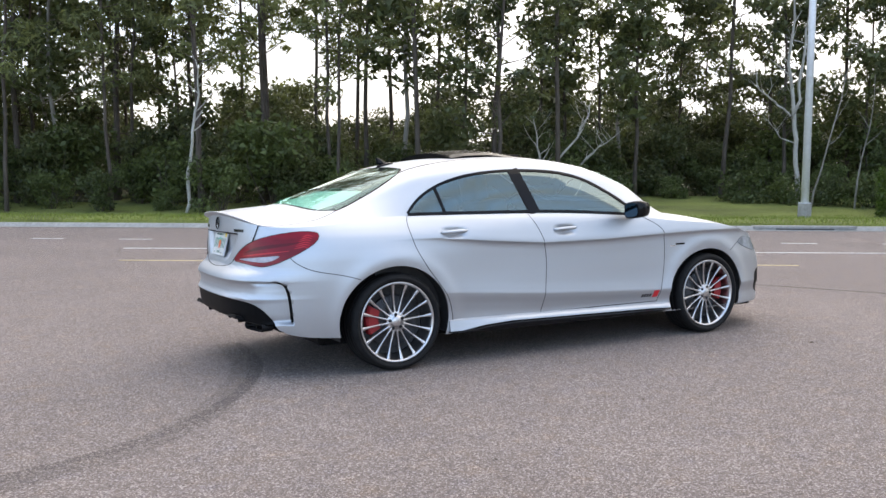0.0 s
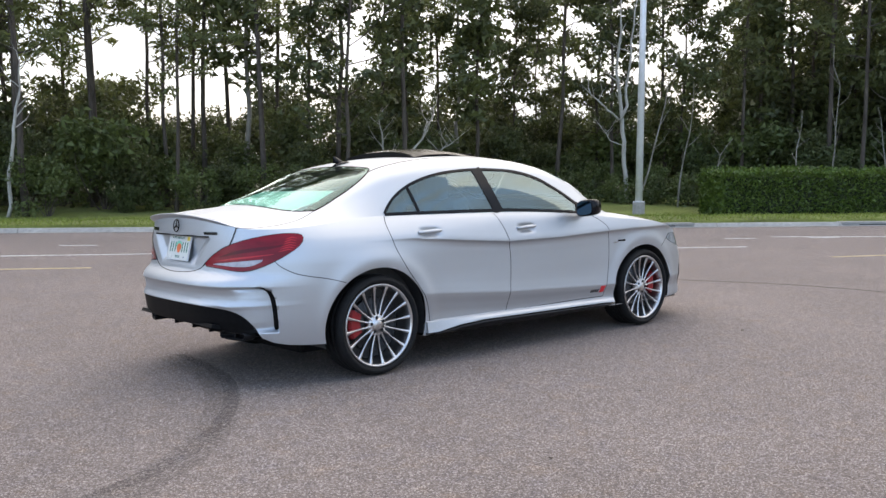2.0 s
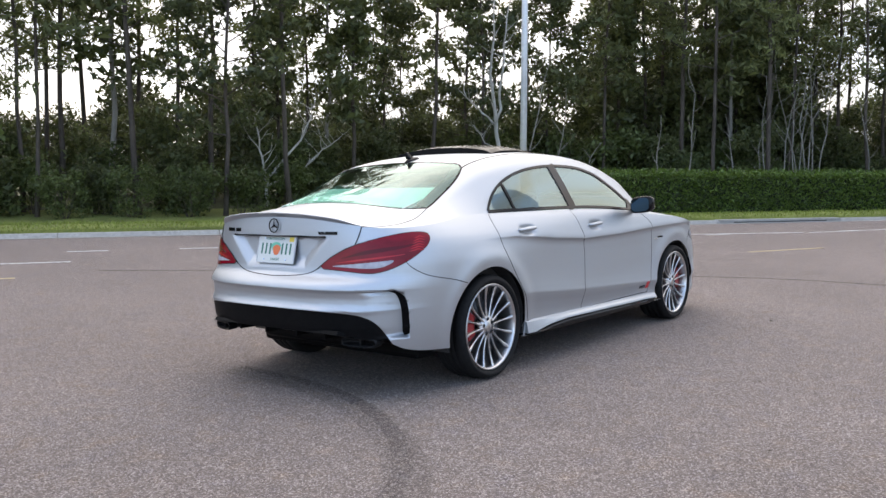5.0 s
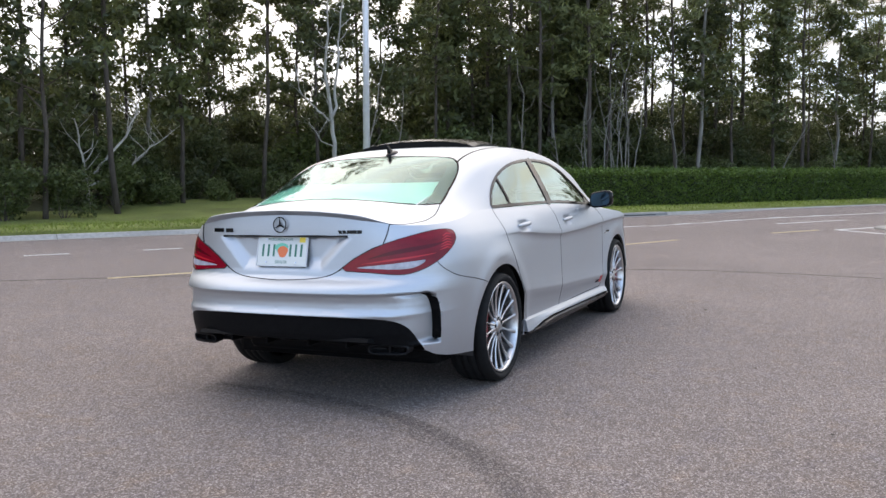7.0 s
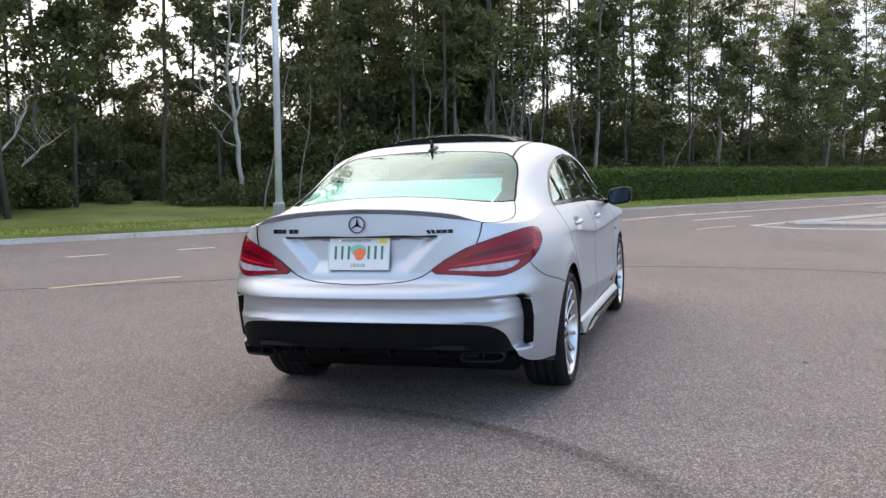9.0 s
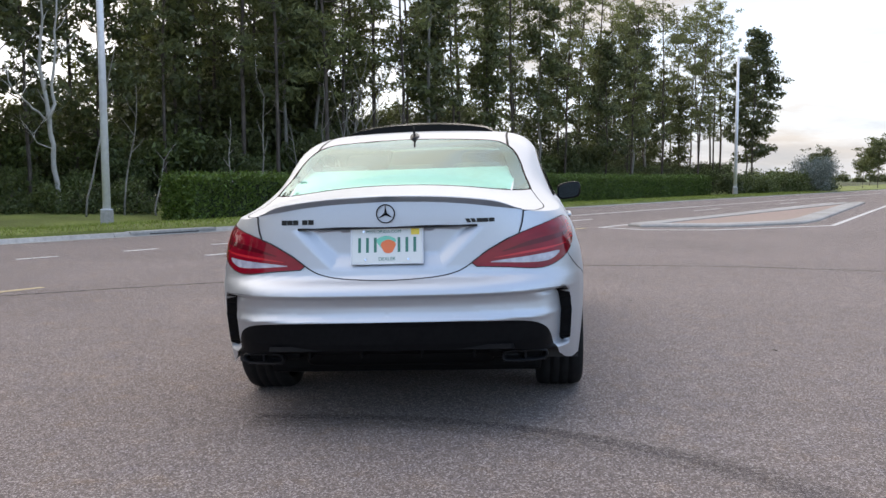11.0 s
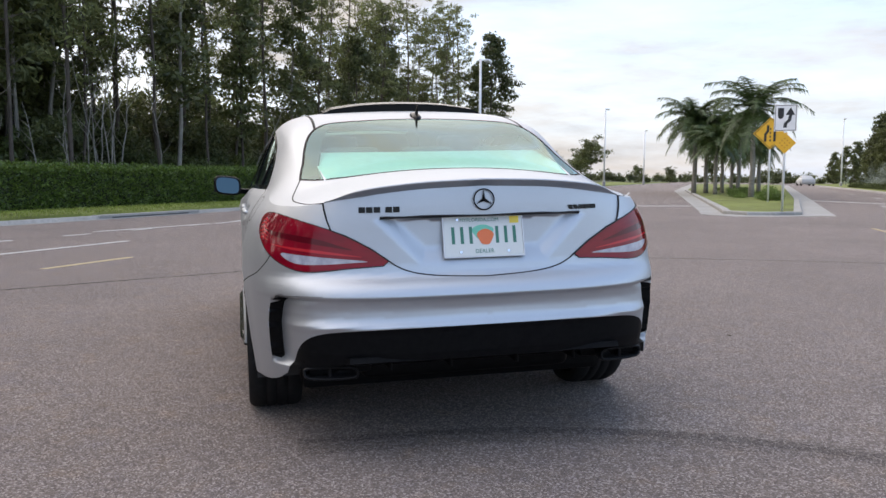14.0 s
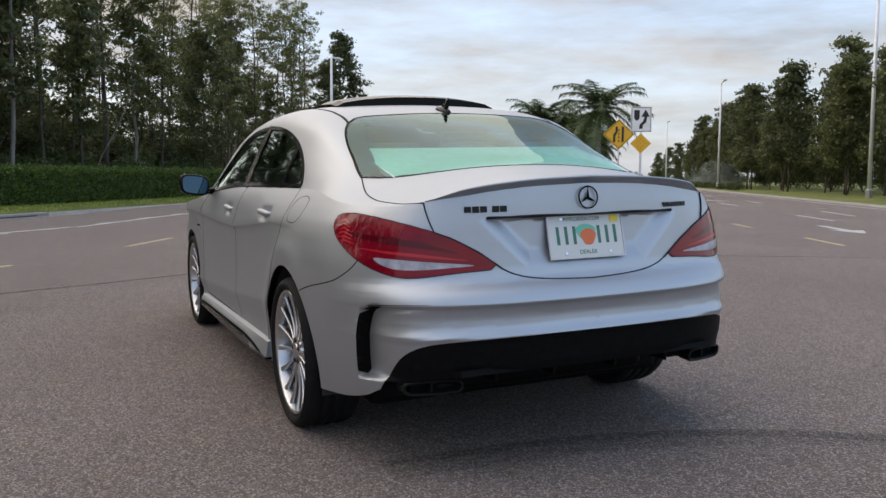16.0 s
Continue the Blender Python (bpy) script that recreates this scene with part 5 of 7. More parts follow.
PLATE_ORANGE = plain("plate_orange", (0.75, 0.16, 0.05), 0.4)
PLATE_LEAF = plain("plate_leaf", (0.12, 0.50, 0.36), 0.4)
PLATE_YELLOW = plain("plate_yellow", (0.80, 0.58, 0.06), 0.4)
DECAL_RED = plain("decal_red", (0.60, 0.02, 0.03), 0.4)
LEATHER = noisy("dark_leather", [(0.3, (0.035, 0.037, 0.042)), (0.7, (0.06, 0.063, 0.07))], 12, 0.55, 0.2, 200, depth=0.001)
# cabin trim, and also the painted shade behind the wheel spokes
TRIM_AND_SHADE = noisy("dark_trim_and_wheel_shade", [(0.3, (0.02, 0.02, 0.021)), (0.7, (0.035, 0.035, 0.036))], 20, 0.7, 0.1)
FRIT = plain("printed_frit", (0.018, 0.017, 0.018), 0.6)
LINING = noisy("grey_roof_lining", [(0.3, (0.12, 0.125, 0.12)), (0.7, (0.17, 0.175, 0.17))], 30, 0.9, 0.1)
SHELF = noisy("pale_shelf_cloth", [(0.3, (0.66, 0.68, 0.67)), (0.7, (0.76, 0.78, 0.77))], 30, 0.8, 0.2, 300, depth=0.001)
MIRROR_DARK = plain("dark_mirror_glass", (0.05, 0.085, 0.11), 0.02, 1.0)
HEAD_LENS = noisy("head_lamp_lens", [(0.3, (0.16, 0.17, 0.18)), (0.7, (0.42, 0.43, 0.44))], 14, 0.08, 0.1, 60, depth=0.002)
MIRROR = plain("mirror_glass", (0.04, 0.072, 0.10), 0.01, 1.0)

# ---- the car: feature lines on its skin, as (way round, height) and (way round, share of the half width) ----
V_LOW, V_TOP = 0.20, 0.80
AXLES = (0.0, 2.699)
# wheel arches: axle, reach behind and ahead of it, height over the hub
ARCHES = ((0.0, 0.398, 0.370, 0.352), (2.699, 0.408, 0.366, 0.342))
HUB_Z = 0.311
TAIL = [(0.350, 0.718), (0.44, 0.778), (0.55, 0.830), (0.66, 0.864), (0.82, 0.894), (0.965, 0.909), (1.07, 0.907), (1.115, 0.893), (1.095, 0.845), (1.00, 0.790), (0.92, 0.752), (0.83, 0.717), (0.74, 0.696), (0.66, 0.697), (0.53, 0.709)]
BLADE = [(0.43, 0.733), (0.60, 0.747), (0.79, 0.761), (0.850, 0.766), (0.842, 0.752), (0.79, 0.731), (0.735, 0.722), (0.64, 0.723), (0.52, 0.729)]
SLOT = [(0.79, 0.6045), (0.850, 0.601), (0.893, 0.582), (0.912, 0.545), (0.922, 0.49), (0.930, 0.40), (0.932, 0.352), (0.906, 0.352), (0.902, 0.43), (0.894, 0.50), (0.882, 0.548), (0.862, 0.580), (0.83, 0.593)]
BLACK_EDGE = [(0.0, 0.497), (0.30, 0.496), (0.55, 0.487), (0.65, 0.473), (0.72, 0.442), (0.775, 0.385), (0.83, 0.310), (0.87, 0.250), (0.885, 0.20)]
TRUNK_LOW = [(0.0, 0.668), (0.153, 0.673), (0.25, 0.683), (0.31, 0.698), (0.350, 0.718)]
TRUNK_SIDE = [(0.608, 0.848), (0.628, 0.885), (0.642, 0.918), (0.652, 0.9478)]
BUMPER_LINE = [(0.92, 0.752), (0.945, 0.726), (0.985, 0.702), (1.05, 0.672), (1.15, 0.651), (1.25, 0.634), (1.36, 0.602)]
REAR_CUT = [(0.125, 0.984), (0.105, 0.94), (0.112, 0.86), (0.145, 0.76), (0.215, 0.645), (0.300, 0.54), (0.362, 0.452), (0.392, 0.37), (0.402, 0.285)]
MID_CUT = [(1.035, 0.98), (1.085, 0.90), (1.123, 0.818), (1.155, 0.72), (1.161, 0.62), (1.150, 0.48), (1.135, 0.37), (1.112, 0.285)]
FRONT_CUT = [(2.03, 0.935), (2.13, 0.89), (2.205, 0.845), (2.235, 0.80), (2.247, 0.70), (2.240, 0.55), (2.216, 0.42), (2.175, 0.285)]
DOOR_FOOT = [(0.402, 0.285), (1.2, 0.282), (2.175, 0.285)]
FRONT_LINE = [(2.93, 0.640), (3.02, 0.690), (3.07, 0.72)]
LAMP = [(3.02, 0.690), (3.08, 0.742), (3.20, 0.742), (3.33, 0.705), (3.42, 0.65), (3.38, 0.615), (3.24, 0.625)]
INTAKE = [(3.30, 0.30), (3.28, 0.42), (3.36, 0.47), (3.50, 0.45), (3.55, 0.30), (3.45, 0.24)]
DLO_TOP = [(1.752, 0.990), (1.800, 0.958), (1.862, 0.929), (1.945, 0.903), (2.036, 0.883), (2.227, 0.860), (2.577, 0.846), (2.943, 0.847), (3.10, 0.856), (3.251, 0.873), (3.38, 0.901), (3.492, 0.930), (3.575, 0.962), (3.64, 0.995)]
GLASS_SIDE = [(1.300, 0.828), (1.40, 0.818), (1.504, 0.800), (1.616, 0.780), (1.720, 0.742), (1.790, 0.690)]


def to_side(pts):
    return [(float(u_of_x(x)), z) for x, z in pts]


def low(pts):
    """(way round, height) to the flank's own coordinates."""
    return [(u, (z - V_LOW) / float(shoulder(u) - V_LOW) * V_TOP) for u, z in pts]


def high(pts):
    return [(u, (1 - e) * 0.9) for u, e in pts]


def skin_low(q):
    q = np.asarray(q, float)
    return flank(q[..., 0], V_LOW + q[..., 1] / V_TOP * (shoulder(q[..., 0]) - V_LOW))


def skin_high(q):
    q = np.asarray(q, float)
    return over(q[..., 0], np.clip(1 - q[..., 1] / 0.9, 0, 1))


def skin_normal(skin, q, lo, hi):
    """Outward normals of the skin."""
    q, e = np.asarray(q, float), 0.003
    a0, a1 = np.clip(q[:, 0] - e, 0.0, ROUND), np.clip(q[:, 0] + e, 0.0, ROUND)
    b0, b1 = np.clip(q[:, 1] - e, lo, hi), np.clip(q[:, 1] + e, lo, hi)
    da = skin(np.stack([a1, q[:, 1]], 1)) - skin(np.stack([a0, q[:, 1]], 1))
    db = skin(np.stack([q[:, 0], b1], 1)) - skin(np.stack([q[:, 0], b0], 1))
    n = np.cross(db, da)
    return n / np.maximum(np.linalg.norm(n, axis=1, keepdims=True), 1e-9)


def fine(pts, gap=0.014, closed=False):
    """A line with points at even small gaps."""
    pts = list(pts) + ([pts[0]] if closed else [])
    out = []
    for a, b in zip(pts[:-1], pts[1:]):
        k = max(1, int(math.hypot(b[0] - a[0], b[1] - a[1]) / gap))
        out += [(a[0] + (b[0] - a[0]) * i / k, a[1] + (b[1] - a[1]) * i / k) for i in range(k)]
    return out if closed else out + [pts[-1]]


def rounded(pts, rounds=2, closed=False):
    """A line with its corners cut round."""
    for _ in range(rounds):
        src = list(pts) + ([pts[0]] if closed else [])
        out = [] if closed else [pts[0]]
        for a, b in zip(src[:-1], src[1:]):
            out += [(a[0] * 0.75 + b[0] * 0.25, a[1] * 0.75 + b[1] * 0.25), (a[0] * 0.25 + b[0] * 0.75, a[1] * 0.25 + b[1] * 0.75)]
        if not closed:
            out.append(pts[-1])
        pts = out
    return pts


def inside(pts, loop):
    """Which points lie in a closed loop."""
    x, y = pts[:, 0], pts[:, 1]
    hit = np.zeros(len(pts), bool)
    for (x0, y0), (x1, y1) in zip(loop, list(loop[1:]) + [loop[0]]):
        if y0 != y1:
            hit ^= ((y0 > y) != (y1 > y)) & (x < (x1 - x0) * (y - y0) / (y1 - y0) + x0)
    return hit


from mathutils.geometry import delaunay_2d_cdt


def patch(lines, us, vs):
    """Triangles over a rectangle of the skin, with edges along the given lines."""
    pts, edges = [], []

    def add(line, closed=False):
        o = len(pts)
        pts.extend(line)
        edges.extend((o + i, o + i + 1) for i in range(len(line) - 1))
        if closed:
            edges.append((o + len(line) - 1, o))

    v0, v1 = vs[0], vs[-1]
    rim = [(u, v0) for u in us] + [(us[-1], v) for v in vs[1:]] + [(u, v1) for u in us[::-1][1:]] + [(us[0], v) for v in vs[::-1][1:-1]]
    add(rim, True)
    for line, closed in lines:
        add([(min(max(u, us[0]), us[-1]), min(max(v, v0), v1)) for u, v in line], closed)
    cells = {}
    for p in pts:
        cells.setdefault((int(p[0] / 0.02), int(p[1] / 0.02)), []).append(p)
    for u in us[1:-1]:
        for v in vs[1:-1]:
            c = (int(u / 0.02), int(v / 0.02))
            if all((u - p[0]) ** 2 + (v - p[1]) ** 2 > 0.0075 ** 2 for i in (-1, 0, 1) for j in (-1, 0, 1) for p in cells.get((c[0] + i, c[1] + j), ())):
                pts.append((u, v))
    got = delaunay_2d_cdt([Vector(p) for p in pts], edges, [], 0, 1e-5)
    return np.array([tuple(v) for v in got[0]]), np.array([f for f in got[2] if len(f) == 3])


def skin_part(name, q, tris, skin, top, material, parent, label="", both=True, push=0.0, flip=False, normals=None, left_only=False):
    """Triangles of the skin as a mesh, with smooth normals, mirrored to the other side where asked."""
    used = np.unique(tris)
    where = np.full(len(q), -1)
    where[used] = np.arange(len(used))
    p = skin(q[used])
    n = normals[used] if normals is not None else skin_normal(skin, q[used], 0.0, top)
    p = p + n * push
    t = where[tris]
    a, b, c = p[t[:, 0]], p[t[:, 1]], p[t[:, 2]]
    wrong = (np.cross(b - a, c - a) * n[t[:, 0]]).sum(1) < 0
    t[wrong] = t[wrong][:, ::-1]
    m = np.array([1, -1, 1])
    if both:
        p, n, t = np.r_[p, p * m], np.r_[n, n * m], np.r_[t, t[:, ::-1] + len(p)]
    elif not left_only:
        p, n, t = p * m, n * m, t[:, ::-1]
    me = bpy.data.meshes.new(name)
    me.from_pydata(p.tolist(), [], t.tolist())
    me.materials.append(material)
    me.shade_smooth()
    me.normals_split_custom_set_from_vertices(n.tolist())
    return part(name, me, parent=parent, label=label)


def ribbon(name, line, skin, top, wide, lift, material, parent, label="", sides=(1, -1), thick=0.004, closed=False):
    """A raised strip that follows a line on the skin: one mesh for each side of the car asked."""
    q = np.array(fine(line, 0.012, closed))
    p, n = skin(q), skin_normal(skin, q, 0.0, top)
    way = (np.roll(p, -1, 0) - np.roll(p, 1, 0)) if closed else np.gradient(p, axis=0)
    across = np.cross(n, way)
    across /= np.maximum(np.linalg.norm(across, axis=1, keepdims=True), 1e-9)
    w = (np.array(wide(np.linspace(0, 1, len(q)))) if callable(wide) else np.full(len(q), wide))[:, None] / 2
    ring = [p - across * w - n * thick, p - across * w * 0.9 + n * lift, p + across * w * 0.9 + n * lift, p + across * w - n * thick]
    v = np.stack(ring, 1).reshape(-1, 3)
    k = len(q)
    f = [(i * 4 + j, ((i + 1) % k) * 4 + j, ((i + 1) % k) * 4 + j + 1, i * 4 + j + 1) for i in range(k if closed else k - 1) for j in range(3)]
    if not closed:
        f += [(0, 1, 2, 3), (k * 4 - 1, k * 4 - 2, k * 4 - 3, k * 4 - 4)]
    for s in sides:
        part(name, ((v * np.array([1, s, 1])).tolist(), f if s > 0 else [g[::-1] for g in f]), material, parent, label)


def build_car():
    car = thing("car", "satin silver four-door sports saloon parked on asphalt", "car", at=Matrix.Translation((0, 0, -0.0237)) @ Matrix.Rotation(-0.028, 4, "X"))
    # --- flanks and ends ---
    us = [float(v) for v in np.r_[np.arange(0, 1.0, 0.0125), np.linspace(1.0, ROUND, 200)]]
    vs = [float(v) for v in np.linspace(0, V_TOP, 84)]
    arches = []
    for c, r_rear, r_front, rz in ARCHES:
        ring = [(c + (r_front if math.cos(a) > 0 else r_rear) * math.cos(a), 0.322 + rz * math.sin(a)) for a in np.linspace(-0.35, math.pi + 0.35, 60)]
        ring = [(x, max(z, V_LOW)) for x, z in ring if z > V_LOW - 0.02]
        arches.append(low(to_side(ring)))
    tail, blade, slot = low(rounded(TAIL, 1, True)), low(rounded(BLADE, 2, True)), low(rounded(SLOT, 1, True))
    black, trunk_low, trunk_side = low(rounded(BLACK_EDGE)), low(rounded(TRUNK_LOW)), low(TRUNK_SIDE)
    bline = low(rounded(BUMPER_LINE))
    cuts = [low(to_side(rounded(c))) for c in (REAR_CUT, MID_CUT, FRONT_CUT)]
    foot = low(to_side(DOOR_FOOT))
    lamp, intake, fline = low(to_side(rounded(LAMP, 2, True))), low(to_side(rounded(INTAKE, 1, True))), low(to_side(rounded(FRONT_LINE)))
    crease = [low([(0.0, z), (0.36, z), (0.43, z)]) for z in (0.881, 0.8945)]
    crease += [low([(0.80 * i / 64, z) for i in range(65)]) for z in (0.525, 0.56, 0.592, 0.600, 0.606, 0.612, 0.630, 0.648)]
    crease += [low([(0.55 * i / 44, 0.5035 - 0.009 * max(0, i - 24) / 20) for i in range(45)])]
    crease += [low([(float(u_of_y(0.245 - d + 0.185 * i / 12)), 0.716 + 0.168 * i / 12) for i in range(13)]) for d in (0.0, 0.075)]
    crease += [low(to_side([(0.35 + 2.1 * i / 80, z + float(door_crease(0.35 + 2.1 * i / 80))) for i in range(81)])) for z in (0.772, 0.782, 0.790, 0.797)]
    lines = [(fine(a), False) for a in arches] + [(fine(tail, 0.014, True), True), (fine(blade, 0.014, True), True), (fine(slot, 0.01, True), True), (fine(lamp, 0.014, True), True), (fine(intake, 0.014, True), True)]
    hem = low(rounded([(0.0, 0.372), (0.45, 0.368), (0.62, 0.352), (0.74, 0.338), (0.80, 0.322), (0.85, 0.302), (0.90, 0.278), (1.05, 0.252), (1.40, 0.236)]))
    lines += [(fine(a), False) for a in (hem, black, trunk_low, trunk_side, bline, foot, fline, *cuts, *crease)]
    q, tris = patch(lines, us, vs)
    mid = q[tris].mean(1)
    pos = skin_low(mid)
    x, z = pos[:, 0], pos[:, 2]
    nrm = skin_normal(skin_low, q, 0.0, V_TOP)
    kind = np.full(len(tris), "fender", object)

    def left_of(line, pts):
        """Below or behind a line that runs along the car."""
        l = np.array(line)
        return np.interp(pts[:, 0], l[:, 0], l[:, 1])

    us_of = {i: np.array(c) for i, c in enumerate(cuts)}
    u_cut = [np.interp(mid[:, 1], c[::-1, 0] * 0 + c[::-1, 1], c[::-1, 0]) for c in us_of.values()]
    above_foot = mid[:, 1] > left_of(foot, mid)
    kind[(mid[:, 0] < u_cut[0])] = "quarter_panel"
    kind[(mid[:, 0] > u_cut[0]) & (mid[:, 0] < u_cut[1]) & above_foot] = "rear_door"
    kind[(mid[:, 0] > u_cut[1]) & (mid[:, 0] < u_cut[2]) & above_foot] = "front_door"
    kind[(mid[:, 0] > u_cut[0]) & (mid[:, 0] < u_cut[2]) & ~above_foot] = "sill"
    tail_low = np.array(low(TRUNK_LOW + TAIL[14:10:-1] + BUMPER_LINE))
    under = mid[:, 1] < np.interp(mid[:, 0], tail_low[:, 0], tail_low[:, 1])
    kind[(mid[:, 0] < tail_low[-1, 0]) & under] = "rear_bumper"
    side_u = np.array(low(TRUNK_SIDE))
    tail_top = np.array(low(TAIL[:4]))
    on_lid = (mid[:, 0] < np.interp(mid[:, 1], side_u[:, 1], side_u[:, 0])) & ~under & ((mid[:, 0] < 0.35) | (mid[:, 1] > np.interp(mid[:, 0], tail_top[:, 0], tail_top[:, 1])))
    kind[on_lid] = "trunk_lid"
    kind[(x < 1) & (mid[:, 0] < 0.90) & (mid[:, 1] < np.interp(mid[:, 0], np.array(black)[:, 0], np.array(black)[:, 1]))] = "rear_valance"
    kind[inside(mid, tail)] = "tail_lamp"
    kind[inside(mid, blade)] = "tail_blade"
    kind[inside(mid, slot)] = "outlet"
    front_line = np.interp(x, [2.93, 3.02, 3.07, 3.6], [0.64, 0.69, 0.72, 0.74])
    kind[(x > 2.9) & (z < front_line)] = "front_bumper"
    kind[inside(mid, lamp)] = "head_lamp"
    kind[inside(mid, intake)] = "intake"
    for a in arches:
        kind[inside(mid, a)] = "gone"
    kind[(mid[:, 0] < hem[-1][0]) & (mid[:, 1] < np.interp(mid[:, 0], np.array(hem)[:, 0], np.array(hem)[:, 1]))] = "gone"
    kind[(kind == "sill") & (z < 0.268)] = "gone"
    kind[(kind == "rear_valance") & ((z < 0.292) | ((z < 0.345) & (mid[:, 0] > 0.755)))] = "gone"
    for nm, mat, lab in (("rear_bumper", SILVER, ""), ("front_bumper", SILVER, ""), ("trunk_lid", SILVER, ""), ("rear_valance", SATIN_BLACK, "black rear valance")):
        skin_part(nm, q, tris[kind == nm], skin_low, V_TOP, mat, car, lab, normals=nrm)
    for nm, mat, lab in (("quarter_panel", SILVER, ""), ("fender", SILVER, ""), ("sill", SILVER, ""), ("outlet", SATIN_BLACK, "black corner air outlet"), ("intake", SATIN_BLACK, "black air intake")):
        for left in (False, True):
            skin_part(nm, q, tris[kind == nm], skin_low, V_TOP, mat, car, lab, normals=nrm, both=False, left_only=left)
    doors = {}
    for nm in ("rear_door", "front_door"):
        for left in (False, True):
            doors[nm, left] = skin_part(nm, q, tris[kind == nm], skin_low, V_TOP, SILVER, car, normals=nrm, both=False, left_only=left)
    for left in (False, True):
        lampo = skin_part("tail_lamp", q, tris[kind == "tail_lamp"], skin_low, V_TOP, LENS_RED, car, "glossy red tail lamp", both=False, left_only=left, push=0.004, normals=nrm)
        skin_part("lamp_blade", q, tris[kind == "tail_blade"], skin_low, V_TOP, LENS_PALE, lampo, "pale reversing lamp strip", both=False, left_only=left, push=0.0035, normals=nrm)
        skin_part("head_lamp", q, tris[kind == "head_lamp"], skin_low, V_TOP, HEAD_LENS, car, "clear head lamp", both=False, left_only=left, push=0.003, normals=nrm)
    rim_line = fine(low(rounded(TAIL, 1, True)), 0.012, True)
    ribbon("lamp_seal", rim_line, skin_low, V_TOP, 0.0035, 0.0042, SHUT, car, "dark lamp seal", closed=True)
    ribbon("outlet_edge", low(rounded([(0.62, 0.612), (0.72, 0.611), (0.80, 0.608), (0.855, 0.601)])), skin_low, V_TOP, lambda t: 0.0006 + 0.0034 * t, 0.0012, SHUT, car, "dark upper edge of the corner outlet")
    ribbon("lamp_band", low(rounded([(0.52, 0.776), (0.66, 0.806), (0.80, 0.822), (0.93, 0.834), (1.02, 0.852)])), skin_low, V_TOP, lambda t: 0.003 + 0.022 * np.sin(np.pi * t), 0.0043, LENS_DEEP, car, "dark red lamp band")
    ribbon("lamp_band", low(rounded([(0.48, 0.750), (0.64, 0.768), (0.80, 0.782), (0.92, 0.794)])), skin_low, V_TOP, lambda t: 0.002 + 0.010 * np.sin(np.pi * t), 0.0046, LENS_BRIGHT, car, "brighter red lamp band")
    for k in range(6):
        z0 = 0.806 + 0.0135 * k
        ribbon("lamp_facet", low([(0.945 + 0.010 * k, z0), (1.005 + 0.006 * k, z0 + 0.012), (1.042 + 0.005 * k, z0 + 0.004)]), skin_low, V_TOP, lambda t: 0.002 + 0.005 * np.sin(np.pi * t), 0.0048, LENS_BRIGHT, car, "bright reflector facet of the lamp")
    # shut lines
    for ln in (*cuts, bline):
        ribbon("shut_line", ln, skin_low, V_TOP, 0.005, 0.0006, SHUT, car)
    ribbon("shut_line", foot, skin_low, V_TOP, 0.006, 0.0006, SHUT, car)
    ribbon("shut_line", trunk_low, skin_low, V_TOP, 0.006, 0.0006, SHUT, car)
    ribbon("shut_line", low(TAIL[:3] + TRUNK_SIDE), skin_low, V_TOP, 0.005, 0.005, SHUT, car)
    ribbon("shut_line", fline, skin_low, V_TOP, 0.005, 0.0006, SHUT, car)
    ribbon("shut_line", low([(0.0, 0.889), (0.30, 0.8895), (0.405, 0.890)]), skin_low, V_TOP, 0.010, 0.001, SHUT, car)
    flap = [(float(u_of_x(a)), b) for a, b in rounded([(-0.10, 0.85), (-0.12, 0.955), (0.07, 0.958), (0.08, 0.85)], 3, True)]
    ribbon("fuel_flap_line", low(flap), skin_low, V_TOP, 0.0035, 0.0005, SHUT, car, "outline of the fuel flap", sides=(1,), closed=True)

    # --- roof, glass, deck and hood ---
    vs2 = [float(v) for v in np.r_[np.linspace(0, 0.16, 14), np.linspace(0.185, 0.9, 26)]]
    dlo = high(rounded(DLO_TOP))
    dlo_loop = dlo + [(dlo[-1][0], 0.0), (dlo[0][0], 0.0)]
    side = high(rounded(GLASS_SIDE))

    def u_at(xv):
        """The way round whose row ends on the middle line at x."""
        test = over(np.array(us), np.zeros(len(us)))[:, 0]
        k = int(np.argmax(test > -0.9))
        return float(np.interp(xv, test[k:], np.array(us)[k:]))

    bottom = [(u_at(-0.49), 0.9)] + [(u_at(xb), 0.9 * (1 - e)) for xb, e in ((-0.488, 0.2), (-0.478, 0.4), (-0.45, 0.6), (-0.40, 0.74))]
    top_edge = [(u_at(0.235), 0.9 * (1 - e)) for e in (0.60, 0.45)] + [(u_at(0.245), 0.9 * 0.75), (u_at(0.25), 0.9)]
    rear_loop = rounded(bottom + [side[0]] + side[1:] + top_edge, 1)
    wind_loop = [(u_at(2.30), 0.9), (u_at(2.28), 0.55), (u_at(2.20), 0.26), (u_at(2.05), 0.165), (u_at(1.85), 0.16), (u_at(1.70), 0.22), (u_at(1.62), 0.45), (u_at(1.60), 0.9)]
    hood_loop = [(u_at(2.42), 0.9), (u_at(2.42), 0.3), (u_at(2.36), 0.10), (u_at(2.6), 0.07), (u_at(3.2), 0.05), (u_at(3.42), 0.02), (us[-1], 0.02), (us[-1], 0.9)]
    lid_side = [(0.652, 0.0), (0.74, 0.014), (0.95, 0.056), (1.14, 0.108), (1.300, 0.155)]
    lid_loop = [(0.0, 0.0)] + lid_side + bottom[::-1] + [(0.0, 0.9)]
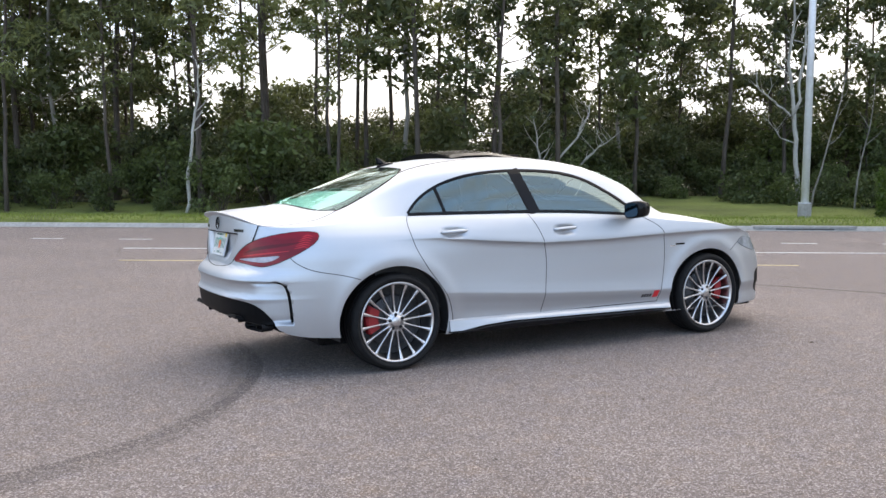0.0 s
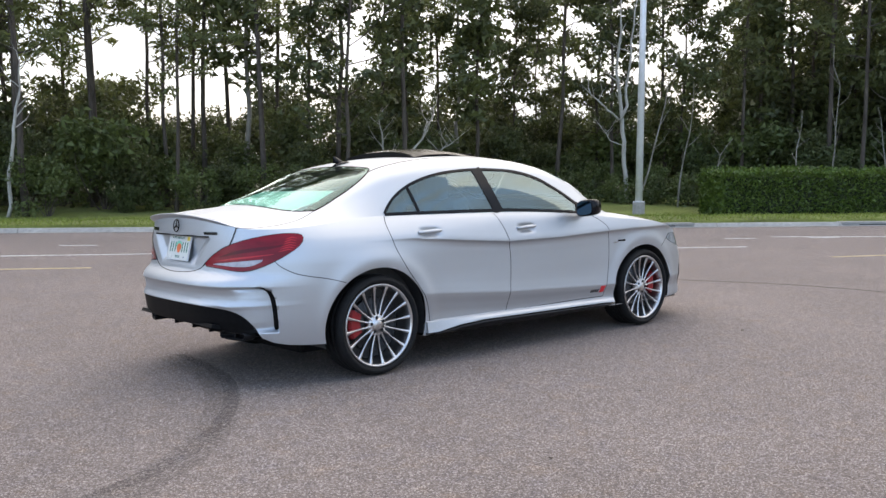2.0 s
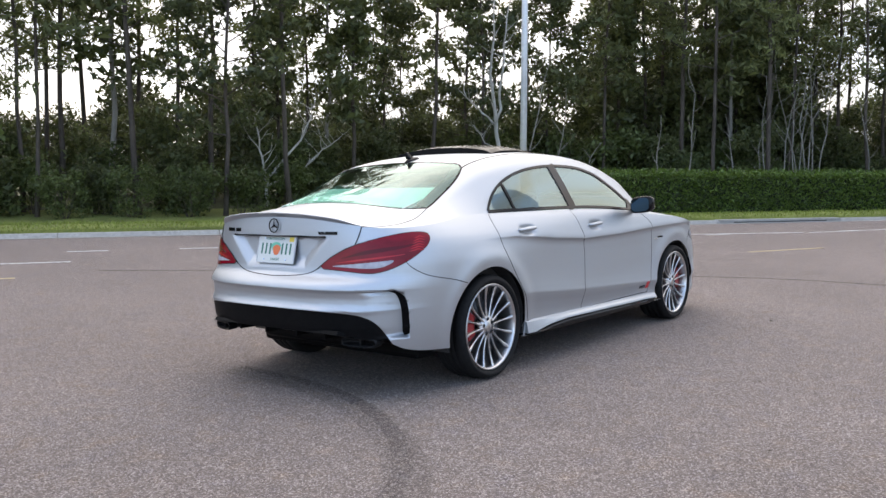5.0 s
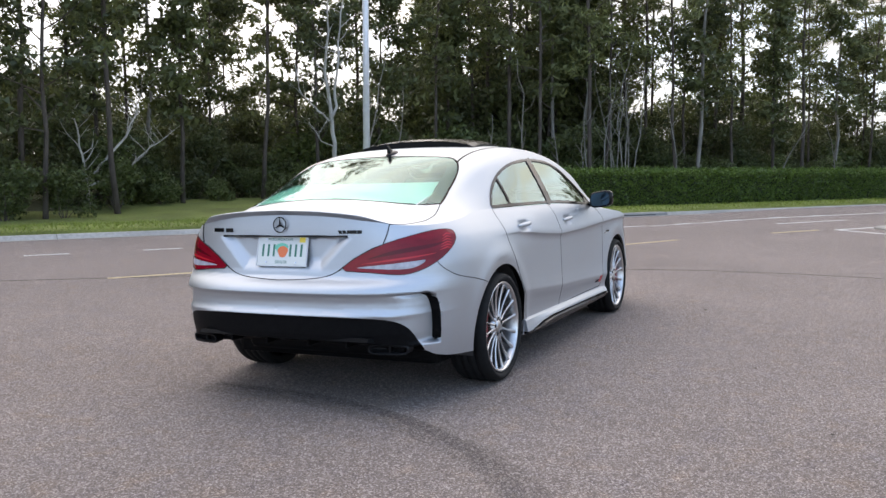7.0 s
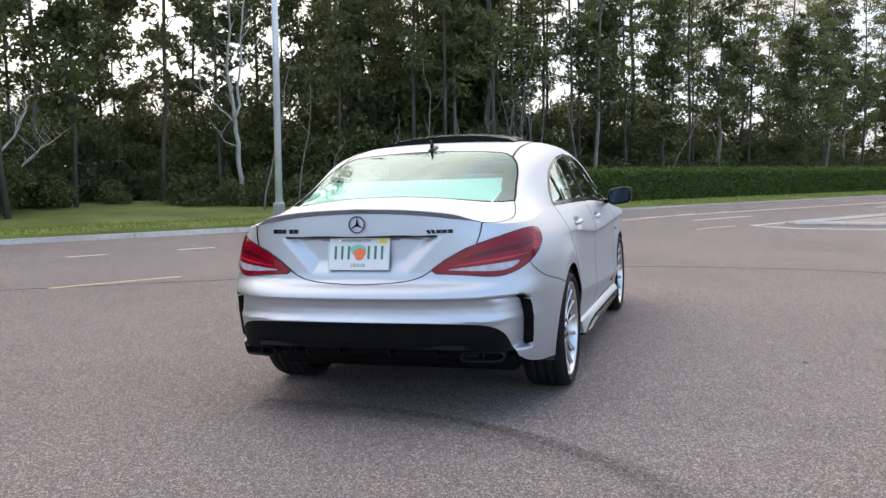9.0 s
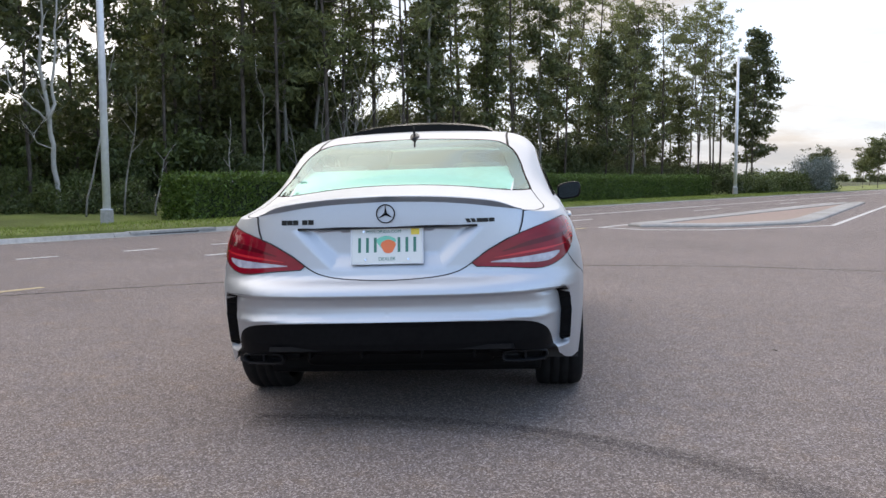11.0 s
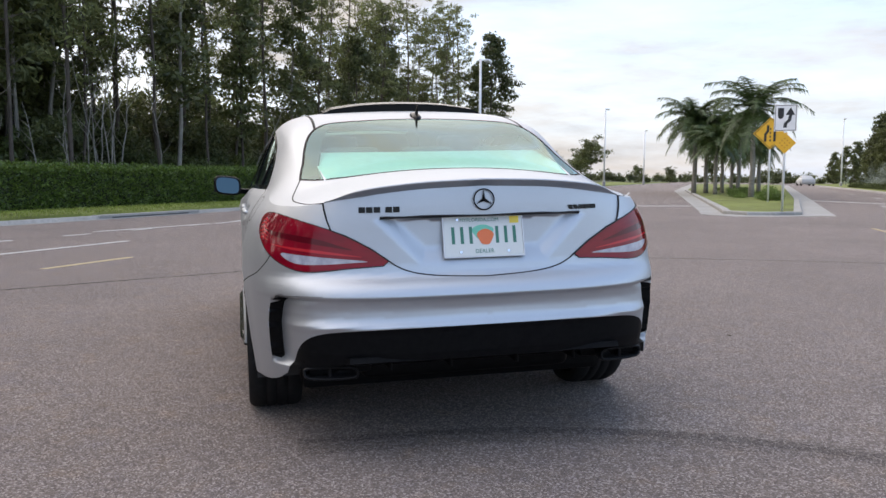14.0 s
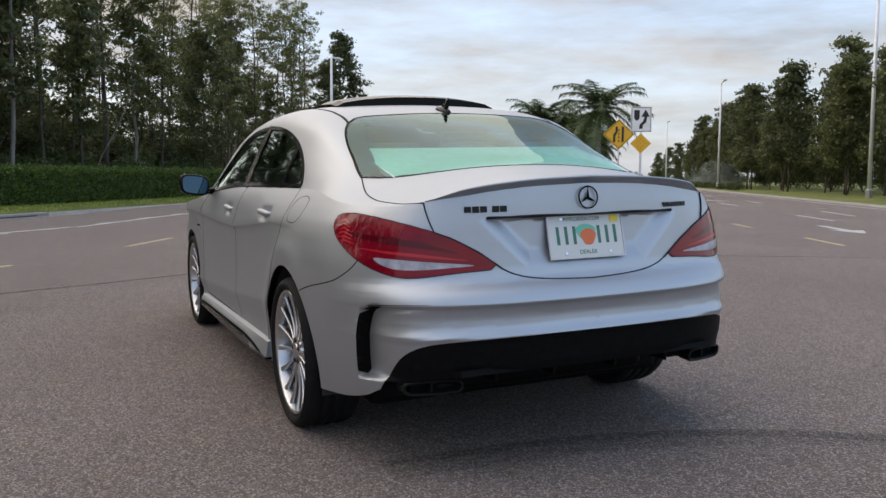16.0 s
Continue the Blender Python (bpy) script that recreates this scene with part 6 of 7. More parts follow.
    lines = [(fine(dlo, 0.012), False), (fine(rear_loop, 0.012), False), (fine(wind_loop), False), (fine(hood_loop[:6]), False), (fine(lid_side, 0.012), False)]
    q2, tris2 = patch(lines, us, vs2)
    mid2 = q2[tris2].mean(1)
    n2 = skin_normal(skin_high, q2, 0.0, 0.9)
    kind2 = np.full(len(tris2), "roof", object)
    kind2[inside(mid2, hood_loop)] = "hood"
    kind2[inside(mid2, lid_loop)] = "deck"
    kind2[inside(mid2, rear_loop)] = "rear_window"
    kind2[inside(mid2, wind_loop)] = "windscreen"
    kind2[inside(mid2, dlo_loop)] = "side_glass"
    for nm, mat, lab in (("roof", SILVER, ""), ("hood", SILVER, ""), ("deck", SILVER, "rear deck of the boot lid")):
        skin_part(nm, q2, tris2[kind2 == nm], skin_high, 0.9, mat, car, lab, normals=n2)
    skin_part("headliner", q2, tris2[kind2 == "roof"], skin_high, 0.9, LINING, car, "grey roof lining", normals=n2, push=-0.025)
    rw = skin_part("rear_window", q2, tris2[kind2 == "rear_window"], skin_high, 0.9, REAR_GLASS, car, "green tinted rear window", normals=n2)
    ws = skin_part("windscreen", q2, tris2[kind2 == "windscreen"], skin_high, 0.9, SIDE_GLASS, car, "tinted windscreen", normals=n2)
    for g in (rw, ws):
        g.visible_shadow = False
    # side windows, parted by the black pillars
    qx = skin_high(mid2)[:, 0]
    qz = skin_high(mid2)[:, 2]
    pil = lambda zz, a: a - (zz - 0.98) * 0.36
    for left in (False, True):
        sel = kind2 == "side_glass"
        zones = {"quarter_window": sel & (qx < pil(qz, 0.405) + 0.13 * (qz - 0.98)), "rear_door_window": sel & (qx > pil(qz, 0.405) + 0.13 * (qz - 0.98)) & (qx < pil(qz, 1.10)), "front_door_window": sel & (qx > pil(qz, 1.10))}
        for nm, zone in zones.items():
            g = skin_part(nm, q2, tris2[zone], skin_high, 0.9, SIDE_GLASS, car, "grey tinted window", both=False, left_only=left, push=-0.004, normals=n2)
            g.visible_shadow = False

    def up_line(x0, slope, end=0.842):
        """A line up over the side glass."""
        out = []
        for e in np.linspace(1.0, end, 12):
            u = 2.0
            for _ in range(6):
                pz = float(over(np.array(u), np.array(e))[2])
                u = float(u_of_x(x0 + (pz - 0.98) * slope))
            out.append((u, (1 - e) * 0.9))
        return out

    ribbon("pillar", up_line(1.105, -0.36), skin_high, 0.9, 0.098, 0.002, GLOSS_BLACK, car, "gloss black middle pillar")
    ribbon("window_bar", up_line(0.405, -0.23, 0.892), skin_high, 0.9, 0.022, 0.002, GLOSS_BLACK, car, "black bar of the quarter window")
    ribbon("window_trim", [p for p in dlo], skin_high, 0.9, 0.020, 0.003, GLOSS_BLACK, car, "gloss black window trim")
    ribbon("belt_trim", [(dlo[0][0], 0.006), (2.6, 0.006), (dlo[-1][0], 0.006)], skin_high, 0.9, 0.020, 0.004, GLOSS_BLACK, car, "gloss black belt trim")
    ribbon("window_border", rear_loop, skin_high, 0.9, 0.012, 0.001, SATIN_BLACK, car, "black window seal")
    ribbon("window_frit", [(u, v + 0.044) for u, v in side], skin_high, 0.9, 0.080, -0.004, FRIT, car, "dark printed edge of the rear window", thick=0.006)
    ribbon("window_frit", [(u, v) for u, v in bottom], skin_high, 0.9, 0.050, -0.004, FRIT, car, "dark printed lower edge of the rear window", thick=0.006)
    ribbon("window_frit", [(u, v) for u, v in top_edge], skin_high, 0.9, 0.030, -0.004, FRIT, car, "dark printed upper edge of the rear window", thick=0.006)
    ribbon("shut_line", lid_side, skin_high, 0.9, 0.006, 0.0006, SHUT, car)
    ribbon("roof_strip", rounded([(1.80, 0.285), (1.95, 0.300), (2.10, 0.312), (2.5, 0.318), (3.0, 0.30), (3.25, 0.25)]), skin_high, 0.9, 0.014, 0.001, SATIN_BLACK, car, "dark roof joint strip")
    ribbon("shut_line", hood_loop[1:6], skin_high, 0.9, 0.006, 0.0006, SHUT, car)
    return car, doors


CAR, DOORS = build_car()


def lathe(profile, sides=64):
    """A ring of (radius, out) points turned round the wheel's axle (y)."""
    k = len(profile)
    verts = [(r * math.cos(a), o, r * math.sin(a)) for a in (2 * math.pi * i / sides for i in range(sides)) for r, o in profile]
    faces = [(i * k + j, i * k + j + 1, ((i + 1) % sides) * k + j + 1, ((i + 1) % sides) * k + j) for i in range(sides) for j in range(k - 1)]
    return verts, faces


def disc_of(r, o, sides=40):
    v, f = lathe([(0.0001, o), (r, o)], sides)
    return v, f


def outward_facing(piece):
    bm = bmesh.new()
    vs = [bm.verts.new(v) for v in piece[0]]
    for f in piece[1]:
        bm.faces.new([vs[i] for i in f])
    bmesh.ops.recalc_face_normals(bm, faces=bm.faces)
    return bm


def build_wheels(car):
    spokes = 16
    tyre = [(0.2577, -0.095), (0.2803, -0.114), (0.2995, -0.11), (0.3087, -0.096), (0.3125, -0.075), (0.3125, -0.052), (0.3071, -0.05), (0.3071, -0.042), (0.3125, -0.04), (0.3125, -0.006), (0.3071, -0.004), (0.3071, 0.004), (0.3125, 0.006), (0.3125, 0.04), (0.3071, 0.042), (0.3071, 0.05), (0.3125, 0.052), (0.3125, 0.075), (0.3087, 0.094), (0.3012, 0.109), (0.2903, 0.1155), (0.2886, 0.1175), (0.2794, 0.1165), (0.266, 0.106), (0.261, 0.098), (0.256, 0.09)]
    barrel = [(0.2575, 0.096), (0.2605, 0.101), (0.2585, 0.106), (0.2525, 0.1065), (0.2465, 0.103), (0.2425, 0.092), (0.236, 0.06), (0.226, -0.03), (0.222, -0.09)]
    one = {}
    for c in AXLES:
        for side in (-1, 1):
            m = Matrix.Translation((c, side * 0.756, HUB_Z)) @ Matrix.Rotation(0 if side > 0 else math.pi, 4, "Z") @ Matrix.Rotation(0.11 + 0.3 * c, 4, "Y")
            if not one:
                one["rim"] = bpy.data.meshes.new("wheel")
                bm = outward_facing(lathe(barrel, 96))
                bm.to_mesh(one["rim"])
                bm.free()
                one["rim"].materials.append(RIM)
                one["rim"].shade_smooth()
            w = part("wheel", one["rim"], parent=car, label="multi-spoke polished alloy wheel with a low tyre")
            w.matrix_basis = m
            if "tyre" not in one:
                one["tyre"] = part("tyre", outward_facing(lathe(tyre, 96)), RUBBER, w, "black low-profile tyre", smooth=True)
                # one spoke: a tapered bar with a bright face and a hollow flank
                v = []
                for t in np.linspace(0, 1, 7):
                    r = 0.050 + 0.196 * t
                    wd = (0.0085 - 0.0038 * math.sin(math.pi * min(1, t * 1.1)) + 0.004 * t ** 6)
                    front = 0.080 - 0.012 * math.sin(math.pi * t) + 0.017 * t
                    v += [(r, front - 0.035 + 0.01 * t, -wd * 0.7), (r, front - 0.004, -wd), (r, front, -wd * 0.55), (r, front, wd * 0.55), (r, front - 0.004, wd), (r, front - 0.035 + 0.01 * t, wd * 0.7)]
                f = [(i * 6 + j, (i + 1) * 6 + j, (i + 1) * 6 + (j + 1) % 6, i * 6 + (j + 1) % 6) for i in range(6) for j in range(6)]
                one["spoke"] = part("spoke", outward_facing((v, f)), RIM, w)
                one["spoke"].data.shade_smooth()
                for i in range(1, spokes):
                    part("spoke", one["spoke"].data, parent=w).matrix_basis = Matrix.Rotation(2 * math.pi * i / spokes, 4, "Y")
                hub = [(0.0001, 0.083), (0.030, 0.0835), (0.033, 0.081), (0.034, 0.077), (0.058, 0.079), (0.066, 0.074), (0.068, 0.04)]
                one["hub"] = part("hub", outward_facing(lathe(hub, 48)), RIM, w, smooth=True)
                bolt = lathe([(0.0001, 0.0832), (0.0095, 0.0832), (0.011, 0.080), (0.011, 0.07)], 12)
                for i in range(5):
                    a = 2 * math.pi * (i + 0.25) / 5
                    b = part("bolt", one["bolt"].data, parent=w) if "bolt" in one else part("bolt", bolt, SHUT, w, "dark wheel bolt")
                    one.setdefault("bolt", b)
                    b.matrix_basis = Matrix.Translation((0.047 * math.cos(a), 0, 0.047 * math.sin(a)))
                back = lathe([(0.05, 0.028), (0.168, 0.028), (0.170, 0.024), (0.170, 0.004), (0.05, 0.004)], 72)
                one["disc"] = part("brake_disc", outward_facing(joined(back)), DISC, w, "grey vented brake disc", smooth=True)
                # a dark disc added to stand for the shade between the spokes
                one["dark"] = part("wheel_back", disc_of(0.222, -0.02), TRIM_AND_SHADE, w, "dark space behind the spokes")
            else:
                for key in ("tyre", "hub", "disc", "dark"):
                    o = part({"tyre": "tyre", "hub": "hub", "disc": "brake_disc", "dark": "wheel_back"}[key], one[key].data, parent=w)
                    if "label" in one[key]:
                        o["label"] = one[key]["label"]
                for i in range(spokes):
                    part("spoke", one["spoke"].data, parent=w).matrix_basis = Matrix.Rotation(2 * math.pi * i / spokes, 4, "Y")
                for i in range(5):
                    a = 2 * math.pi * (i + 0.25) / 5
                    part("bolt", one["bolt"].data, parent=w, label="dark wheel bolt").matrix_basis = Matrix.Translation((0.047 * math.cos(a), 0, 0.047 * math.sin(a)))
            # caliper: behind the rear axle, ahead of the front one
            sgn = -1 if c == 0 else 1
            arc = []
            for a in np.linspace(-0.48, 0.48, 9):
                for r, o in ((0.118, 0.002), (0.118, 0.058), (0.186, 0.060), (0.200, 0.046), (0.200, 0.002)):
                    arc.append((sgn * r * math.cos(a), side * (0.756 + o), HUB_Z + 0.02 + r * math.sin(a)))
            f = [(i * 5 + j, i * 5 + (j + 1) % 5, (i + 1) * 5 + (j + 1) % 5, (i + 1) * 5 + j) for i in range(8) for j in range(5)] + [tuple(range(5)), tuple(range(40, 45))]
            part("brake_caliper", outward_facing(([(c + x, y, z) for x, y, z in arc], f)), CALIPER, car, "red brake caliper")
            # wheel housing
            reach = ARCHES[0 if c == 0 else 1]
            vs, fs = [], []
            steps = 26
            for i in range(steps + 1):
                a = -0.30 + (math.pi + 0.60) * i / steps
                for y in (0.50, 0.838):
                    vs.append((c + ((reach[2] if math.cos(a) > 0 else reach[1]) + 0.008) * math.cos(a), side * y, 0.322 + 0.364 * math.sin(a)))
            fs = [(2 * i, 2 * i + 1, 2 * i + 3, 2 * i + 2) for i in range(steps)] + [tuple(2 * i for i in range(steps + 1))]
            part("wheel_housing", (vs, fs), TRIM_AND_SHADE, car, "dark wheel housing")


def seat_on(u, z):
    """A frame on the flank: across, up, out of the surface (left half)."""
    q = np.array([low([(u, z)])[0]])
    p, n = skin_low(q)[0], skin_normal(skin_low, q, 0.0, V_TOP)[0]
    n = Vector(n)
    across = Vector((0, 0, 1)).cross(n).normalized()
    return Vector(p), across, n.cross(across).normalized(), n


def bar_on(name, u, z, wide, tall, out, material, parent, side=1, slant=0.0, label="", steps=1):
    """A small raised bar lying on the flank; slant leans it."""
    p, a, b, n = seat_on(u, z)
    v = []
    for o in (-0.004, out):
        for i, j in ((-1, -1), (1, -1), (1, 1), (-1, 1)):
            v.append(p + a * (i * wide / 2 + j * slant * tall / 2) + b * (j * tall / 2) + n * o)
    v = [Vector((w.x, w.y * side, w.z)) for w in v]
    f = [(0, 1, 2, 3), (4, 5, 6, 7), (0, 1, 5, 4), (1, 2, 6, 5), (2, 3, 7, 6), (3, 0, 4, 7)]
    bm = bevelled((v, f), min(wide, tall, out) * 0.18, 1)
    return part(name, bm, material, parent, label)


def letters(body, size, place, material, name, parent, label):
    cu = bpy.data.curves.new(name, "FONT")
    cu.body, cu.size, cu.align_x, cu.align_y, cu.extrude = body, size, "CENTER", "CENTER", 0.0004
    ob = bpy.data.objects.new(name, cu)
    scene.collection.objects.link(ob)
    bpy.context.view_layer.update()
    me = bpy.data.meshes.new_from_object(ob.evaluated_get(bpy.context.evaluated_depsgraph_get()))
    bpy.data.objects.remove(ob)
    bpy.data.curves.remove(cu)
    me.transform(place)
    me.materials.clear()
    me.materials.append(material)
    return part(name, me, parent=parent, label=label)


def build_details(car):
    # lip spoiler across the boot lid
    ring = [(-0.080, 0.004), (-0.030, 0.011), (0.018, 0.016), (0.0335, 0.0165), (0.036, 0.013), (0.034, 0.009), (0.016, -0.001), (0.004, -0.010), (-0.012, -0.016)]
    line = np.linspace(-0.646, 0.646, 110)
    v = []
    for u in line:
        a = abs(u)
        z1 = float(shoulder(a))
        p = flank(np.array(a), np.array(z1))
        nx, ny = (float(w) for w in outward(a))
        g = 0.10 + 0.90 * (1 - float(step(a, 0.46, 0.646)))
        s = 1 if u > 0 else -1
        for o, h in ring:
            v.append((p[0] + nx * o * g, (p[1] + ny * o * g) * s, z1 + h * g + 0.002))
    k = len(ring)
    f = [(i * k + j, i * k + (j + 1) % k, (i + 1) * k + (j + 1) % k, (i + 1) * k + j) for i in range(len(line) - 1) for j in range(k)] + [tuple(range(k)), tuple(range(len(v) - k, len(v)))]
    part("boot_spoiler", outward_facing((v, f)), SILVER, car, "thin silver lip spoiler", smooth=False)
    # side skirts and their black blades
    for s in (-1, 1):
        rows = np.linspace(0.372, 2.288, 70)
        sill, groove, fin, under = [], [], [], []
        for x in rows:
            top = float(np.interp(x, [0.345, 1.3, 2.335], [0.296, 0.286, 0.272]))
            split = float(np.interp(x, [0.345, 0.44, 0.50, 0.65, 0.86, 1.35, 2.13, 2.335], [0.213, 0.214, 0.224, 0.244, 0.254, 0.248, 0.238, 0.228]))
            foot = float(np.interp(x, [0.345, 0.86, 1.35, 2.13, 2.335], [0.208, 0.204, 0.201, 0.205, 0.222]))
            open_ = float(step(x, 0.42, 0.60) * (1 - step(x, 2.20, 2.28)))
            lip = split - 0.009 * open_
            low_z = min(foot, lip - 0.004)
            sill.append([(0.852, top), (0.870, top - 0.010), (0.881, split + 0.012), (0.884, split), (0.80, split)])
            groove.append([(0.872, split + 0.002), (0.874, lip - 0.002), (0.80, lip - 0.002), (0.80, split + 0.002)])
            fin.append([(0.80, lip), (0.884 + 0.010 * open_, lip), (0.890 + 0.016 * open_, lip - 0.006), (0.888 + 0.014 * open_, low_z + 0.012), (0.878, low_z + 0.008), (0.80, low_z + 0.008)])
            under.append([(0.80, low_z + 0.010), (0.884 + 0.012 * open_, low_z + 0.010), (0.884 + 0.012 * open_, low_z), (0.78, low_z - 0.014)])
        for name, ring, mat, lab in (("side_skirt", sill, SILVER, ""), ("skirt_groove", groove, SATIN_BLACK, "dark groove in the side skirt"), ("skirt_fin", fin, GLOSS_BLACK, "gloss black fin of the side skirt"), ("skirt_edge", under, GLOSS_BLACK, "gloss black lower edge of the side skirt")):
            k = len(ring[0])
            v = [(float(x), s * y, z) for x, r in zip(rows, ring) for y, z in r]
            f = [(i * k + j, i * k + (j + 1) % k, (i + 1) * k + (j + 1) % k, (i + 1) * k + j) for i in range(len(rows) - 1) for j in range(k)] + [tuple(range(k)), tuple(range(len(v) - k, len(v)))]
            part(name, outward_facing((v, f)), mat, car, lab)
    # underbody and front splitter
    part("underbody", bevelled(box(-0.46, 3.20, -0.66, 0.66, 0.165, 0.33), 0.03), SATIN_BLACK, car, "dark underbody")
    part("rear_undertray", outward_facing(([(-0.965, -0.52, 0.372), (-0.965, 0.52, 0.372), (-0.45, 0.66, 0.24), (-0.45, -0.66, 0.24), (-0.95, -0.52, 0.39), (-0.95, 0.52, 0.39), (-0.45, 0.66, 0.30), (-0.45, -0.66, 0.30)], [(0, 1, 2, 3), (4, 5, 6, 7), (0, 1, 5, 4), (1, 2, 6, 5), (2, 3, 7, 6), (3, 0, 4, 7)])), SATIN_BLACK, car, "black sloping undertray")
    part("rear_silencer", bevelled(box(-0.66, -0.40, -0.44, 0.44, 0.235, 0.36), 0.05, 3), SATIN_BLACK, car, "dark exhaust silencer", smooth=True)
    for y in (-0.36, -0.13, 0.13, 0.36):
        part("diffuser_fin", bevelled(box(-0.90, -0.68, y - 0.006, y + 0.006, 0.322, 0.372), 0.004, 1), SATIN_BLACK, car, "black diffuser fin")
    for s in (-1, 1):
        def skin_x(y):
            return float(flank(u_of_y(y), np.array(0.40))[0])

        xr, slant = skin_x(0.56) + 0.022, 0.062
        y_in, y_out, z_low, z_up = 0.475, 0.685, 0.290, 0.350

        def tip_ring(grow, back):
            """The rounded four-sided outline of an outlet, cut at a slant."""
            a, b, c, d = (y_in - grow, z_low + 0.006 - grow), (y_out - 0.012 + grow, z_low - grow), (y_out + grow, z_up - 0.006 + grow), (y_in + 0.006 - grow, z_up + grow)
            line = rounded([(p[0] + (q[0] - p[0]) * k, p[1] + (q[1] - p[1]) * k) for p, q in ((a, b), (b, c), (c, d), (d, a)) for k in ((0.09, 0.91) if abs(q[0] - p[0]) > 0.1 else (0.26, 0.74))], 1, True)
            return [(xr + back + slant * (y - y_in) / (y_out - y_in), s * y, z) for y, z in line]

        rings = [tip_ring(-0.004, 0.07), tip_ring(0.0, 0.006), tip_ring(-0.002, 0.0), tip_ring(-0.008, 0.0), tip_ring(-0.011, 0.006), tip_ring(-0.012, 0.05)]
        k = len(rings[0])
        f = [(i * k + m, i * k + (m + 1) % k, (i + 1) * k + (m + 1) % k, (i + 1) * k + m) for i in range(5) for m in range(k)] + [tuple(range(5 * k, 6 * k))]
        ex = part("exhaust_tip", ([p for r in rings for p in r], f if s < 0 else [g[::-1] for g in f]), DARK_CHROME, car, "dark chrome exhaust outlet", smooth=True)
        ym = (y_in + y_out) / 2
        part("exhaust_divider", bevelled(box(xr + 0.045, xr + 0.12, min(s * (ym - 0.006), s * (ym + 0.006)), max(s * (ym - 0.006), s * (ym + 0.006)), z_low + 0.01, z_up - 0.01), 0.003, 1), DARK_CHROME, ex)
        brow = [(xr + 0.012 + slant * (y - y_in) / (y_out - y_in), s * y, z) for y, z in ((y_in - 0.02, z_up + 0.016), (y_out - 0.05, z_up + 0.016), (y_out - 0.01, z_up + 0.012))]
        part("exhaust_brow", tube(brow, [0.004, 0.007, 0.003], 8), GLOSS_BLACK, car, "black ridge over the exhaust outlet", smooth=True)
        v, f = box(-0.82, -0.55, min(s * 0.42, s * 0.655), max(s * 0.42, s * 0.655), 0.305, 0.42)
        part("exhaust_housing", bevelled((v, f), 0.02), SATIN_BLACK, car, "black exhaust housing")
        v, f = box(2.95, 3.34, min(s * 0.45, s * 0.79), max(s * 0.45, s * 0.79), 0.180, 0.203)
        part("front_splitter", bevelled(([(x - 0.10 * max(0.0, abs(y) - 0.6) / 0.18, y, z) if x > 3.1 else (x, y, z) for x, y, z in v], f), 0.008), GLOSS_BLACK, car, "black front splitter")
    # door handles
    for (nm, left), door in DOORS.items():
        hx, hz = (0.425, 0.872) if nm == "rear_door" else (1.325, 0.862)
        s = 1 if left else -1
        pts, rad = [], []
        for t in np.linspace(-1, 1, 13):
            p, a, b, n = seat_on(float(u_of_x(hx + 0.098 * t)), hz + 0.004 * t)
            o = 0.030 * (1 - abs(t) ** 4) - 0.004
            pts.append((p.x + n.x * o, (p.y + n.y * o) * s, p.z + 0.004))
            rad.append(0.0135 * (1 - 0.45 * abs(t) ** 3))
        part("door_handle", tube(pts, rad, 12), SILVER, door, "silver door handle", smooth=True)
    # mirrors
    for s in (-1, 1):
        v = []
        for x, g in ((1.842, 0.93), (1.85, 1.0), (1.90, 1.0), (1.95, 0.86), (1.985, 0.55)):
            cy, cz = 0.955 - 0.03 * (1 - g), 0.986
            for i in range(20):
                a = 2 * math.pi * i / 20
                ca, sa = math.cos(a), math.sin(a)
                e = 0.55
                y = cy + 0.086 * g * math.copysign(abs(ca) ** e, ca)
                z = cz + 0.062 * g * math.copysign(abs(sa) ** e, sa) + 0.010 * (y - cy) / 0.086
                v.append((x, s * y, z))
        f = [(i * 20 + j, i * 20 + (j + 1) % 20, (i + 1) * 20 + (j + 1) % 20, (i + 1) * 20 + j) for i in range(4) for j in range(20)] + [tuple(range(20)), tuple(range(80, 100))]
        mi = part("door_mirror", outward_facing((v, f)), GLOSS_BLACK, car, "gloss black door mirror")
        mi.data.shade_smooth()
        ring = [(x - 0.0075 - (0.10 if s < 0 else -0.06) * (z - 0.986), 0.955 * s + (y - 0.955 * s) * 0.90, 0.986 + (z - 0.986) * 0.88) for x, y, z in v[:20]]
        part("mirror_glass", (ring, [tuple(range(20))]), MIRROR if s > 0 else MIRROR_DARK, mi, "blue-tinted mirror glass")
        part("mirror_stalk", tube([(1.99, s * 0.80, 0.938), (1.96, s * 0.86, 0.945), (1.93, s * 0.90, 0.955)], [0.024, 0.018, 0.016], 10), GLOSS_BLACK, mi, smooth=True)
        part("mirror_base", outward_facing(flat_corner(s)), GLOSS_BLACK, car, "black mirror sail panel")
    # roof: aerial fin, raised glass panel
    fx = 0.315
    fz = float(TOP(fx))
    pod, sides = [], 20
    for w, h in ((1.0, -0.012), (0.98, 0.004), (0.80, 0.013), (0.45, 0.018), (0.05, 0.0195)):
        for i in range(sides):
            a = 2 * math.pi * i / sides
            px, py = 0.072 * w * math.cos(a), 0.027 * w * math.sin(a)
            pod.append((fx + px, py, float(TOP(fx + px)) + h))
    f = [(i * sides + j, i * sides + (j + 1) % sides, (i + 1) * sides + (j + 1) % sides, (i + 1) * sides + j) for i in range(4) for j in range(sides)] + [tuple(range(80, 100))]
    aerial = part("aerial_base", outward_facing((pod, f)), GLOSS_BLACK, car, "gloss black aerial pod on the roof", smooth=True)
    v = []
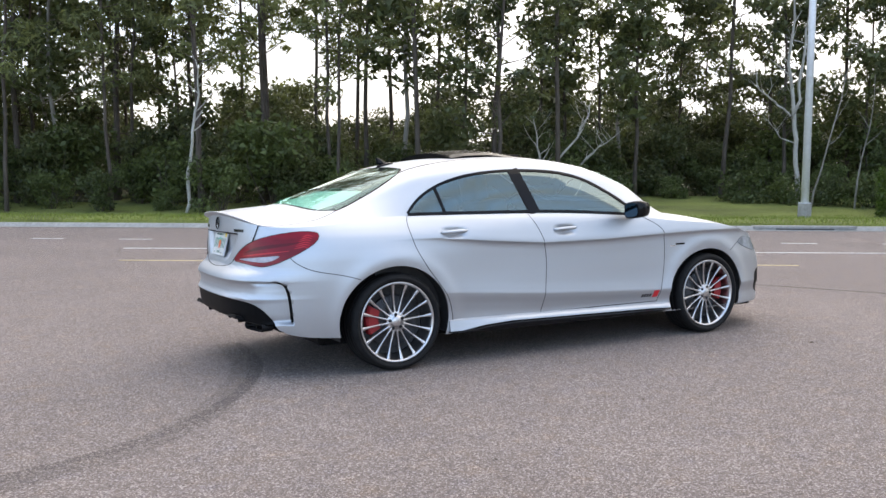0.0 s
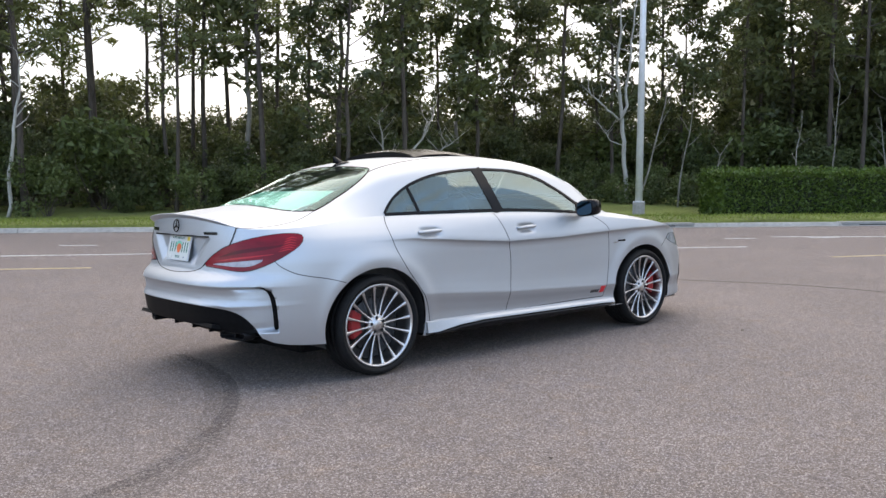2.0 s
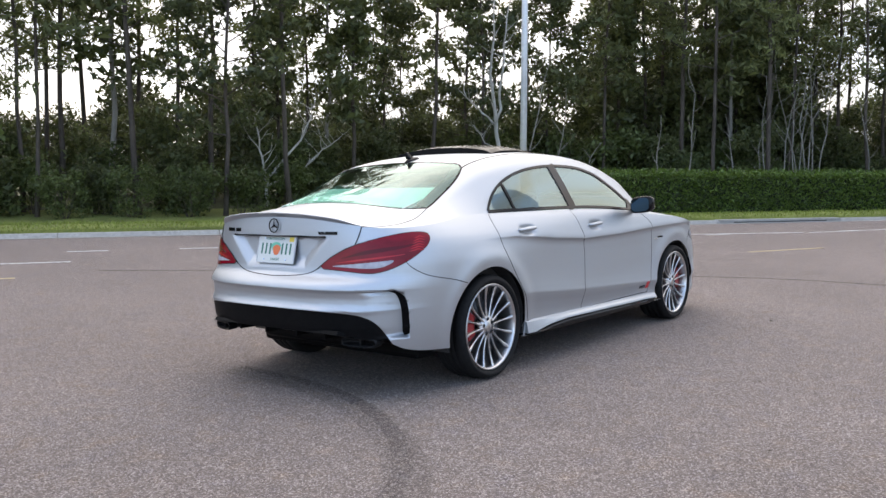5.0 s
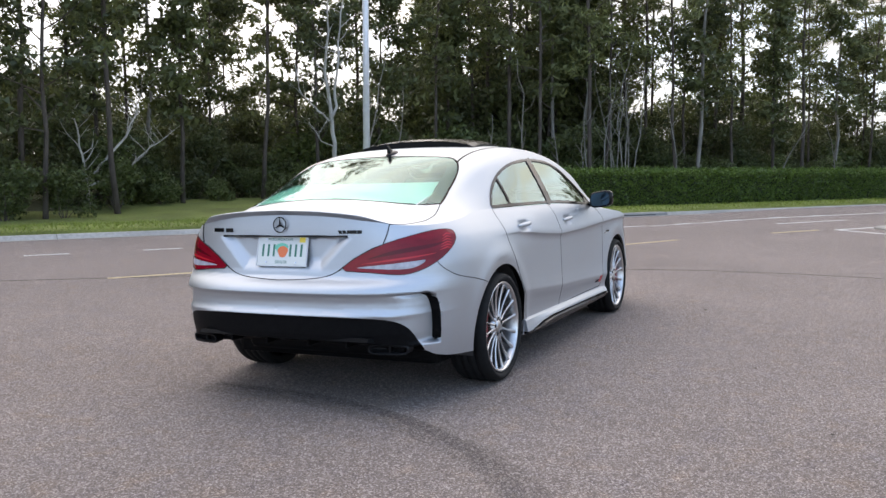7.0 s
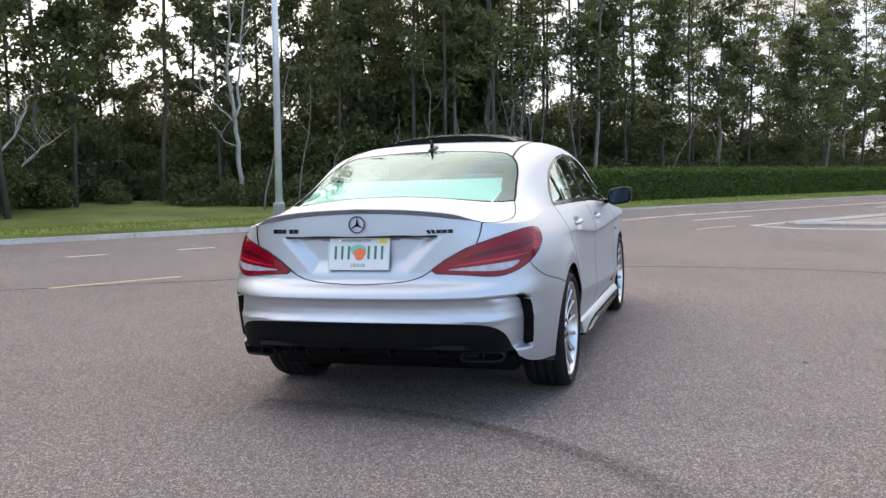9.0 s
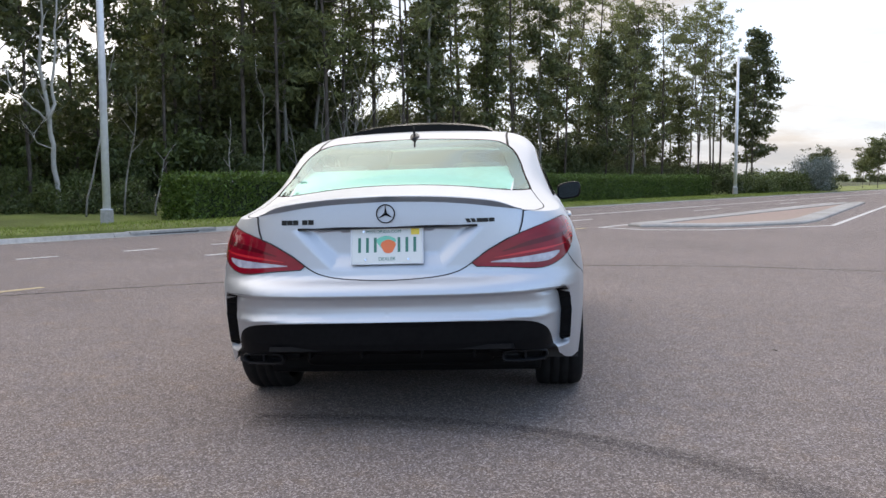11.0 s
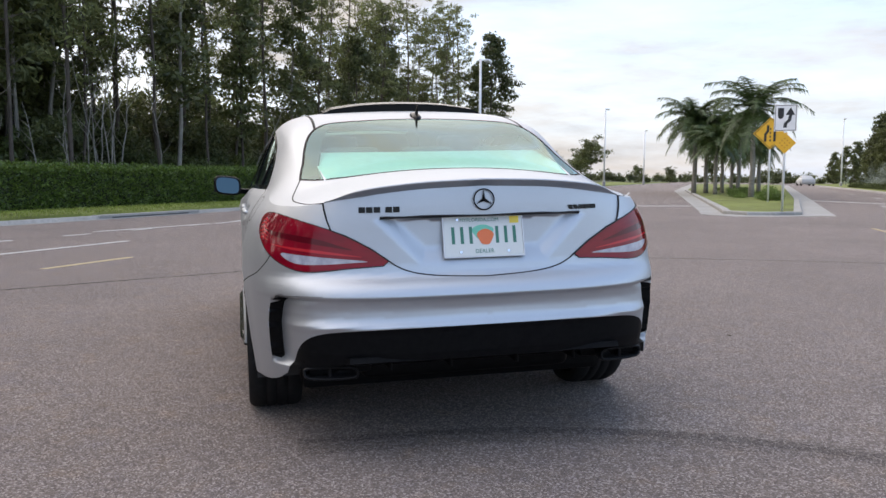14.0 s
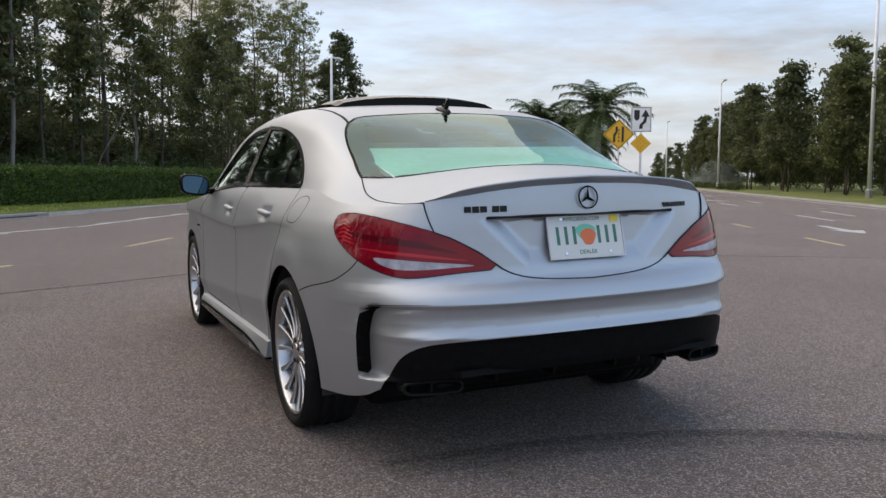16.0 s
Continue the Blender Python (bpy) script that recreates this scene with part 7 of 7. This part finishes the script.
    for h, x0, x1, w in ((0.008, -0.066, 0.050, 0.0085), (0.024, -0.064, 0.016, 0.0065), (0.042, -0.066, -0.014, 0.0045), (0.056, -0.069, -0.040, 0.0022)):
        v += [(fx + x0, 0, fz + h), (fx + (x0 * 0.6 + x1 * 0.4), w, fz + h), (fx + x1, 0, fz + h), (fx + (x0 * 0.6 + x1 * 0.4), -w, fz + h)]
    f = [(i * 4 + j, i * 4 + (j + 1) % 4, (i + 1) * 4 + (j + 1) % 4, (i + 1) * 4 + j) for i in range(3) for j in range(4)] + [(0, 1, 2, 3), (12, 13, 14, 15)]
    part("aerial_fin", outward_facing((v, f)), GLOSS_BLACK, aerial, "black aerial fin", smooth=True)
    v, nx_, ny_ = [], 24, 21
    for lift in (0.0, -0.042):
        for x in np.linspace(0.64, 1.30, nx_):
            rise = 0.050 - 0.030 * float(step(x, 0.9, 1.30)) - 0.010 * (1 - float(step(x, 0.64, 0.76)))
            for y in np.linspace(-0.43, 0.43, ny_):
                edge = abs(y) / 0.43
                z = float(TOP(x)) - 0.040 * edge ** 2.4 + rise + lift
                v.append((x, y, z - (0.010 * max(0, edge - 0.93) / 0.07 if lift == 0 else 0)))
    o = nx_ * ny_
    f = [(a + i * ny_ + j, a + i * ny_ + j + 1, a + (i + 1) * ny_ + j + 1, a + (i + 1) * ny_ + j) for a in (0, o) for i in range(nx_ - 1) for j in range(ny_ - 1)]
    rim = [i * ny_ for i in range(nx_)] + [(nx_ - 1) * ny_ + j for j in range(1, ny_)] + [i * ny_ + ny_ - 1 for i in range(nx_ - 2, -1, -1)] + [j for j in range(ny_ - 2, 0, -1)]
    f += [(a, b, b + o, a + o) for a, b in zip(rim, rim[1:] + rim[:1])]
    part("sunroof_panel", outward_facing((v, f)), ROOF_BLACK, car, "raised black glass sunroof panel", smooth=False)
    part("sunroof_frame", bevelled(box(0.70, 1.26, -0.36, 0.36, 1.345, 1.405), 0.01), SATIN_BLACK, car, "black sunroof frame")
    # number plate: characters as plain bars
    up, out = Vector((0.036, 0, 0.148)).normalized(), Vector((-0.148, 0, 0.036)).normalized()
    c0 = Vector((-0.896, 0, 0.811)) + out * 0.012
    across = Vector((0, -1, 0))

    def on_plate(a, b, w, h, o=0.003):
        c = c0 + across * a + up * b
        v = [c + across * (i * w / 2) + up * (j * h / 2) + out * k for k in (-0.004, o) for i, j in ((-1, -1), (1, -1), (1, 1), (-1, 1))]
        return v, [(0, 1, 2, 3), (4, 5, 6, 7), (0, 1, 5, 4), (1, 2, 6, 5), (2, 3, 7, 6), (3, 0, 4, 7)]

    pl = part("number_plate", bevelled(on_plate(0, 0, 0.305, 0.152), 0.002, 1), PLATE, car, "white number plate with green and orange print")
    for a in (-0.118, -0.084, -0.050, 0.052, 0.086, 0.120):
        part("plate_character", outward_facing(on_plate(a, 0.003, 0.012, 0.064, 0.0042)), PLATE_GREEN, pl, "green plate character")
    blob = [(0.031 * math.cos(t) * (1 + 0.15 * math.sin(3 * t)), 0.030 * math.sin(t)) for t in np.linspace(0, 6.283, 22)[:-1]]
    place = lambda a, b: c0 + across * a + up * b
    part("plate_fruit", ([place(0.006 + a, -0.004 + b) + out * 0.0046 for a, b in blob], [tuple(range(21))]), PLATE_ORANGE, pl, "orange plate emblem")
    part("plate_leaf", ([place(-0.003 + 1.3 * a, 0.014 + 0.95 * b) + out * 0.0040 for a, b in blob], [tuple(range(21))]), PLATE_LEAF, pl, "green plate emblem")
    part("plate_sticker", outward_facing(on_plate(0.122, 0.058, 0.036, 0.026, 0.0042)), PLATE_YELLOW, pl, "yellow plate sticker")
    turn = Matrix((across, up, out)).transposed().to_4x4()
    letters("DEALER", 0.021, Matrix.Translation(c0 - up * 0.058 + out * 0.0036) @ turn, PLATE_GREEN, "plate_word", pl, "green plate lettering")
    letters("MYFLORIDA.COM", 0.019, Matrix.Translation(c0 + up * 0.060 - across * 0.014 + out * 0.0036) @ turn, PLATE_GREEN, "plate_word", pl, "green plate lettering")
    for a, b in ((-0.092, -0.060), (0.092, -0.060), (-0.10, 0.062)):
        part("plate_screw", (lambda d: ([Matrix.Translation(place(a, b) + out * 0.004) @ turn @ Vector((x, z, y)) for x, y, z in d[0]], d[1]))(lathe([(0.0001, 0.002), (0.005, 0.002), (0.006, 0.0)], 10)), CHROME, pl)
    plate_frame = [on_plate(s * 0.1545, 0, 0.004, 0.157, 0.005) for s in (-1, 1)] + [on_plate(0, s * 0.078, 0.313, 0.004, 0.005) for s in (-1, 1)]
    part("plate_frame", outward_facing(joined(*plate_frame)), STEEL, pl, "thin metal plate frame")
    # badge on the lid: a black ring with three bars
    p, a, b, n = seat_on(0.0, 0.950)
    n = Vector((n.x, 0, n.z)).normalized()
    p = p + n * 0.005
    a, b = Vector((0, -1, 0)), n.cross(Vector((0, -1, 0)))
    rv = [p + n * (0.004 + 0.004 * math.cos(t2)) + (a * math.cos(t) + b * math.sin(t)) * (0.0385 + 0.0026 * math.sin(t2)) for t in np.linspace(0, 6.2832, 49)[:-1] for t2 in np.linspace(0, 6.2832, 9)[:-1]]
    rf = [(i * 8 + j, i * 8 + (j + 1) % 8, ((i + 1) % 48) * 8 + (j + 1) % 8, ((i + 1) % 48) * 8 + j) for i in range(48) for j in range(8)]
    bd = part("lid_badge", outward_facing((rv, rf)), GLOSS_BLACK, car, "round black badge", smooth=True)
    for i in range(3):
        t = math.pi / 2 + i * 2.0944
        w, sd = a * math.cos(t) + b * math.sin(t), a * -math.sin(t) + b * math.cos(t)
        v = [p + n * 0.002 + sd * 0.0062, p + n * 0.002 - sd * 0.0062, p + w * 0.037 + n * 0.002, p + n * 0.011, p + w * 0.037 + n * 0.005]
        part("badge_bar", outward_facing((v, [(0, 1, 2), (0, 2, 4, 3), (1, 3, 4, 2), (0, 3, 1)])), GLOSS_BLACK, bd)
    # model lettering as plain bars
    for y in (0.474, 0.444, 0.414, 0.368, 0.338):
        bar_on("lid_letter", float(u_of_y(y)), 0.921, 0.024, 0.021, 0.004, GLOSS_BLACK, car, 1, label="small black letter bar")
    for y, w in ((0.362, 0.018), (0.386, 0.018), (0.414, 0.024), (0.442, 0.026), (0.472, 0.024)):
        bar_on("lid_letter", float(u_of_y(y)), 0.912, w, 0.017, 0.004, GLOSS_BLACK, car, -1, slant=0.5 if y < 0.4 else 0, label="small black letter bar")
    # decals on the flanks
    for i, x in enumerate((2.03, 2.055, 2.08, 2.105)):
        bar_on("door_decal", float(u_of_x(x)), 0.335, 0.017, 0.024, 0.001, SATIN_BLACK, car, -1, slant=-0.4, label="small dark decal bar")
    bar_on("door_decal", float(u_of_x(2.155)), 0.340, 0.050, 0.060, 0.001, DECAL_RED, car, -1, slant=-0.25, label="small red decal patch")
    for s in (-1, 1):
        bar_on("fender_badge", float(u_of_x(2.40)), 0.712, 0.085, 0.013, 0.003, GLOSS_BLACK, car, s, label="small dark fender badge")
        bar_on("fender_badge", float(u_of_x(2.325)), 0.700, 0.050, 0.008, 0.003, CHROME, car, s, label="small chrome fender badge")


def flat_corner(s):
    """The black sail panel at the front corner of the side windows."""
    pts = [(1.90, 0.955), (2.035, 0.942), (1.945, 1.035)]
    v = []
    for o in (0.004, -0.012):
        for x, z in pts:
            e = 1.0
            for _ in range(30):
                p = over(np.array(float(u_of_x(x))), np.array(e))
                if p[2] >= z:
                    break
                e -= 0.006
            v.append((x, s * (float(p[1]) + o), z))
    return v, [(0, 1, 2), (3, 4, 5), (0, 1, 4, 3), (1, 2, 5, 4), (2, 0, 3, 5)]


def build_cabin(car):
    tub = [box(-0.10, 2.25, -0.70, 0.70, 0.30, 0.36), box(2.05, 2.25, -0.70, 0.70, 0.36, 0.86), box(-0.10, 2.1, -0.735, -0.715, 0.36, 0.945), box(-0.10, 2.1, 0.715, 0.735, 0.36, 0.945)]
    part("cabin_tub", outward_facing(joined(*tub)), TRIM_AND_SHADE, car, "dark cabin lining")
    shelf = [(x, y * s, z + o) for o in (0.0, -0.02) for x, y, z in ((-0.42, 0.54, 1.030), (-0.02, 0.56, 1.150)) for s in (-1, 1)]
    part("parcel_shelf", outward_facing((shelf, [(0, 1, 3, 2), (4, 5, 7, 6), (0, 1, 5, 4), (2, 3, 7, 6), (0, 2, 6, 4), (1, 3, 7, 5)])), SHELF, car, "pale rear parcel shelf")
    part("dashboard", bevelled(box(1.80, 2.16, -0.68, 0.68, 0.70, 0.95), 0.06, 3), TRIM_AND_SHADE, car, "dark dashboard")

    def cushion(name, x0, x1, y0, y1, z0, z1, lean=0.0, owner=car, r=0.05):
        bm = bevelled(box(x0, x1, y0, y1, z0, z1), r, 3)
        if lean:
            bmesh.ops.transform(bm, matrix=Matrix.Translation((x0, 0, z0)) @ Matrix.Rotation(lean, 4, "Y") @ Matrix.Translation((-x0, 0, -z0)), verts=bm.verts)
        return part(name, bm, LEATHER, owner, smooth=True)

    for y in (-0.36, 0.36):
        st = cushion("front_seat", 1.10, 1.55, y - 0.24, y + 0.24, 0.40, 0.58)
        st["label"] = "dark leather front seat"
        cushion("backrest", 1.02, 1.16, y - 0.23, y + 0.23, 0.55, 1.08, -0.30, st)
        cushion("headrest", 0.82, 0.93, y - 0.13, y + 0.13, 1.06, 1.25, -0.15, st, 0.04)
    rs = cushion("rear_seat", 0.25, 0.70, -0.62, 0.62, 0.40, 0.58)
    rs["label"] = "dark leather rear bench seat"
    cushion("backrest", 0.26, 0.40, -0.62, 0.62, 0.55, 1.12, -0.38, rs)
    for y in (-0.36, 0.0, 0.36):
        cushion("headrest", 0.02, 0.11, y - 0.13, y + 0.13, 1.08, 1.165, -0.2, rs, 0.035)
    wheel = [(1.70 + 0.07 * math.sin(t) * 0.4, 0.37 + 0.18 * math.cos(t), 0.93 + 0.17 * math.sin(t)) for t in np.linspace(0, 6.283, 37)]
    part("steering_wheel", tube(wheel, [0.014] * 37, 8, False), TRIM_AND_SHADE, car, "dark steering wheel", smooth=True)


build_wheels(CAR)
build_details(CAR)
build_cabin(CAR)
